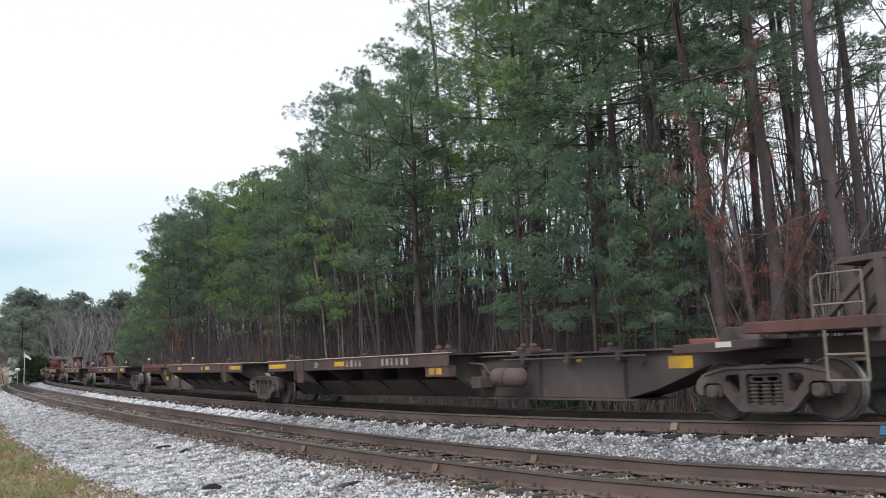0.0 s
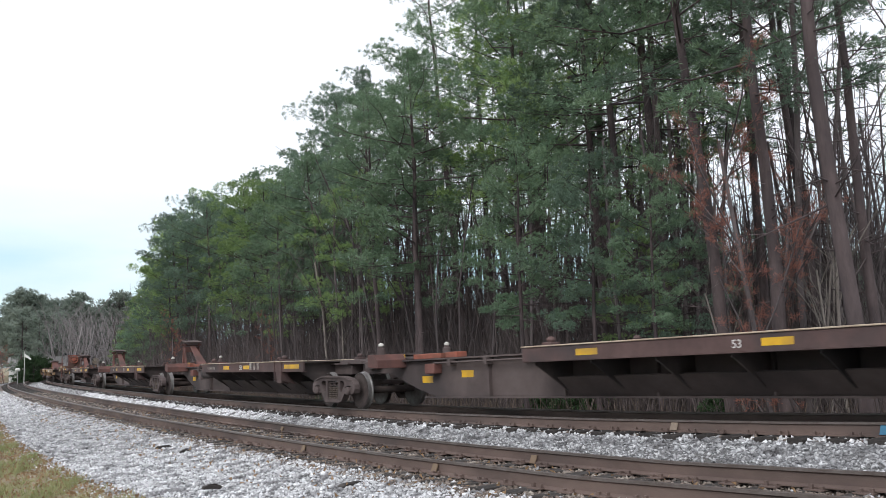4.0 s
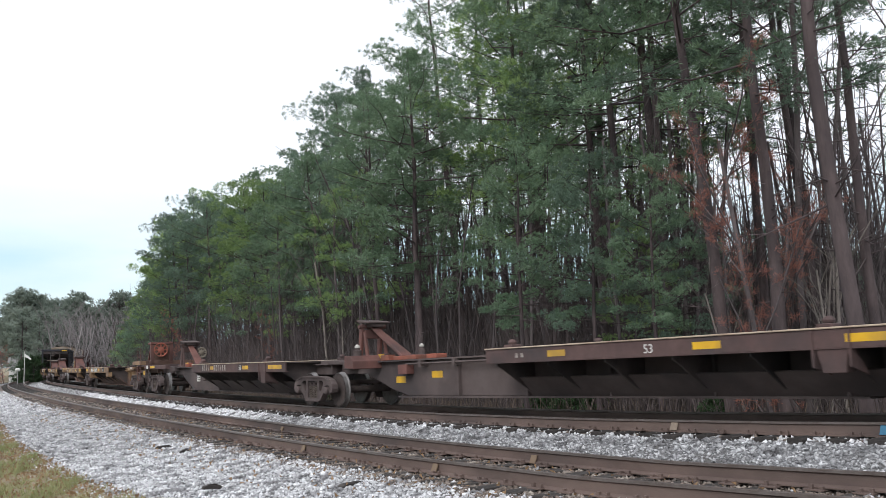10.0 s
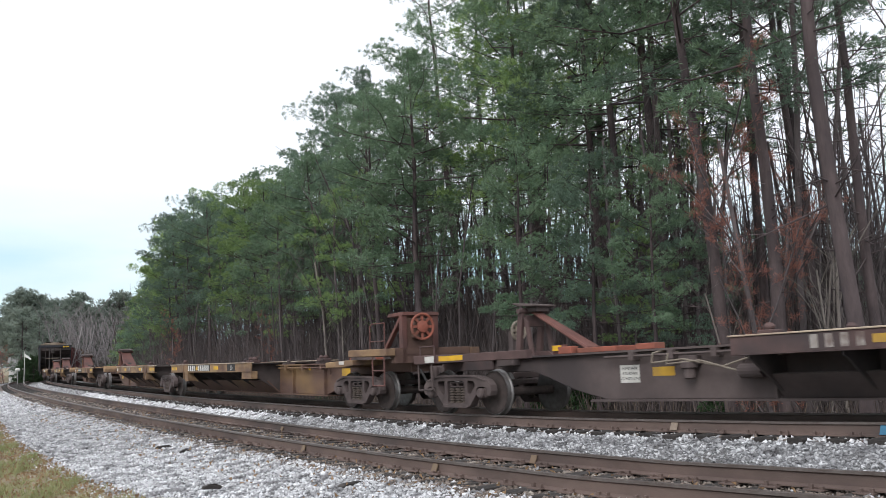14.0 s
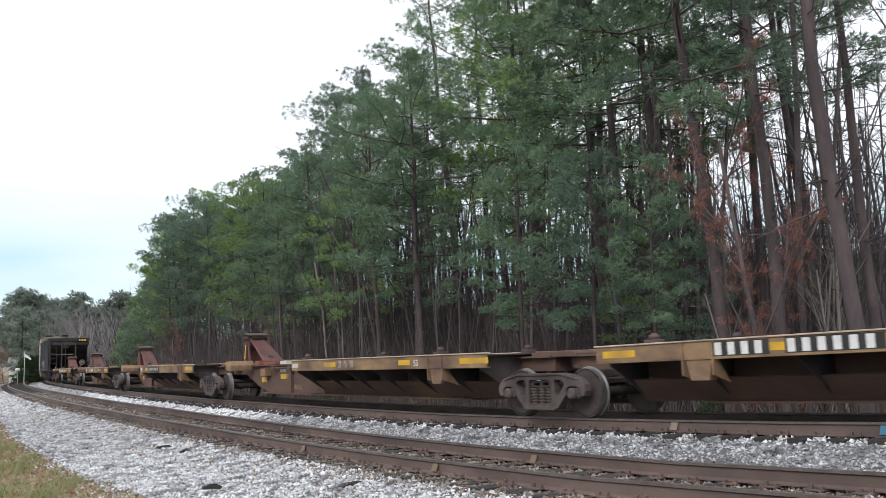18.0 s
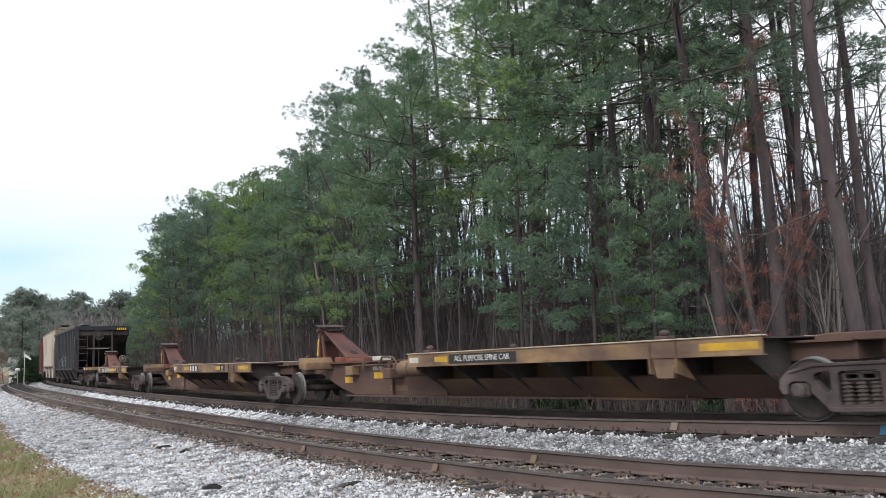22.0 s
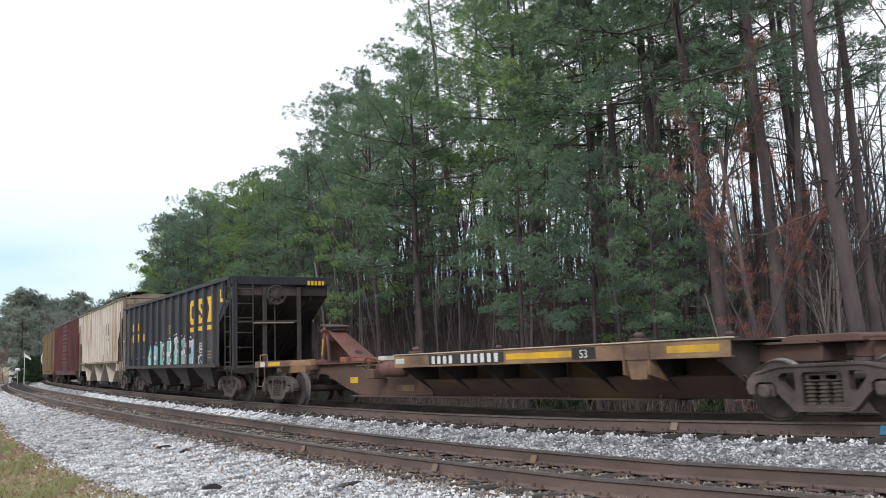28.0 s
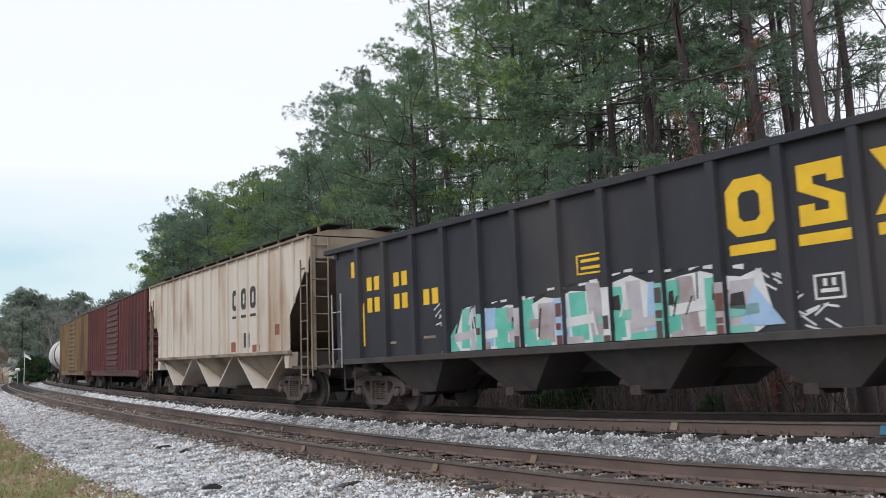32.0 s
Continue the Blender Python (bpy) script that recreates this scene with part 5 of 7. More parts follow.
    while x > 2.9:
        w = rng.uniform(0.24, 0.40)
        top = 1.90 + rng.uniform(-0.06, 0.14) + 0.2 * math.exp(-((x - 5.2) / 1.8) ** 2)
        m = (TEAL, SPRAY_GREY, SPRAY_BLUE, TEAL, SPRAY_GREY)[k % 5]
        lean = rng.uniform(-0.12, 0.12)
        p = [(x, 1.25), (x - w, 1.25), (x - w + lean, top), (x + lean, top)]
        decal(car, [p], 1.5567, m, "graffiti_stroke", "sprayed graffiti stroke")
        if k % 2 == 0:
            zb = rng.uniform(1.35, 1.55)
            decal(car, [[(x + 0.22, zb), (x - w - 0.12, zb + 0.05), (x - w - 0.12, zb + 0.2), (x + 0.22, zb + 0.16)]], 1.5609, (SPRAY_GREY, TEAL, SPRAY_WHITE)[k % 3], "graffiti_stroke", "sprayed graffiti stroke")
        if k % 3 == 1:
            zb = rng.uniform(1.5, 1.7)
            decal(car, [[(x - 0.05, zb), (x - w + 0.08, zb - 0.03), (x - w + 0.1, zb + 0.22), (x - 0.08, zb + 0.2)]], 1.5609, LABEL_BLACK, "graffiti_stroke")
        x -= w + rng.uniform(0.03, 0.10)
        k += 1
    for cx, cz in ((10.0, 1.9), (2.55, 2.0), (1.9, 1.35), (2.1, 1.45)):
        for j in range(6):
            a = rng.uniform(-0.5, 0.5)
            px, pz = cx + rng.uniform(-0.2, 0.2), cz + rng.uniform(-0.18, 0.18)
            decal(car, [[(px, pz), (px - 0.2, pz + a * 0.3), (px - 0.2, pz + a * 0.3 + 0.03), (px, pz + 0.03)]], 1.5525, SPRAY_WHITE, "graffiti_tag")
    decal(car, [[(9.9, 1.2), (9.3, 1.2), (9.5, 1.45), (9.35, 1.75)]], 1.5567, TEAL, "graffiti_stroke", "sprayed graffiti stroke")
    decal(car, [[(3.0, 1.28), (2.3, 1.28), (2.75, 1.85)]], 1.5609, SPRAY_BLUE, "graffiti_stroke", "sprayed graffiti stroke")
    for k, x in enumerate(posts):
        if not 2.75 < x < 9.5:
            continue
        top = 1.86 + 0.2 * math.exp(-((x - 5.2) / 1.8) ** 2)
        m = (SPRAY_GREY, TEAL, SPRAY_WHITE, SPRAY_BLUE)[k % 4]
        part("graffiti_stroke", Geo().box(x - 0.075, x + 0.075, 1.651, 1.655, 1.2, top), m, car, "sprayed graffiti stroke")
        z = 1.2
        while z < top - 0.2:
            h = rng.uniform(0.08, 0.26)
            if rng.random() < 0.75:
                part("rust_streak", Geo().box(x - 0.07 * rng.uniform(0.6, 1), x + 0.07, 1.655, 1.659, z, z + h), (RUST_BROWN, HITCH_RED, MID_BROWN)[k % 3], car, "bare rusty patch")
            z += h + rng.uniform(0.02, 0.12)
    # dark outline along the top of the painted letters, with short dashes over it
    for k in range(26):
        x = 9.3 - k * 0.25
        z = 1.99 + 0.2 * math.exp(-((x - 5.2) / 1.8) ** 2) + rng.uniform(-0.02, 0.08)
        decal(car, [[(x, z), (x - 0.17, z + rng.uniform(-0.05, 0.05)), (x - 0.17, z + 0.045), (x, z + 0.04)]], 1.5609, SPRAY_WHITE if k % 3 else LABEL_BLACK, "graffiti_tag")
    for k in range(14):
        x, z = rng.uniform(3.2, 9.1), rng.uniform(1.28, 1.8)
        w, h, ln = rng.uniform(0.02, 0.04), rng.uniform(0.2, 0.5), rng.uniform(-0.15, 0.15)
        decal(car, [[(x, z), (x - w, z), (x - w + ln, z + h), (x + ln, z + h)]], 1.5651, (LABEL_BLACK, SPRAY_WHITE)[k % 2], "graffiti_stroke")
    for k in range(8):
        x = 9.0 - k * 0.8
        decal(car, [[(x, 1.2), (x - 0.62, 1.2), (x - 0.60, 1.30 + rng.uniform(0, 0.08)), (x - 0.03, 1.28 + rng.uniform(0, 0.1))]], 1.5651, TEAL if k % 3 else SPRAY_GREY, "graffiti_stroke", "sprayed graffiti stroke")
    return car


def covered_hopper(P):
    car = thing("covered_hopper_car", "pale tan ribbed covered hopper car with rust stains", "hopper car")
    xf, xr = -2.05, P + 2.0
    for sgn in (1, -1):
        y0, y1 = sorted((sgn * 1.46, sgn * 1.48))
        side = [(xf, 4.28), (xf, 3.78), (-0.65, 2.35), (-0.65, 1.42), (P + 0.65, 1.42), (P + 0.65, 2.35), (xr, 3.78), (xr, 4.28)]
        part("side_sheet", Geo().prism(side, y0, y1), TAN_PAINT, car)
        for k in range(19):
            x = xf + 0.12 + (xr - xf - 0.24) * k / 18
            zb = 1.42 if -0.7 < x < P + 0.7 else 2.35 + (abs(x - P / 2) - P / 2 - 0.65) * 0.8
            y0, y1 = sorted((sgn * 1.48, sgn * 1.545))
            part("side_post", Geo().box(x - 0.035, x + 0.035, y0, y1, zb, 4.28), TAN_PAINT, car)
        part("side_sill", Geo().box(-0.7, P + 0.7, min(sgn * 1.44, sgn * 1.56), max(sgn * 1.44, sgn * 1.56), 1.36, 1.46), TAN_GRIME, car, bevel=0.01)
        part("eave", Geo().box(xf - 0.02, xr + 0.02, min(sgn * 1.40, sgn * 1.56), max(sgn * 1.40, sgn * 1.56), 4.26, 4.33), TAN_GRIME, car, bevel=0.01)
        part("running_board", Geo().box(xf - 0.1, xr + 0.1, sgn * 0.75 - 0.32, sgn * 0.75 + 0.32, 4.59, 4.62), LABEL_BLACK, car)
        for k in range(12):
            x = xf + 0.4 + (xr - xf - 0.8) * k / 11
            part("board_bracket", Geo().box(x - 0.03, x + 0.03, sgn * 1.05 - 0.03, sgn * 1.05 + 0.03, 4.35, 4.59), TAN_GRIME, car)
    part("roof", Geo().prism([(-1.45, 4.31), (1.45, 4.31), (1.0, 4.46), (0, 4.53), (-1.0, 4.46)], xf, xr, "x"), TAN_GRIME, car)
    for c in (1.4, 4.6, 7.8, 11.0):
        part("roof_hatch", Geo().box(c - 1.2, c + 1.2, -0.35, 0.35, 4.51, 4.60), DARK_BROWN, car, bevel=0.03)
    for a, b in ((xf, 1.5), (xr, P - 1.5)):
        d = 1 if a < b else -1
        part("slope_sheet", Geo().prism([(a, 4.28), (a + d * 0.04, 4.28), (a + d * 0.04, 3.78), (b, 1.4), (b - d * 0.06, 1.36), (a, 3.73)], -1.46, 1.46), TAN_GRIME, car)
        for y in (-1.4, 1.4):
            part("corner_post", Geo().box(a - 0.05, a + 0.05, y - 0.05, y + 0.05, 0.95, 4.28), TAN_GRIME, car)
        part("end_platform", Geo().box(min(a, a + d * 1.5), max(a, a + d * 1.5), -1.4, 1.4, 0.98, 1.06), DARK_BROWN, car)
        end_ladder(car, a - d * 0.05, 1.46, 0.8, 4.28, (0, -0.45), TAN_GRIME, 8)
        end_ladder(car, a + d * 0.15, 1.5, 0.6, 3.73, (d * 0.42, 0), TAN_GRIME, 7)
        drawgear(car, a, -d, DARK_BROWN)
        part("brake_wheel", wheel_x(hand_wheel((0, 0, 0), 0.26), (a - d * 0.15, -0.5, 2.3)), DARK_BROWN, car)
        part("jacking_pad", Geo().prism([(a + d * 1.4, 1.42), (a + d * 1.75, 1.42), (a + d * 1.7, 1.0), (a + d * 1.45, 1.0)], 1.25, 1.5), TAN_PAINT, car)
    part("centre_sill", Geo().box(xf, xr, -0.3, 0.3, 0.72, 1.0), DARK_BROWN, car)
    for c in (1.9, 6.2, 10.5):
        g = Geo()
        for sgn in (1, -1):
            t = [(c - 1.95, sgn * 0.1, 1.42), (c + 1.95, sgn * 0.1, 1.42), (c + 1.95, sgn * 1.44, 1.42), (c - 1.95, sgn * 1.44, 1.42)]
            q = [(c - 0.45, sgn * 0.1, 0.46), (c + 0.45, sgn * 0.1, 0.46), (c + 0.45, sgn * 0.72, 0.46), (c - 0.45, sgn * 0.72, 0.46)]
            g.add(t + q, [(0, 1, 2, 3), (7, 6, 5, 4), (0, 4, 5, 1), (1, 5, 6, 2), (2, 6, 7, 3), (3, 7, 4, 0)])
        bay = part("discharge_bay", g, TAN_GRIME, car)
        part("bay_outlet", Geo().box(c - 0.6, c + 0.6, -0.8, 0.8, 0.36, 0.46), DARK_BROWN, bay, bevel=0.02)
        for s2 in (-1, 1):
            part("bay_rib", Geo().prism([(c + s2 * 1.95, 1.42), (c + s2 * 2.05, 1.42), (c + s2 * 0.52, 0.44), (c + s2 * 0.42, 0.44)], -1.35, 1.40), TAN_PAINT, bay)
    y = 1.4825
    for x in (3.75, 2.95, 2.15):
        o, i = ring_shape(x, 3.05, 0.46, 0.62, 0.15)
        part("painted_mark", Geo().pierced(o, [i], y, y + 0.004), LETTER_DARK, car, "dark painted shape")
        decal(car, [quad(x + 0.24, 2.50, 0.48, 0.08)], y, LETTER_DARK, "underline_bar")
    decal(car, [quad(2.95, 1.62, 0.5, 0.42)], y, LETTER_DARK, "stencil_panel")
    for x, z, w, h in ((4.1, 1.5, 0.4, 0.3), (2.2, 1.48, 0.6, 0.2), (0.4, 1.9, 0.5, 0.28)):
        decal(car, [quad(x, z, w, h)], y, ORANGE_RED, "rust_patch")
    return car


def boxcar(P, over, mat, label, ribs, z1):
    car = thing("boxcar", label, "boxcar", "boxcars of the freight train")
    xf, xr = -over, P + over
    part("body", Geo().box(xf, xr, -1.45, 1.45, 0.98, z1 - 0.12), mat, car, bevel=0.02)
    part("roof", Geo().prism([(-1.5, z1 - 0.12), (1.5, z1 - 0.12), (1.45, z1 - 0.04), (0, z1 + 0.06), (-1.45, z1 - 0.04)], xf - 0.03, xr + 0.03, "x"), DARK_BROWN, car)
    mid = P / 2
    for sgn in (1, -1):
        part("side_sill", Geo().box(xf + 1.4, xr - 1.4, min(sgn * 1.38, sgn * 1.52), max(sgn * 1.38, sgn * 1.52), 0.74, 1.02), mat, car, bevel=0.01)
        for k in range(ribs + 1):
            x = xf + 0.06 + (xr - xf - 0.12) * k / ribs
            if abs(x - mid) < 1.75:
                continue
            y0, y1 = sorted((sgn * 1.45, sgn * 1.54))
            part("side_post", Geo().prism([(x - 0.09, sgn * 1.45), (x + 0.09, sgn * 1.45), (x + 0.05, sgn * 1.54), (x - 0.05, sgn * 1.54)], 1.0, z1 - 0.16, "z"), mat, car)
        door = part("sliding_door", Geo().box(mid - 1.6, mid + 1.6, min(sgn * 1.45, sgn * 1.50), max(sgn * 1.45, sgn * 1.50), 1.05, z1 - 0.25), mat, car, bevel=0.01)
        for k in range(11):
            z = 1.2 + (z1 - 1.7) * k / 10
            part("door_rib", Geo().prism([(sgn * 1.50, z), (sgn * 1.545, z + 0.04), (sgn * 1.545, z + 0.10), (sgn * 1.50, z + 0.14)], mid - 1.5, mid + 1.5, "x"), mat, door)
        part("door_track", Geo().box(mid - 3.3, mid + 1.8, min(sgn * 1.45, sgn * 1.58), max(sgn * 1.45, sgn * 1.58), 0.96, 1.04), DARK_BROWN, car)
    for x, d in ((xf, -1), (xr, 1)):
        for k in range(9):
            z = 1.2 + (z1 - 1.6) * k / 8
            part("end_corrugation", Geo().prism([(x, z), (x + d * 0.08, z + 0.07), (x + d * 0.08, z + 0.17), (x, z + 0.24)], -1.4, 1.4), mat, car)
        drawgear(car, x, d, DARK_BROWN)
        end_ladder(car, x - d * 0.1, 1.52, 0.7, 2.6, (-d * 0.42, 0), mat, 6)
        part("sill_step", Geo().pipe([(x - d * 0.1, 1.45, 1.0), (x - d * 0.1, 1.45, 0.45), (x - d * 0.5, 1.45, 0.45), (x - d * 0.5, 1.45, 1.0)], 0.022), mat, car)
    part("centre_sill", Geo().box(xf, xr, -0.35, 0.35, 0.66, 0.98), DARK_BROWN, car)
    for x, z, w, h in ((1.2, 1.35, 0.12, 0.5), (0.6, 1.35, 0.12, 0.5), (P - 0.6, 1.35, 0.12, 0.5), (mid + 3.1, 1.4, 0.8, 0.06)):
        decal(car, [quad(x, z, w, h)], 1.4525, LETTER_WHITE, "stencil_bar")
    return car


def tank_car(P):
    car = thing("tank_car", "dirty white tank car with black grime bands", "tank car")
    prof = [(-1.9, 0.05), (-1.88, 0.6), (-1.75, 1.05), (-1.5, 1.3), (-1.2, 1.38), (P + 1.2, 1.38), (P + 1.5, 1.3), (P + 1.75, 1.05), (P + 1.88, 0.6), (P + 1.9, 0.05)]
    part("tank", Geo().lathe(prof, 32, (0, 0, 2.35), "x"), TANK_WHITE, car, "dirty white cylindrical tank", smooth=True)
    part("grime_band", Geo().lathe([(P / 2 - 0.7, 1.385), (P / 2 + 0.7, 1.385)], 32, (0, 0, 2.35), "x"), BLACK_GRIME, car)
    part("dome", Geo().lathe([(3.6, 0.45), (3.95, 0.45), (4.05, 0.3)], 16, (P / 2, 0, 0), "z"), BLACK_GRIME, car)
    part("dome_platform", Geo().box(P / 2 - 1.2, P / 2 + 1.2, -0.9, 0.9, 3.74, 3.80), BLACK_GRIME, car)
    for y in (-0.9, 0.9):
        part("platform_rail", Geo().pipe([(P / 2 - 1.2, y, 3.8), (P / 2 - 1.2, y, 4.6), (P / 2 + 1.2, y, 4.6), (P / 2 + 1.2, y, 3.8)], 0.022), BLACK_GRIME, car)
        part("stub_sill", Geo().box(-2.2, P + 2.2, y * 0.35 - 0.08, y * 0.35 + 0.08, 0.75, 1.05), BLACK_GRIME, car)
    for x in (0.0, P):
        part("saddle", Geo().prism([(-1.2, 0.95), (1.2, 0.95), (1.25, 1.75), (0.7, 1.25), (-0.7, 1.25), (-1.25, 1.75)], x - 0.25, x + 0.25, "x"), BLACK_GRIME, car)
        part("end_platform", Geo().box(x - 1.0 if x else -2.3, x + 2.3 if x else 1.0, -1.4, 1.4, 1.0, 1.05), BLACK_GRIME, car)
        part("hand_rail", Geo().pipe([((P + 2.2) if x else -2.2, -1.35, 1.05), ((P + 2.2) if x else -2.2, -1.35, 2.0), ((P + 2.2) if x else -2.2, 1.35, 2.0), ((P + 2.2) if x else -2.2, 1.35, 1.05)], 0.022), BLACK_GRIME, car)
    drawgear(car, -2.2, -1, BLACK_GRIME)
    return car


unit_at(open_hopper(AT["c1"] - AT["c0"]), "c0", "c1")
unit_at(covered_hopper(AT["d1"] - AT["d0"]), "d0", "d1")
unit_at(boxcar(AT["e1"] - AT["e0"], 2.2, MAROON, "maroon steel boxcar with ribbed sides and sliding door", 22, 4.42), "e0", "e1")
unit_at(boxcar(AT["f1"] - AT["f0"], 2.0, OCHRE, "faded ochre boxcar with brown rusty ribbed sides", 18, 4.45), "f0", "f1")
unit_at(tank_car(AT["g1"] - AT["g0"]), "g0", "g1")


# ---------------------------------------------------------------- woods
def tree_mesh(name, segs, bark, n=6):
    """Tapered limbs (p0, p1, r0, r1) as one bark mesh."""
    g = Geo()
    for p0, p1, r0, r1, k in segs:
        g.tube(p0, p1, r0, r1, k, False)
    me = mesh_of(name, g, bark, fix=False, smooth=True)
    return me


def tufts(name, pts, dirs, blades, length, width, mat, seed, droop=0.0, spread=1.0):
    """Needle tufts: thin blades round a twig's end, all in one mesh."""
    rng = np.random.default_rng(seed)
    n = len(pts)
    P = np.repeat(np.asarray(pts, float), blades, 0)
    D = np.repeat(np.asarray(dirs, float), blades, 0)
    d = D * 0.55 + rng.normal(0, 0.62 * spread, (n * blades, 3))
    d[:, 2] -= droop
    d /= np.linalg.norm(d, axis=1)[:, None] + 1e-9
    w = np.cross(d, rng.normal(0, 1, d.shape))
    w /= np.linalg.norm(w, axis=1)[:, None] + 1e-9
    L = (length * rng.uniform(0.6, 1.25, n * blades))[:, None]
    W = (width * rng.uniform(0.7, 1.3, n * blades))[:, None]
    P = P + rng.normal(0, 0.05 * length / 0.25, P.shape)
    flip = rng.random((n * blades, 1)) < 0.5
    near, far = P, P + d * L
    a, b = np.where(flip, near, far), np.where(flip, far, near)
    v = np.stack([a - w * W * 0.5, a + w * W * 0.5, b], 1)
    f = np.arange(n * blades * 3)
    return raw_mesh(name, v.reshape(-1, 3), f, 3, mat)


def pine_parts(seed, H, base, spread, limbs, needle, bark=BARK, r=0.2, stubs=12, tuft=(22, 26), blade=(0.20, 0.032), pad=0.86, step=1.2):
    """A pine: tapered trunk, dead stubs, crooked limbs that carry cloud-like pads of needle tufts. Returns its two meshes."""
    rng = random.Random(seed)
    segs = []
    axis = [Vector((0, 0, -0.6))]
    for i in range(1, 10):
        axis.append(Vector((axis[-1].x + rng.uniform(-0.11, 0.11) * H / 20, axis[-1].y + rng.uniform(-0.11, 0.11) * H / 20, H * i / 9)))

    def on(h):
        k = min(max(h / H * 9, 0), 8.999)
        i = int(k)
        return axis[i].lerp(axis[i + 1], k - i)
    rad = lambda h: r * (1 - 0.88 * max(h, 0) / H) + 0.015
    for i in range(9):
        segs.append((axis[i], axis[i + 1], rad(axis[i].z) * (1.25 if i == 0 else 1), rad(axis[i + 1].z), 9))
    for _ in range(stubs):
        h = rng.uniform(0.16, base + 0.1) * H
        a = rng.uniform(0, 6.28)
        p = on(h)
        ln = rng.uniform(0.3, 1.9)
        q = p + Vector((math.cos(a) * ln, math.sin(a) * ln, rng.uniform(-0.35, 0.3) * ln))
        segs.append((p, q, 0.022, 0.007, 4))
        if ln > 1.0:
            segs.append((p.lerp(q, 0.6), q + Vector((rng.uniform(-0.5, 0.5), rng.uniform(-0.5, 0.5), rng.uniform(-0.2, 0.5))), 0.012, 0.005, 3))
    pads, turn = [], rng.uniform(0, 6.28)
    for k in range(limbs):
        f = (k + rng.uniform(-0.6, 0.6)) / limbs
        f = min(max(f, 0), 1)
        h = H * (base + (0.98 - base) * f)
        turn += 2.4 + rng.uniform(-0.7, 0.7)
        reach = spread * (1 - 0.66 * f ** 2.6) * (0.72 + 0.28 * min(1, 4 * f)) * rng.choice((0.45, 0.7, 0.85, 1.0, 1.1))
        up = -0.16 + 0.75 * f + rng.uniform(-0.15, 0.2)
        d = Vector((math.cos(turn), math.sin(turn), up)).normalized()
        side = Vector((-d.y, d.x, 0)).normalized()
        p0 = on(h)
        p1 = p0 + d * reach * 0.45 + side * reach * rng.uniform(-0.1, 0.1)
        p2 = p1 + (d + side * rng.uniform(-0.45, 0.45) + Vector((0, 0, rng.uniform(0.0, 0.35)))).normalized() * reach * 0.35
        p3 = p2 + (d + side * rng.uniform(-0.5, 0.5) + Vector((0, 0, rng.uniform(0.1, 0.6)))).normalized() * reach * 0.25
        rb = 0.007 + 0.008 * reach
        for u, v, ra, rc in ((p0, p1, rb, rb * 0.7), (p1, p2, rb * 0.7, rb * 0.45), (p2, p3, rb * 0.45, 0.008)):
            segs.append((u, v, ra, rc, 5))
        m = max(1, int(reach * 0.8 / step + rng.random()))
        for i in range(m):
            e = 1.0 - 0.62 * (i + rng.uniform(0, 0.7)) / m
            q = p2.lerp(p3, (e - 0.72) / 0.28) if e > 0.72 else p1.lerp(p2, (e - 0.38) / 0.34)
            off = side * rng.uniform(-1, 1) * 0.55 * min(reach, 2.2) * (0.15 if i == 0 else 0.75) + Vector((0, 0, rng.uniform(-0.1, 0.25)))
            if off.length > 0.25:
                segs.append((q - d * 0.35 * off.length, q + off, 0.016, 0.006, 3))
            pads.append((q + off, pad * rng.uniform(0.55, 1.25) * (1 - 0.15 * f)))
    for i in range(3):
        pads.append((on(H * (0.95 + 0.02 * i)), pad * (0.8 - 0.15 * i)))
    return tree_mesh("trunk", segs, bark), needle_pads("crown", pads, tuft, blade, needle, seed)


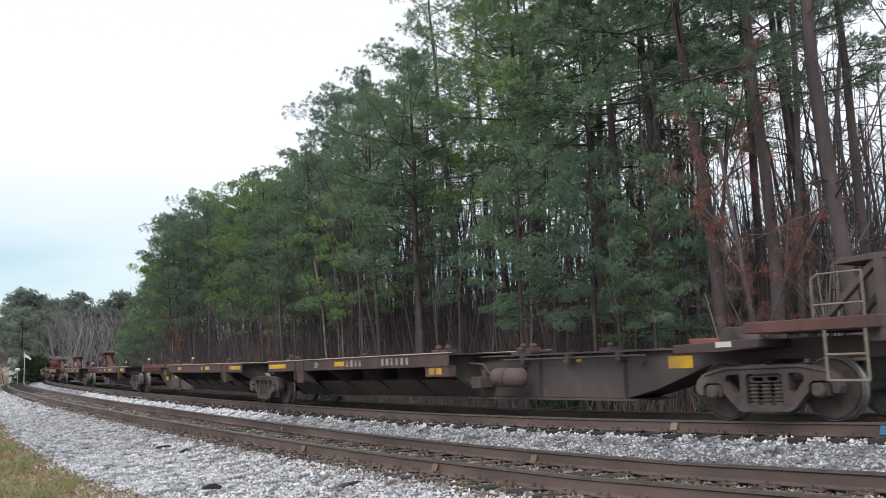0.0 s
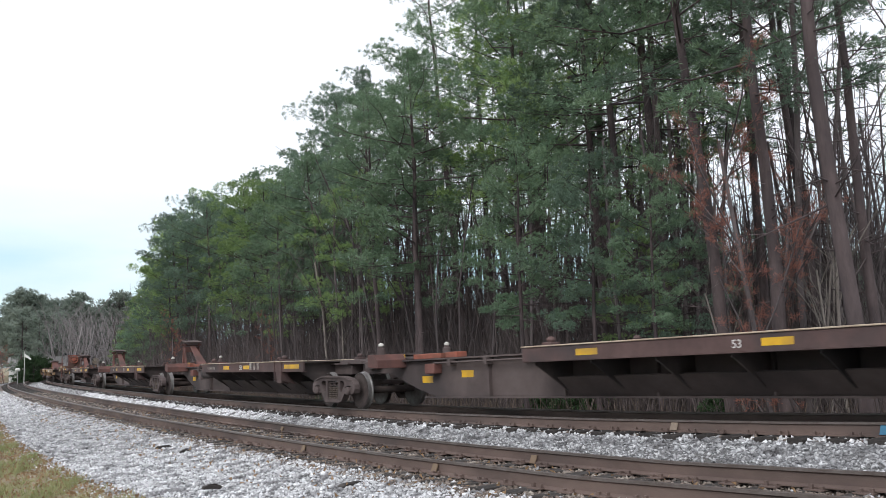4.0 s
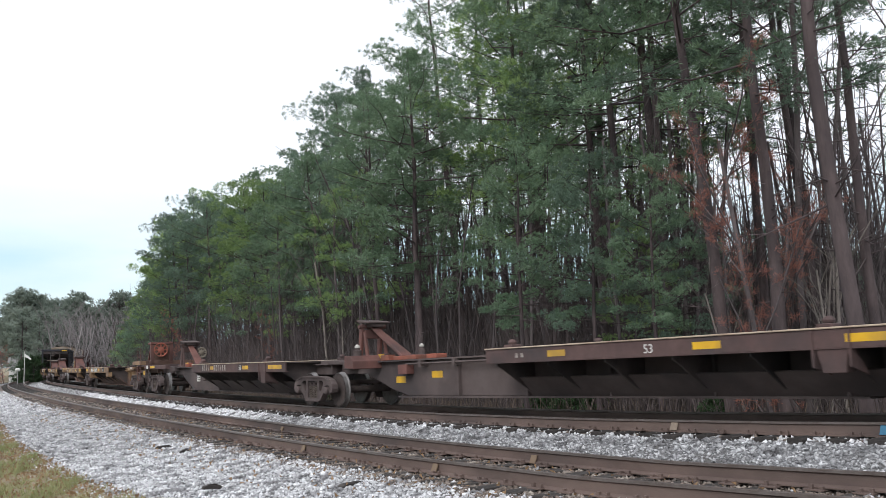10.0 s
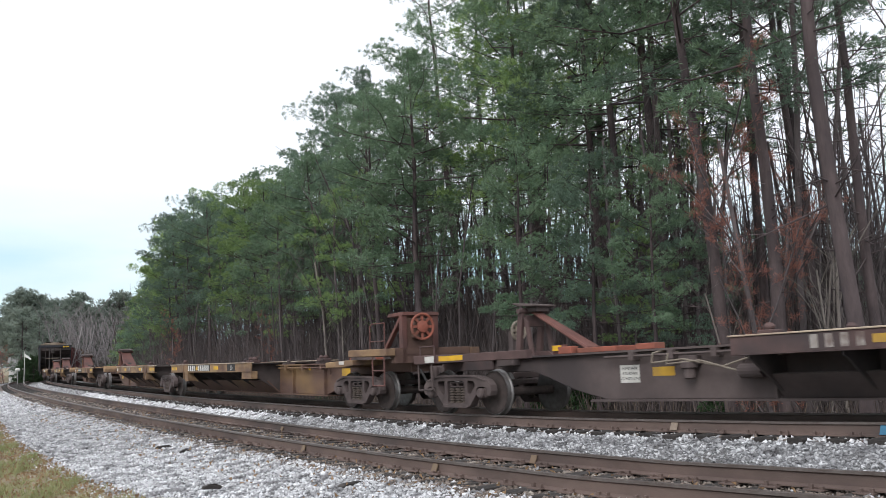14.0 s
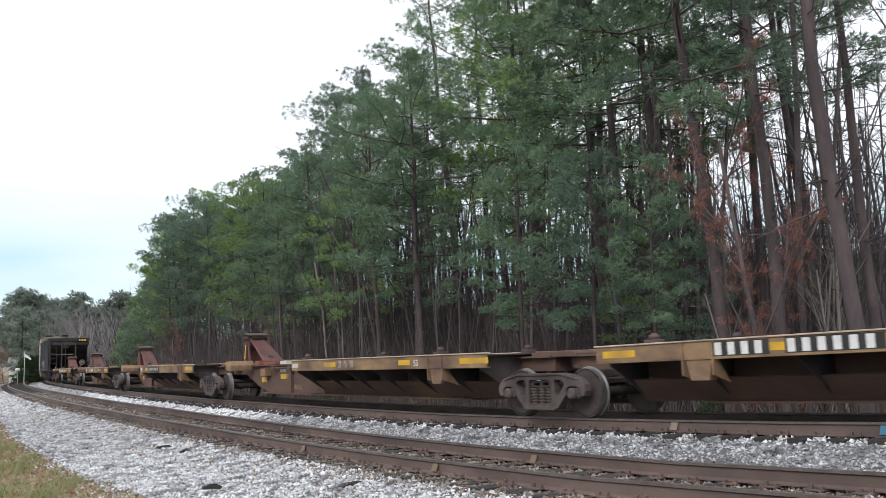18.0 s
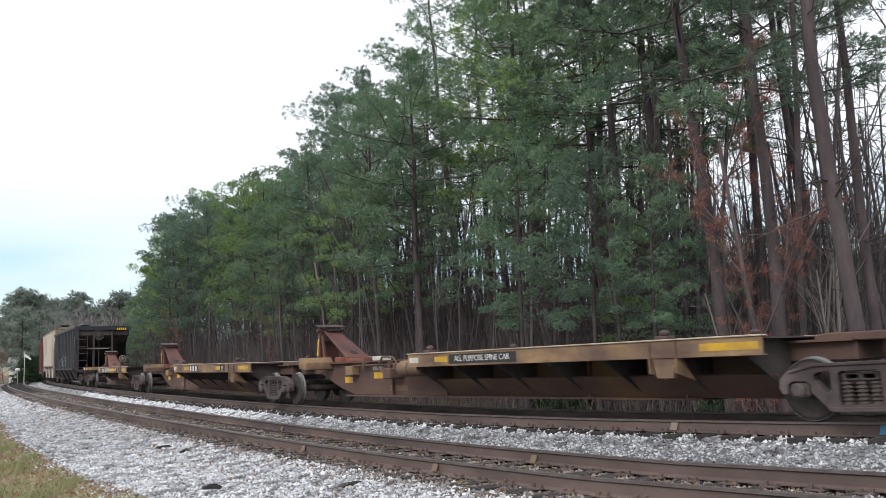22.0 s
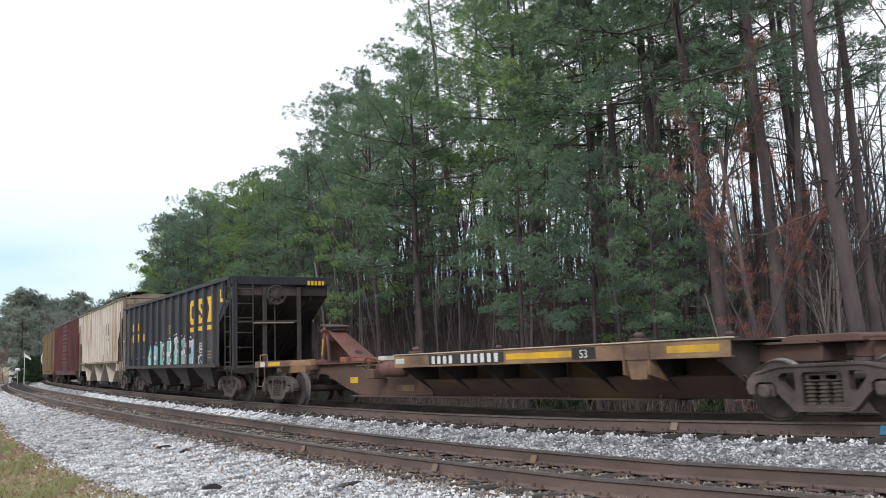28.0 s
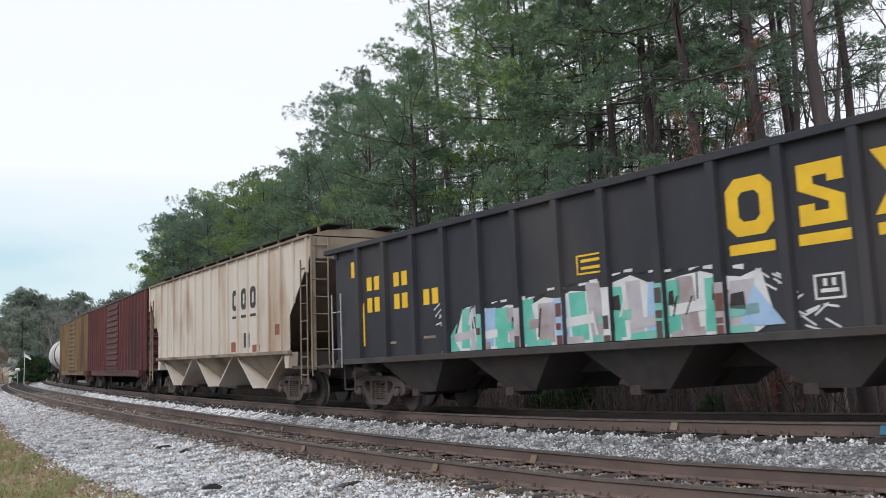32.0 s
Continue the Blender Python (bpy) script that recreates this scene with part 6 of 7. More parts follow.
def needle_pads(name, pads, tuft, blade, mat, seed):
    """Pads of needle tufts: each tuft a burst of blades, the tufts set over the upper skin of a flattened cloud."""
    rng = np.random.default_rng(seed)
    k, nb = tuft
    C = np.repeat(np.array([tuple(p[0]) for p in pads]), k, 0)
    S = np.repeat(np.array([p[1] for p in pads]), k)[:, None]
    u = rng.normal(0, 1, (len(C), 3))
    u[:, 2] = u[:, 2] * 0.7 + 0.35
    u /= np.linalg.norm(u, axis=1)[:, None] + 1e-9
    T = C + u * S * np.array((1.0, 1.0, 0.55)) * rng.uniform(0.62, 1.0, (len(C), 1))
    axis = u * 0.7 + np.array((0, 0, 0.55))
    T, axis = np.repeat(T, nb, 0), np.repeat(axis, nb, 0)
    n = len(T)
    d = axis + rng.normal(0, 0.72, (n, 3))
    d /= np.linalg.norm(d, axis=1)[:, None] + 1e-9
    w = np.cross(d, np.repeat(u, nb, 0) + rng.normal(0, 0.4, (n, 3)))
    w /= np.linalg.norm(w, axis=1)[:, None] + 1e-9
    L = blade[0] * rng.uniform(0.6, 1.2, (n, 1))
    W = blade[1] * rng.uniform(0.7, 1.3, (n, 1)) * 0.5
    P = T + d * L * 0.12
    v = np.stack([P - w * W * 0.5, P + d * L * 0.55 + w * W, P + d * L], 1)
    # broad blades added in the heart of each pad to block light and darken its underside
    m = int(k * 2.6)
    c = np.repeat(np.array([tuple(p[0]) for p in pads]), m, 0)
    r = np.repeat(np.array([p[1] for p in pads]), m)[:, None]
    c = c + rng.normal(0, 0.36, (len(c), 3)) * r * np.array((1.0, 1.0, 0.45))
    d = rng.normal(0, 1, c.shape) * np.array((1.0, 1.0, 0.35))
    d /= np.linalg.norm(d, axis=1)[:, None] + 1e-9
    w = np.cross(d, rng.normal(0, 0.45, c.shape) + np.array((0, 0, 1.0)))
    w /= np.linalg.norm(w, axis=1)[:, None] + 1e-9
    L, W = blade[0] * 1.3, blade[1] * 1.5
    v = np.concatenate([v, np.stack([c - d * L * 0.5, c + w * W, c + d * L * 0.5], 1)])
    n = len(v)
    return raw_mesh(name, v.reshape(-1, 3), np.arange(n * 3), 3, mat)


def tree_thing(name, label, meshes, group, category="tree"):
    t = thing(name, label, category, group)
    for me in meshes:
        part(me.name.split(".")[0], me, None, t)
    return t


def bare_parts(seed, H, r, lean=0.08, twigs=5, bark=BARE_BARK, buds=None, first=0.25):
    """A leafless tree: forked limbs down to twigs; buds: a material for clouds of small red buds."""
    rng = random.Random(seed)
    stem, segs, tips = [], [], []

    def grow(p, d, ln, rad, depth):
        k = 3 if depth < 2 else 2
        q = p
        for i in range(k):
            d = (d + Vector((rng.uniform(-1, 1), rng.uniform(-1, 1), rng.uniform(-0.2, 0.6))) * 0.13).normalized()
            e = q + d * ln / k
            (segs if depth else stem).append((q, e, rad * (1 - 0.3 * i / k), rad * (1 - 0.3 * (i + 1) / k), 6 if depth == 0 else 4 if depth == 1 else 3))
            if depth < 3:
                for _ in range(2 if depth else 3):
                    if depth == 0 and i == 0 and first > 0.2:
                        continue
                    a = rng.uniform(0, 6.28)
                    s = Vector((math.cos(a), math.sin(a), rng.uniform(0.1, 0.9))).normalized()
                    grow(q.lerp(e, rng.random()), (d * (0.9 if depth == 0 else 0.5) + s).normalized(), ln * rng.uniform(0.22, 0.42), rad * 0.36, depth + 1)
            q = e
        tips.append(q)
        if depth == 3:
            tips.extend([p.lerp(q, 0.35), p.lerp(q, 0.7)])
    grow(Vector((0, 0, -0.4)), Vector((rng.uniform(-lean, lean), rng.uniform(-lean, lean), 1)).normalized(), H, r, 0)
    out = [tree_mesh("trunk", stem, bark), tree_mesh("branchwork", segs, bark)]
    if buds:
        ups = [Vector((0, 0, 1))] * len(tips)
        out.append(tufts("crown", tips, ups, 12, 0.15, 0.011, buds, seed, spread=1.8))
    return out


GROUP = "trees of the wood beyond the tracks"
PINES = {
    "tall": [tree_thing("pine_tree", "tall loblolly pine with bare trunk and green crown", pine_parts(11 + i, 21.0, 0.43, 4.2, 32, m, r=0.18), GROUP) for i, m in enumerate((NEEDLE, NEEDLE_DARK, NEEDLE))],
    "full": [tree_thing("pine_tree", "green pine with boughs low down its trunk", pine_parts(31 + i, 17.0, 0.38, 4.1, 38, m, r=0.16), GROUP) for i, m in enumerate((NEEDLE_LIGHT, NEEDLE, NEEDLE_LIGHT, NEEDLE_DARK))],
    "thin": [tree_thing("pine_tree", "slender pine with a small high crown", pine_parts(51 + i, 20.0, 0.56, 2.8, 20, m, r=0.13, stubs=26), GROUP) for i, m in enumerate((NEEDLE_DARK, NEEDLE))],
    "back": [tree_thing("pine_tree", "pine in the depth of the wood", pine_parts(61 + i, 20.0, 0.50, 3.4, 28, m, r=0.16, stubs=10, tuft=(7, 9), blade=(0.36, 0.075), pad=0.7), GROUP) for i, m in enumerate((NEEDLE_DARK, NEEDLE))],
    "small": [tree_thing("young_pine", "young green pine under the tall trees", pine_parts(71 + i, 6.0, 0.10, 2.0, 40, m, r=0.07, stubs=2, tuft=(8, 14), blade=(0.22, 0.034), pad=0.4, step=0.5), GROUP) for i, m in enumerate((NEEDLE, NEEDLE_LIGHT))],
    "far": [tree_thing("pine_tree", "distant grey-green pine, its needles paled for haze", pine_parts(91 + i, 12.0, 0.22, 3.4, 34, NEEDLE_HAZE, r=0.2, stubs=0, tuft=(8, 8), blade=(0.5, 0.14), pad=0.95, step=1.1), "distant trees") for i in range(3)],
}
BARES = [tree_thing("bare_tree", "leafless grey-brown young hardwood tree", bare_parts(111 + i, h, r, 0.05), GROUP) for i, (h, r) in enumerate(((9.0, 0.06), (7.0, 0.04), (11.0, 0.075), (5.0, 0.028)))]
PALES = [tree_thing("bare_sapling", "slim pale-barked leafless sapling", bare_parts(131 + i, h, r, 0.06, bark=PALE_BARK), GROUP) for i, (h, r) in enumerate(((7.0, 0.06), (5.0, 0.03)))]
used = set()


def plant(ob, x, y, scale=1.0, turn=0.0, lean=0.0):
    """Sets a tree on the ground; lean: degrees out of plumb, along the wood's edge."""
    z = float(ground_height(np.array([x]), np.array([y]))[0][0])
    m = pose(x, y, z, 0, -lean, 0) @ pose(0, 0, 0, 0, 0, turn)
    if ob.name in used:
        o = copy_thing(ob, m)
    else:
        used.add(ob.name)
        o = ob
        o.matrix_basis = m
    o.scale = (scale, scale, scale * 1.0)
    return o


rnd = random.Random(5)


def joined(name, items, label, category):
    """Many trees past counting, as one mesh."""
    vs, fs, mis, mats, base = [], [], [], [], 0
    for src, m in items:
        for o in src.children:
            me = o.data
            n = len(me.vertices)
            co = np.empty(n * 3, np.float32)
            me.vertices.foreach_get("co", co)
            co = co.reshape(-1, 3) @ np.array(m.to_3x3()).T + np.array(m.translation)
            me.calc_loop_triangles()
            tr = np.empty(len(me.loop_triangles) * 3, np.int32)
            me.loop_triangles.foreach_get("vertices", tr)
            k = me.materials[0]
            if k not in mats:
                mats.append(k)
            vs.append(co)
            fs.append(tr + base)
            mis.append(np.full(len(tr) // 3, mats.index(k)))
            base += n
    ob = part(name, raw_mesh(name, np.concatenate(vs), np.concatenate(fs), 3, mats, np.concatenate(mis)), None)
    return tagged(ob, label, category, kind="stuff")


def spot(x, y, scale, turn):
    z = float(ground_height(np.array([x]), np.array([y]))[0][0])
    return pose(x, y, z, 0, 0, turn) @ Matrix.Diagonal((scale, scale, scale, 1))


def top_at(x, y):
    """Height of the wood's roof over a place: it rises from the bend towards the tall stand."""
    roof = np.interp((x - 1.2) / y, [-0.365, -0.348, -0.339, -0.330, -0.311, -0.302, -0.287, -0.262, -0.246, -0.205, -0.173, -0.148, -0.133, -0.121, -0.079, -0.043, -0.007, 0.085, 0.5],
                     [0.04, 0.061, 0.086, 0.101, 0.142, 0.167, 0.198, 0.213, 0.203, 0.221, 0.238, 0.254, 0.287, 0.342, 0.372, 0.415, 0.485, 0.615, 0.95])
    return min(2.4 + y * float(roof), 23.0)


def stand(kind, s, l, h=None):
    ob = rnd.choice(PINES[kind])
    p = line(s, l)
    full = {"tall": 21.0, "full": 17.0, "thin": 20.0, "small": 6.0, "back": 20.0}[kind]
    hh = (h or top_at(p.x, p.y)) * rnd.uniform(0.83, 0.99)
    plant(ob, p.x, p.y, hh / full, rnd.uniform(0, 360), rnd.gauss(1.2, 1.6))


for row, l0 in enumerate((-8.6, -12.6, -17.0, -23.0)):
    s = -14.0 + row * 1.2
    while s < 112:
        gap = (4.1, 5.0, 7.2, 10.0)[row]
        q = rnd.random()
        here = line(s, l0)
        if here.x / here.y > 0.27 and row == 0:
            s += gap
            continue
        if here.x / here.y > 0.30:
            kind = "tall" if row < 2 and q < 0.45 else "thin"
            gap *= 1.3
        elif s < 26:
            kind = "full" if q < 0.5 else "tall" if q < 0.93 else "thin"
        else:
            kind = "full" if q < 0.75 else "tall"
            gap *= 0.82
        if row > 1 and here.x / here.y <= 0.30:
            kind = "thin" if q < 0.4 else "back"
        stand(kind, s + rnd.uniform(-1, 1), l0 + rnd.uniform(-1.3, 1.3))
        s += gap * rnd.uniform(0.7, 1.3)
# trunks that stand foremost at the wood's edge
for b, d, ob, sc, lean in ((0.461, 17.0, PINES["thin"][0], 1.16, 3.0), (0.474, 21.0, PINES["thin"][0], 0.98, 1.5), (0.3115, 21.5, PINES["tall"][0], 0.88, 4.6), (0.3685, 19.8, PINES["tall"][1], 0.86, 1.6), (0.417, 26.0, PINES["thin"][1], 1.05, 2.0), (0.408, 30.0, PINES["thin"][0], 1.1, 3.0), (0.245, 27.0, PINES["thin"][1], 1.0, 2.0), (0.20, 29.0, PINES["tall"][0], 0.95, 1.0)):
    plant(ob, b * d, d, sc, rnd.uniform(0, 360), lean)
# understorey
for k in range(250):
    s, l = rnd.uniform(-13, 95), -6.2 - abs(rnd.gauss(0, 9))
    p = line(s, l)
    plant(rnd.choice(BARES), p.x, p.y, rnd.uniform(0.6, 1.15), rnd.uniform(0, 360))
for k in range(60):
    p = line(rnd.uniform(12, 75), -6.0 - abs(rnd.gauss(0, 1.6)))
    plant(rnd.choice(BARES[1:2] + BARES[3:]), p.x, p.y, rnd.uniform(0.6, 1.05), rnd.uniform(0, 360))
for k in range(70):
    b, d = rnd.uniform(0.2, 0.52), rnd.uniform(25, 42)
    plant(rnd.choice(BARES), b * d, d, rnd.uniform(0.6, 1.0), rnd.uniform(0, 360))
for k in range(13):
    s, l = rnd.uniform(2, 60), -6.4 - abs(rnd.gauss(0, 4))
    p = line(s, l)
    plant(rnd.choice(PALES), p.x, p.y, rnd.uniform(0.6, 1.1), rnd.uniform(0, 360))
for s, l, h in ((70, -7.5, 5), (78, -7, 6.5), (84, -7, 6.0), (88, -7.5, 5.5), (92, -7.2, 5.0)):
    stand("small", s, l, h)

# thicket in the depth of the wood
deep = []
low_pine = tree_thing("young_pine", "young pine in the depth of the wood", pine_parts(66, 8.0, 0.10, 2.4, 34, NEEDLE_DARK, r=0.09, stubs=2, tuft=(6, 7), blade=(0.36, 0.09), pad=0.5), GROUP)
for k in range(460):
    b, d = rnd.uniform(-0.12, 0.56) if k % 2 else rnd.uniform(0.22, 0.56), rnd.uniform(44, 80)
    src = low_pine if rnd.random() < (0.0 if b < 0.22 else 0.25) else rnd.choice(BARES[:3])
    deep.append((src, spot(b * d, d, rnd.uniform(0.65, 1.05) * (d / 62 if src is low_pine else 0.9), rnd.uniform(0, 360))))
joined("thicket", deep, "dark thicket of small trees deep in the wood", "thicket")
plant(low_pine, 16.0, 45.0, 1.0, 0)
# slender trunks standing close behind one another
poles = Geo()
for k in range(640):
    b = rnd.uniform(-0.22, 0.30) if k % 4 else rnd.uniform(0.22, 0.5)
    d = rnd.uniform(29, 75)
    x, y = b * d, d
    if ground_height(np.array([x]), np.array([y]))[1][0] > -10:
        continue
    h, r = rnd.uniform(8, 16), rnd.uniform(0.03, 0.09)
    lx, ly = rnd.gauss(0, 0.5), rnd.gauss(0, 0.5)
    mid = (x + lx * 0.4, y + ly * 0.4, h * 0.5 - 1.2)
    poles.tube((x, y, -1.6), mid, r, r * 0.75, 5, False)
    poles.tube(mid, (x + lx * 1.6, y + ly * 1.6, h - 1.2), r * 0.75, r * 0.2, 5, False)
    for j in range(9):
        a, zz = rnd.uniform(0, 6.28), rnd.uniform(0.3, 0.9) * h - 1.2
        ln = rnd.uniform(0.4, 1.6)
        poles.tube((x + lx * zz / h, y + ly * zz / h, zz), (x + lx * zz / h + math.cos(a) * ln, y + ly * zz / h + math.sin(a) * ln, zz + rnd.uniform(-0.1, 0.8)), 0.02, 0.006, 3, False)
tagged(part("slender_trunks", poles, BARK, fix=False), "crowd of slender dark trunks deep in the wood", "tree trunks", kind="stuff")

# low boughs at the edge
for b, d, sc, i in ((0.085, 25.5, 0.46, 1), (0.165, 24.0, 0.44, 3), (0.232, 23.0, 0.42, 1), (0.118, 27.0, 0.50, 1), (0.262, 24.0, 0.34, 3), (0.215, 27.0, 0.36, 2), (-0.10, 42.0, 0.62, 0), (-0.2, 58.0, 0.6, 1), (-0.155, 50.0, 0.62, 2), (-0.03, 36.0, 0.66, 1)):
    plant(PINES["full"][i], b * d, d, sc, rnd.uniform(0, 360))

# red-budded maple and its pale neighbour by the line
maple = tree_thing("red_maple", "bare maple covered in red spring buds", bare_parts(161, 8.2, 0.07, 0.1, buds=RED_BUDS, first=0.1), GROUP)
plant(maple, 6.9, 19.3, 0.86, 40)
plant(maple, 7.1, 20.4, 0.70, 200)
for x, y, sc, tn in ((-18.2, 62.0, 0.6, 0), (-9.0, 48.0, 0.5, 0)):
    plant(maple, x, y, sc, tn)
for x, y, sc, tn in ((9.25, 21.2, 0.85, 20), (8.3, 20.2, 0.6, 200)):
    plant(PALES[0], x, y, sc, tn)


spreading = tree_thing("bare_sapling", "spreading pale-twigged leafless tree by the line", bare_parts(181, 5.0, 0.036, 0.35, bark=PALE_BARK, first=0.1), GROUP)
for x, y, sc, tn in ((8.0, 20.6, 0.9, 0), (8.9, 21.6, 1.0, 130), (7.2, 21.2, 0.8, 250)):
    plant(spreading, x, y, sc, tn)


def shrub(seed, w, h, mat, label, name="evergreen_shrub"):
    rng = random.Random(seed)
    pts, dirs, segs = [], [], []
    for k in range(140):
        a, rr = rng.uniform(0, 6.28), abs(rng.gauss(0, 0.5))
        z = h * (0.15 + 0.85 * rng.random() ** 0.7) * (1 - 0.5 * rr ** 2)
        p = Vector((math.cos(a) * rr * w, math.sin(a) * rr * w, max(z, 0.1)))
        pts.append(p)
        dirs.append((p + Vector((0, 0, 0.3))).normalized())
        if k % 5 == 0:
            segs.append((Vector((0, 0, -0.2)), p, 0.02, 0.006, 4))
    return tree_thing(name, label, [tree_mesh("trunk", segs, BARE_BARK), tufts("crown", pts, dirs, 14, 0.16, 0.075, mat, seed)], "shrubs at the wood's edge", "shrub")


laurel = shrub(201, 0.8, 1.5, SHRUB_LEAF, "dark evergreen laurel shrub at the wood's edge")
for s, l, sc in ((3.6, -6.2, 1.15), (4.6, -6.6, 1.0), (5.6, -6.4, 0.8), (-1.2, -6.3, 0.7), (22, -6.5, 0.8), (60, -6.2, 1.2), (72, -6.3, 1.6)):
    p = line(s, l)
    plant(laurel, p.x, p.y, sc, rnd.uniform(0, 360))

# brush: thin upright stems and twigs, too many to count
rng_b = np.random.default_rng(21)
NB = 60000
sb = rng_b.uniform(-14, 100, NB)
lb = -5.2 - np.abs(rng_b.normal(0, 20, NB))
base_p = lines(sb, lb, np.full(NB, -1.25))
hh = rng_b.uniform(0.5, 3.4, NB) * np.interp(sb, [5, 20], [1.0, 1.35]) * np.interp(-lb, [5, 9, 25, 60], [0.7, 1.2, 1.7, 2.2])
top = base_p + np.stack([rng_b.normal(0, 0.38, NB) * hh, rng_b.normal(0, 0.38, NB) * hh, hh], 1)
wd = np.stack([rng_b.uniform(-1, 1, NB), rng_b.uniform(-0.4, 0.4, NB), np.zeros(NB)], 1)
wd = wd / (np.linalg.norm(wd, axis=1)[:, None] + 1e-9) * rng_b.uniform(0.006, 0.016, NB)[:, None]
v = np.stack([base_p - wd, base_p + wd, top + wd * 0.4, top - wd * 0.4], 1).reshape(-1, 3)
brush = part("brush", raw_mesh("brush", v, np.arange(NB * 4), 4, BRUSH_STEM), None)
tagged(brush, "thicket of thin brown leafless brush under the trees", "brush", kind="stuff")

# distant woods behind the bend, their haze painted as pale grey tones
away = []
far_bare = tree_thing("bare_tree", "grey leafless tree beyond the bend, its bark paled for haze", bare_parts(171, 10.0, 0.085, 0.05, bark=HAZE_BARK), "distant trees")
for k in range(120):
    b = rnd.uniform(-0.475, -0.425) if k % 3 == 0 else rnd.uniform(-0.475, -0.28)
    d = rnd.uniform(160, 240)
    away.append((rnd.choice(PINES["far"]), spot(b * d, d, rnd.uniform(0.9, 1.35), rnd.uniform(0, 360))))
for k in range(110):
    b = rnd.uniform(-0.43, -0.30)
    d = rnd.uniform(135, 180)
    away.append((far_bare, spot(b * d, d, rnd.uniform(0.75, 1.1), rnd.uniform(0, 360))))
joined("distant_woods", away, "grey-green woods beyond the bend, haze put into their colour", "woods")
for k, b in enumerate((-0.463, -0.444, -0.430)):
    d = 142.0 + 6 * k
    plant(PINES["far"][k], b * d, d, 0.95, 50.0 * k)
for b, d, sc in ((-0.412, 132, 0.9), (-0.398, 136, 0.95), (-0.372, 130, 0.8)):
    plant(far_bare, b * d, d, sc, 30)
for b, d, sc in ((-0.488, 125, 0.62), (-0.481, 130, 0.6), (-0.495, 120, 0.55)):
    plant(maple, b * d, d, sc, rnd.uniform(0, 360))

# pines that found no place yet stand in the second rank
for k, ob in enumerate(o for kind in ("tall", "full", "thin", "back", "small") for o in PINES[kind]):
    if ob.name not in used:
        here = line(16.0 + 9.0 * k, -15.0)
        plant(ob, here.x, here.y, top_at(here.x, here.y) * 0.8 / max(c.dimensions.z for c in ob.children), 40.0 * k)
for k, ob in enumerate(BARES + PALES):
    if ob.name not in used:
        here = line(10.0 + 6.0 * k, -8.0)
        plant(ob, here.x, here.y, 0.8, 70.0 * k)

# ---------------------------------------------------------------- far end: flagpole, lamp, bushes, house
def far_z(x, y):
    return float(ground_height(np.array([x]), np.array([y]))[0][0])


d = 112.0
cedar = tree_thing("cedar_bush", "rounded dark green cedar bush by the bend", pine_parts(301, 4.2, 0.02, 2.4, 64, SHRUB_LEAF, r=0.1, stubs=0, tuft=(8, 10), blade=(0.24, 0.06), pad=0.5, step=0.45), "bushes by the bend", "bush")
for b, dd, sc in ((-0.449, d + 8, 0.9), (-0.441, d + 12, 0.85), (-0.457, d + 10, 0.8), (-0.432, d + 15, 0.7)):
    plant(cedar, b * dd, dd, sc, rnd.uniform(0, 360))
fx, fy = -0.4595 * 112, 112.0
pole = thing("flagpole", "white flagpole with a small pale flag", "flagpole")
part("pole", Geo().tube((0, 0, 0), (0, 0, 4.6), 0.05, 0.03, 10), HOUSE_WHITE, pole)
part("flag", Geo().prism([(0.05, 4.4), (0.5, 4.1), (0.85, 3.75), (0.7, 3.68), (0.35, 3.9), (0.05, 4.0)], -0.02, 0.02), HOUSE_WHITE, pole, "small pale flag")
part("ball", Geo().lathe([(4.58, 0.02), (4.62, 0.08), (4.70, 0.08), (4.75, 0.02)], 10, (0, 0, 0), "z"), GREY_STEEL, pole)
pole.matrix_basis = pose(fx, fy, far_z(fx, fy))
lx, ly = -0.4665 * 110, 110.0
lamp = thing("street_lamp", "post lamp with a white globe", "street lamp")
part("post", Geo().tube((0, 0, 0), (0, 0, 2.3), 0.06, 0.05, 8), GREY_STEEL, lamp)
part("globe", Geo().lathe([(2.3, 0.08), (2.38, 0.24), (2.5, 0.29), (2.64, 0.22), (2.72, 0.05)], 14, (0, 0, 0), "z"), HOUSE_WHITE, lamp, "white globe", smooth=True)
lamp.matrix_basis = pose(lx, ly, far_z(lx, ly))
hx, hy = -0.437 * 150, 150.0
house = thing("house", "low white house with a grey roof beyond the bend", "house")
part("wall", Geo().box(-5, 5, -3.5, 3.5, -0.2, 2.7), HOUSE_WHITE, house)
part("roof", Geo().prism([(-4, 2.7), (4, 2.7), (0, 4.4)], -5.4, 5.4, "x"), ROOF_GREY, house)
part("door", Geo().box(-0.5, 0.5, -3.54, -3.5, 0, 2.05), DARK_BROWN, house)
for x in (-3.2, 2.6):
    w = part("window", Geo().box(x - 0.6, x + 0.6, -3.54, -3.5, 0.9, 2.1), LABEL_BLACK, house)
    part("frame", Geo().box(x - 0.7, x + 0.7, -3.58, -3.54, 0.82, 0.9).box(x - 0.7, x + 0.7, -3.58, -3.54, 2.1, 2.18), HOUSE_WHITE, w)
house.matrix_basis = pose(hx, hy, far_z(hx, hy), 0, 0, 20)
sx_, sy_ = -0.4345 * 124, 124.0
board = thing("road_barrier", "orange-yellow board on posts by the road", "sign")
part("board", Geo().box(-0.8, 0.8, -0.04, 0.04, 0.9, 1.5), YELLOW_SIGN, board, bevel=0.01)
for x in (-0.6, 0.6):
    part("post", Geo().box(x - 0.05, x + 0.05, -0.05, 0.05, 0, 1.6), GREY_STEEL, board)
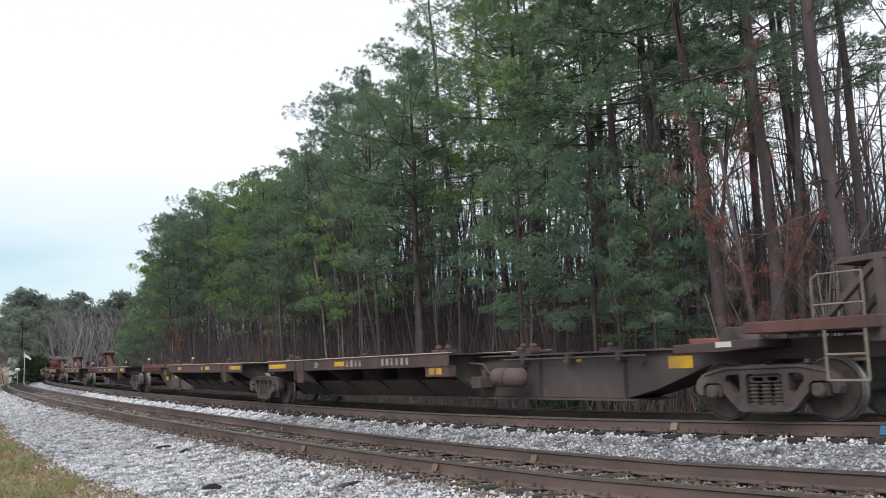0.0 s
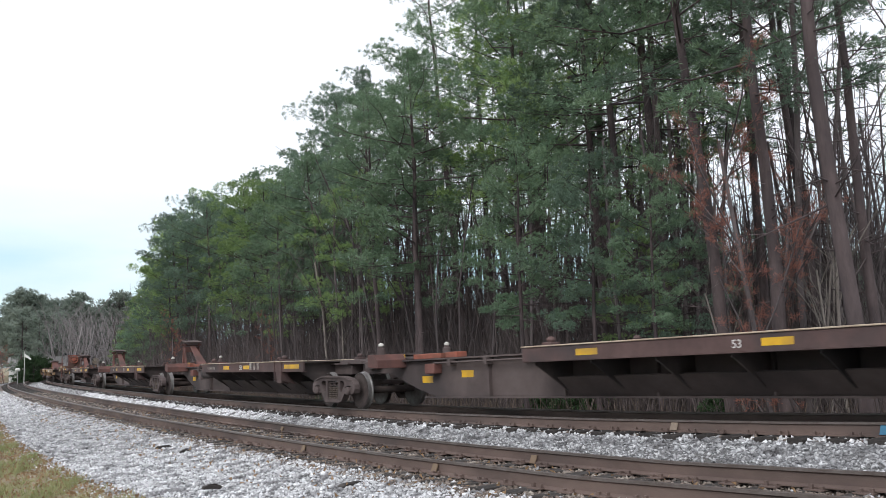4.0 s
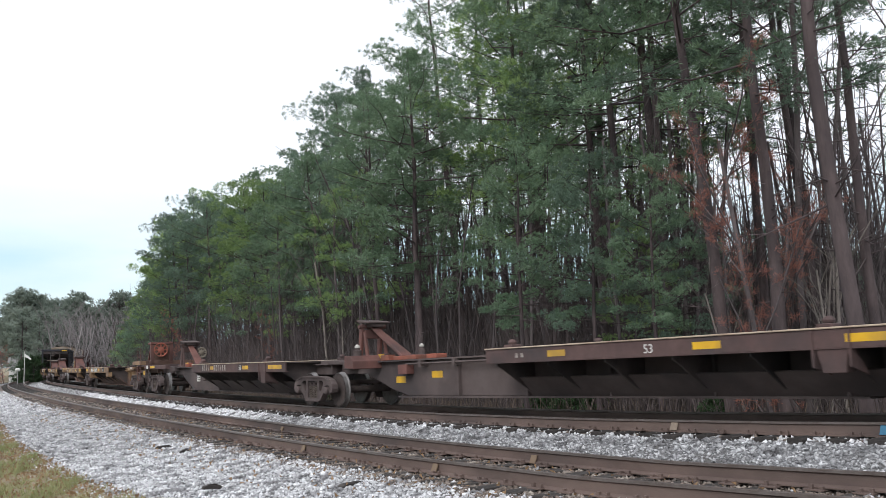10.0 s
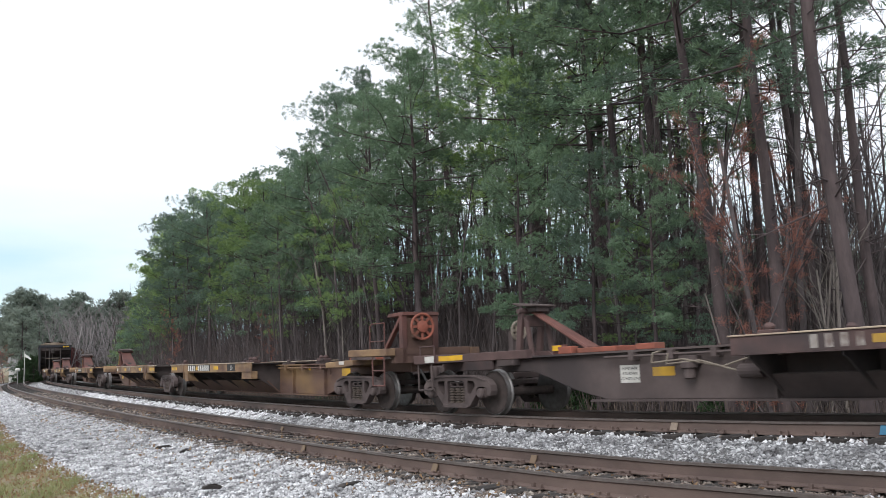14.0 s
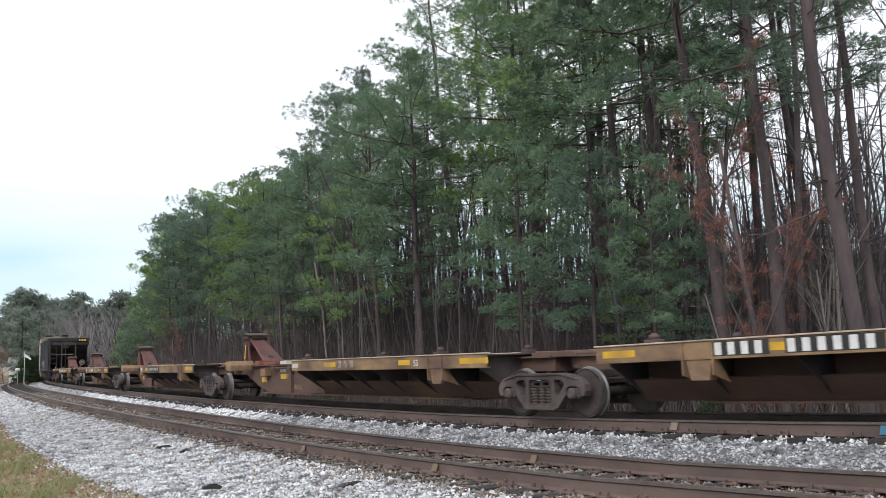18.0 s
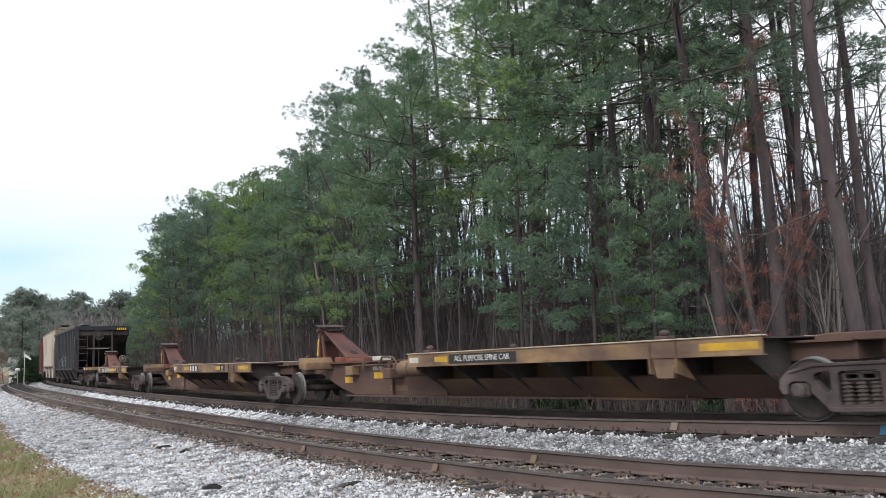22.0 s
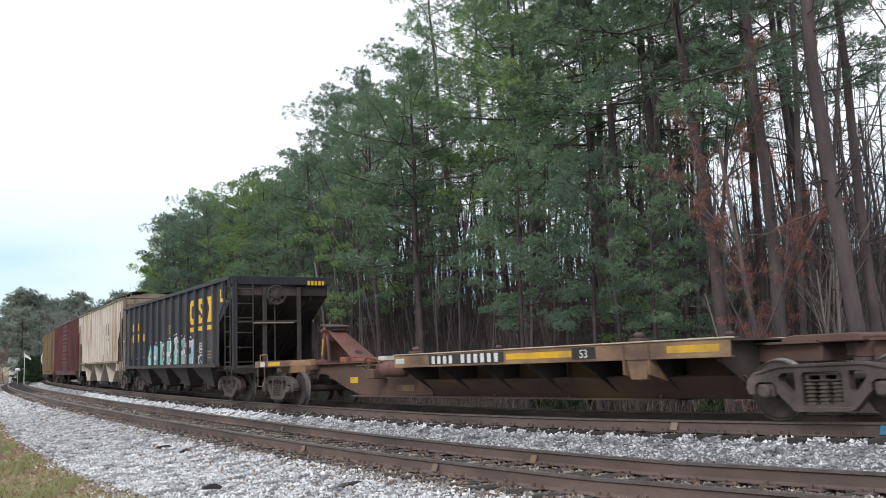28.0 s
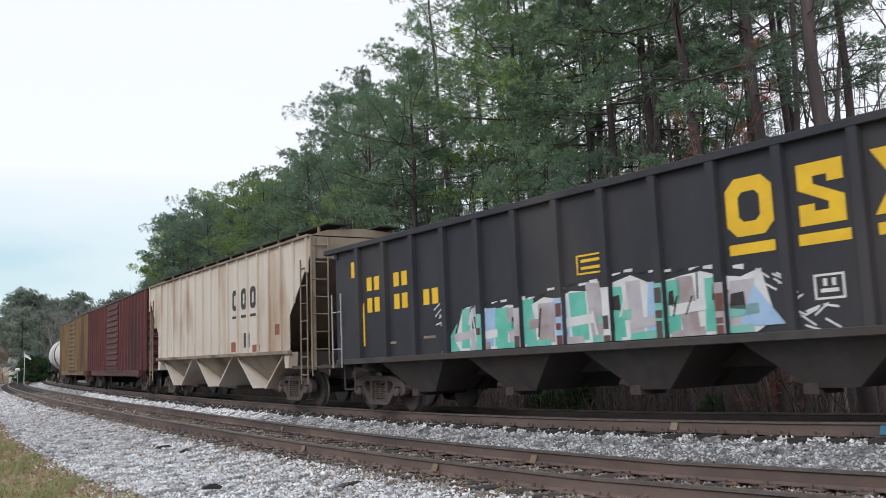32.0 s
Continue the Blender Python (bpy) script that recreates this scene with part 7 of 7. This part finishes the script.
board.matrix_basis = pose(sx_, sy_, far_z(sx_, sy_))
# pale dry verge past the bend
g = Geo()
for k in range(31):
    s = 30 + k * 4.0
    a, b = line(s, 9.2, -0.60), line(s, 34.0, -0.55)
    g.v += [tuple(a), tuple(b)]
g.f = [(2 * k, 2 * k + 1, 2 * k + 3, 2 * k + 2) for k in range(30)]
g.mi = [0] * 30
tagged(part("verge", g, ROAD_TAN, fix=False), "pale dry grass verge outside the bend", "verge", kind="structure")

# grass and dead leaves beside the ballast
rng_g = np.random.default_rng(33)
def verge_edge(s):
    return np.interp(s, [-8, -2, 1, 5.5, 12, 16, 40], [7.95, 8.08, 8.25, 8.13, 8.02, 7.75, 7.2])


def verge_height(l):
    return np.interp(l, [7.2, 8.3, 9.6, 10.4, 14], [-0.63, -0.70, -0.80, -0.80, -0.64])


g = Geo()
for k in range(60):
    s = -8 + k * 0.8
    e = float(verge_edge(s)) + 0.10 * math.sin(s * 2.7) + 0.06 * math.sin(s * 7.1)
    g.v += [tuple(line(s, l, float(verge_height(l)) + 0.02)) for l in (e, e + 0.6, e + 1.3, 10.4, 12.5)]
g.f = [(5 * k + i, 5 * k + i + 1, 5 * k + i + 6, 5 * k + i + 5) for k in range(59) for i in range(4)]
g.mi = [0] * len(g.f)
tagged(part("verge_soil", g, GRASS_GROUND, fix=False), "brown soil and thatch of the grassy verge", "soil", kind="structure")
NG = 19000
sg = rng_g.uniform(-6, 40, NG)
over = np.abs(rng_g.normal(0, 1.5, NG))
patch = np.sin(sg * 1.7 + 2 * np.sin(over * 2.3)) + np.sin(sg * 4.1 + over * 5.0)
keep = rng_g.random(NG) < np.clip(0.08 + over / 1.3 * 0.30 + 0.36 * patch, 0.02, 1)
sg, lg = sg[keep], (verge_edge(sg) + over)[keep]
NG = len(sg)
gp = lines(sg, lg, verge_height(lg))
me = tufts("grass", gp, [(0, 0, 1)] * NG, 9, 0.14, 0.010, GRASS_BLADE, 5, spread=0.7)
tagged(part("grass", me, None), "tufts of thin winter grass beside the gravel", "grass", kind="stuff")
NL = 15000
sl = rng_g.uniform(-6, 34, NL)
ll = verge_edge(sl) - 0.15 + np.abs(rng_g.normal(0, 1.1, NL))
lp = lines(sl, ll, verge_height(ll) + rng_g.uniform(0.0, 0.05, NL))
me = tufts("leaf_litter", lp, [(0, 0, 0.2)] * NL, 1, 0.065, 0.04, DEAD_LEAF, 6, spread=1.2)
tagged(part("leaf_litter", me, None), "scattered dry brown leaves on the verge", "leaves", kind="stuff")
NW = 4200
sw, lw = rng_g.uniform(-15, 60, NW), -2.0 - np.abs(rng_g.normal(0, 2.6, NW))
wp = lines(sw, lw, np.interp(lw, [-12, -5, -3.2, -2.0], [-1.25, -1.15, -1.25, -0.7]))
me = tufts("dry_weeds", wp, [(0, 0, 2.2)] * NW, 3, 0.85, 0.016, DRY_STALK, 12, spread=0.45)
tagged(part("dry_weeds", me, None), "pale dry weed stalks at the foot of the wood", "weeds", kind="stuff")

NC = 1500
sc_, lc_ = rng_g.uniform(-13, 20, NC), rng_g.uniform(2.6, 6.6, NC)
cp = lines(sc_, lc_, bed_height(lc_) + 0.03)
me = tufts("dry_leaves", cp, [(0, 0, 0.2)] * NC, 1, 0.07, 0.04, DEAD_LEAF, 8, spread=1.2)
tagged(part("dry_leaves", me, None), "dry leaves blown among the ties", "leaves", kind="stuff")

# ---------------------------------------------------------------- ties and rail fastenings, piece by piece
tie_me = mesh_of("tie", Geo().box(-0.115, 0.115, -1.29, 1.29, -0.37, -0.19), TIE, bevel=0.012)
rt = random.Random(9)
rest = Geo()
for tr, off, dz in tracks:
    s = -16.0
    n = 0
    while s < 130:
        dl = rt.uniform(-0.06, 0.06)
        p, h = line(s, off + dl, dz + rt.uniform(-0.008, 0.004)), heading(s) + rt.uniform(-0.012, 0.012)
        if n < 146:
            ob = part("tie", tie_me, None, tr)
            ob.matrix_basis = Matrix.Translation(p) @ Matrix.Rotation(h, 4, "Z")
        else:
            c, sn = math.cos(h), math.sin(h)
            rest.add([(p.x + a * c - b * sn, p.y + a * sn + b * c, p.z + z) for a in (-0.115, 0.115) for b in (-1.29, 1.29) for z in (-0.37, -0.19)], [(0, 1, 3, 2), (4, 6, 7, 5), (0, 4, 5, 1), (2, 3, 7, 6), (1, 5, 7, 3)])
        n += 1
        s += 0.515 * rt.uniform(0.96, 1.04)
tagged(part("far_ties", rest, TIE, fix=False), "row of dark wooden ties round the bend", "ties", kind="stuff")
plates = Geo()
for tr, off, dz in tracks:
    s = -14.0
    while s < 34:
        h = heading(s)
        c, sn = math.cos(h), math.sin(h)
        for side in (GAUGE, -GAUGE):
            p = line(s, off + side, dz)
            def bx(a0, a1, b0, b1, z0, z1):
                plates.add([(p.x + a * c - b * sn, p.y + a * sn + b * c, p.z + z) for a in (a0, a1) for b in (b0, b1) for z in (z0, z1)], [(0, 1, 3, 2), (4, 6, 7, 5), (0, 4, 5, 1), (2, 3, 7, 6), (1, 5, 7, 3)])
            bx(-0.10, 0.10, -0.17, 0.17, -0.19, -0.176)
            for a, b in ((-0.06, 0.09), (0.06, -0.09), (0.05, 0.10), (-0.05, -0.12)):
                bx(a - 0.018, a + 0.018, b - 0.018, b + 0.022, -0.18, -0.13 - rt.random() * 0.02)
        s += 0.515
tagged(part("rail_fastenings", plates, RAIL_RUST, fix=False), "rusty tie plates and spikes along the rails", "fastenings", kind="stuff")


# ---------------------------------------------------------------- motion of the train
def motions():
    for ob, ua, ub in TRAIN:
        rows = []
        for k in range(33):
            t = float(k)
            a, b = line(travel(ua, t)), line(travel(ub, t))
            d = (b - a).normalized()
            side = Vector((-d.y, d.x, 0)).normalized()
            up = d.cross(side)
            org = (a + b) / 2 if ob.name.startswith("bogie") else a + Vector((0, 0, 0.05 if ob.name.startswith("spine") else 0))
            rows.append((t, Matrix(((d.x, side.x, up.x, org.x), (d.y, side.y, up.y, org.y), (d.z, side.z, up.z, org.z), (0, 0, 0, 1)))))
        walk(ob, rows)
    for ws, u in WHEELSETS:
        x, z = ws.location.x, ws.location.z
        rows = [(k / 10, pose(x, 0, z, 0, 0, 0) @ Matrix.Rotation((travel(u, k / 10) - travel(u, 0.0)) / WHEEL_R, 4, "Y")) for k in range(321)]
        walk(ws, rows)


motions()
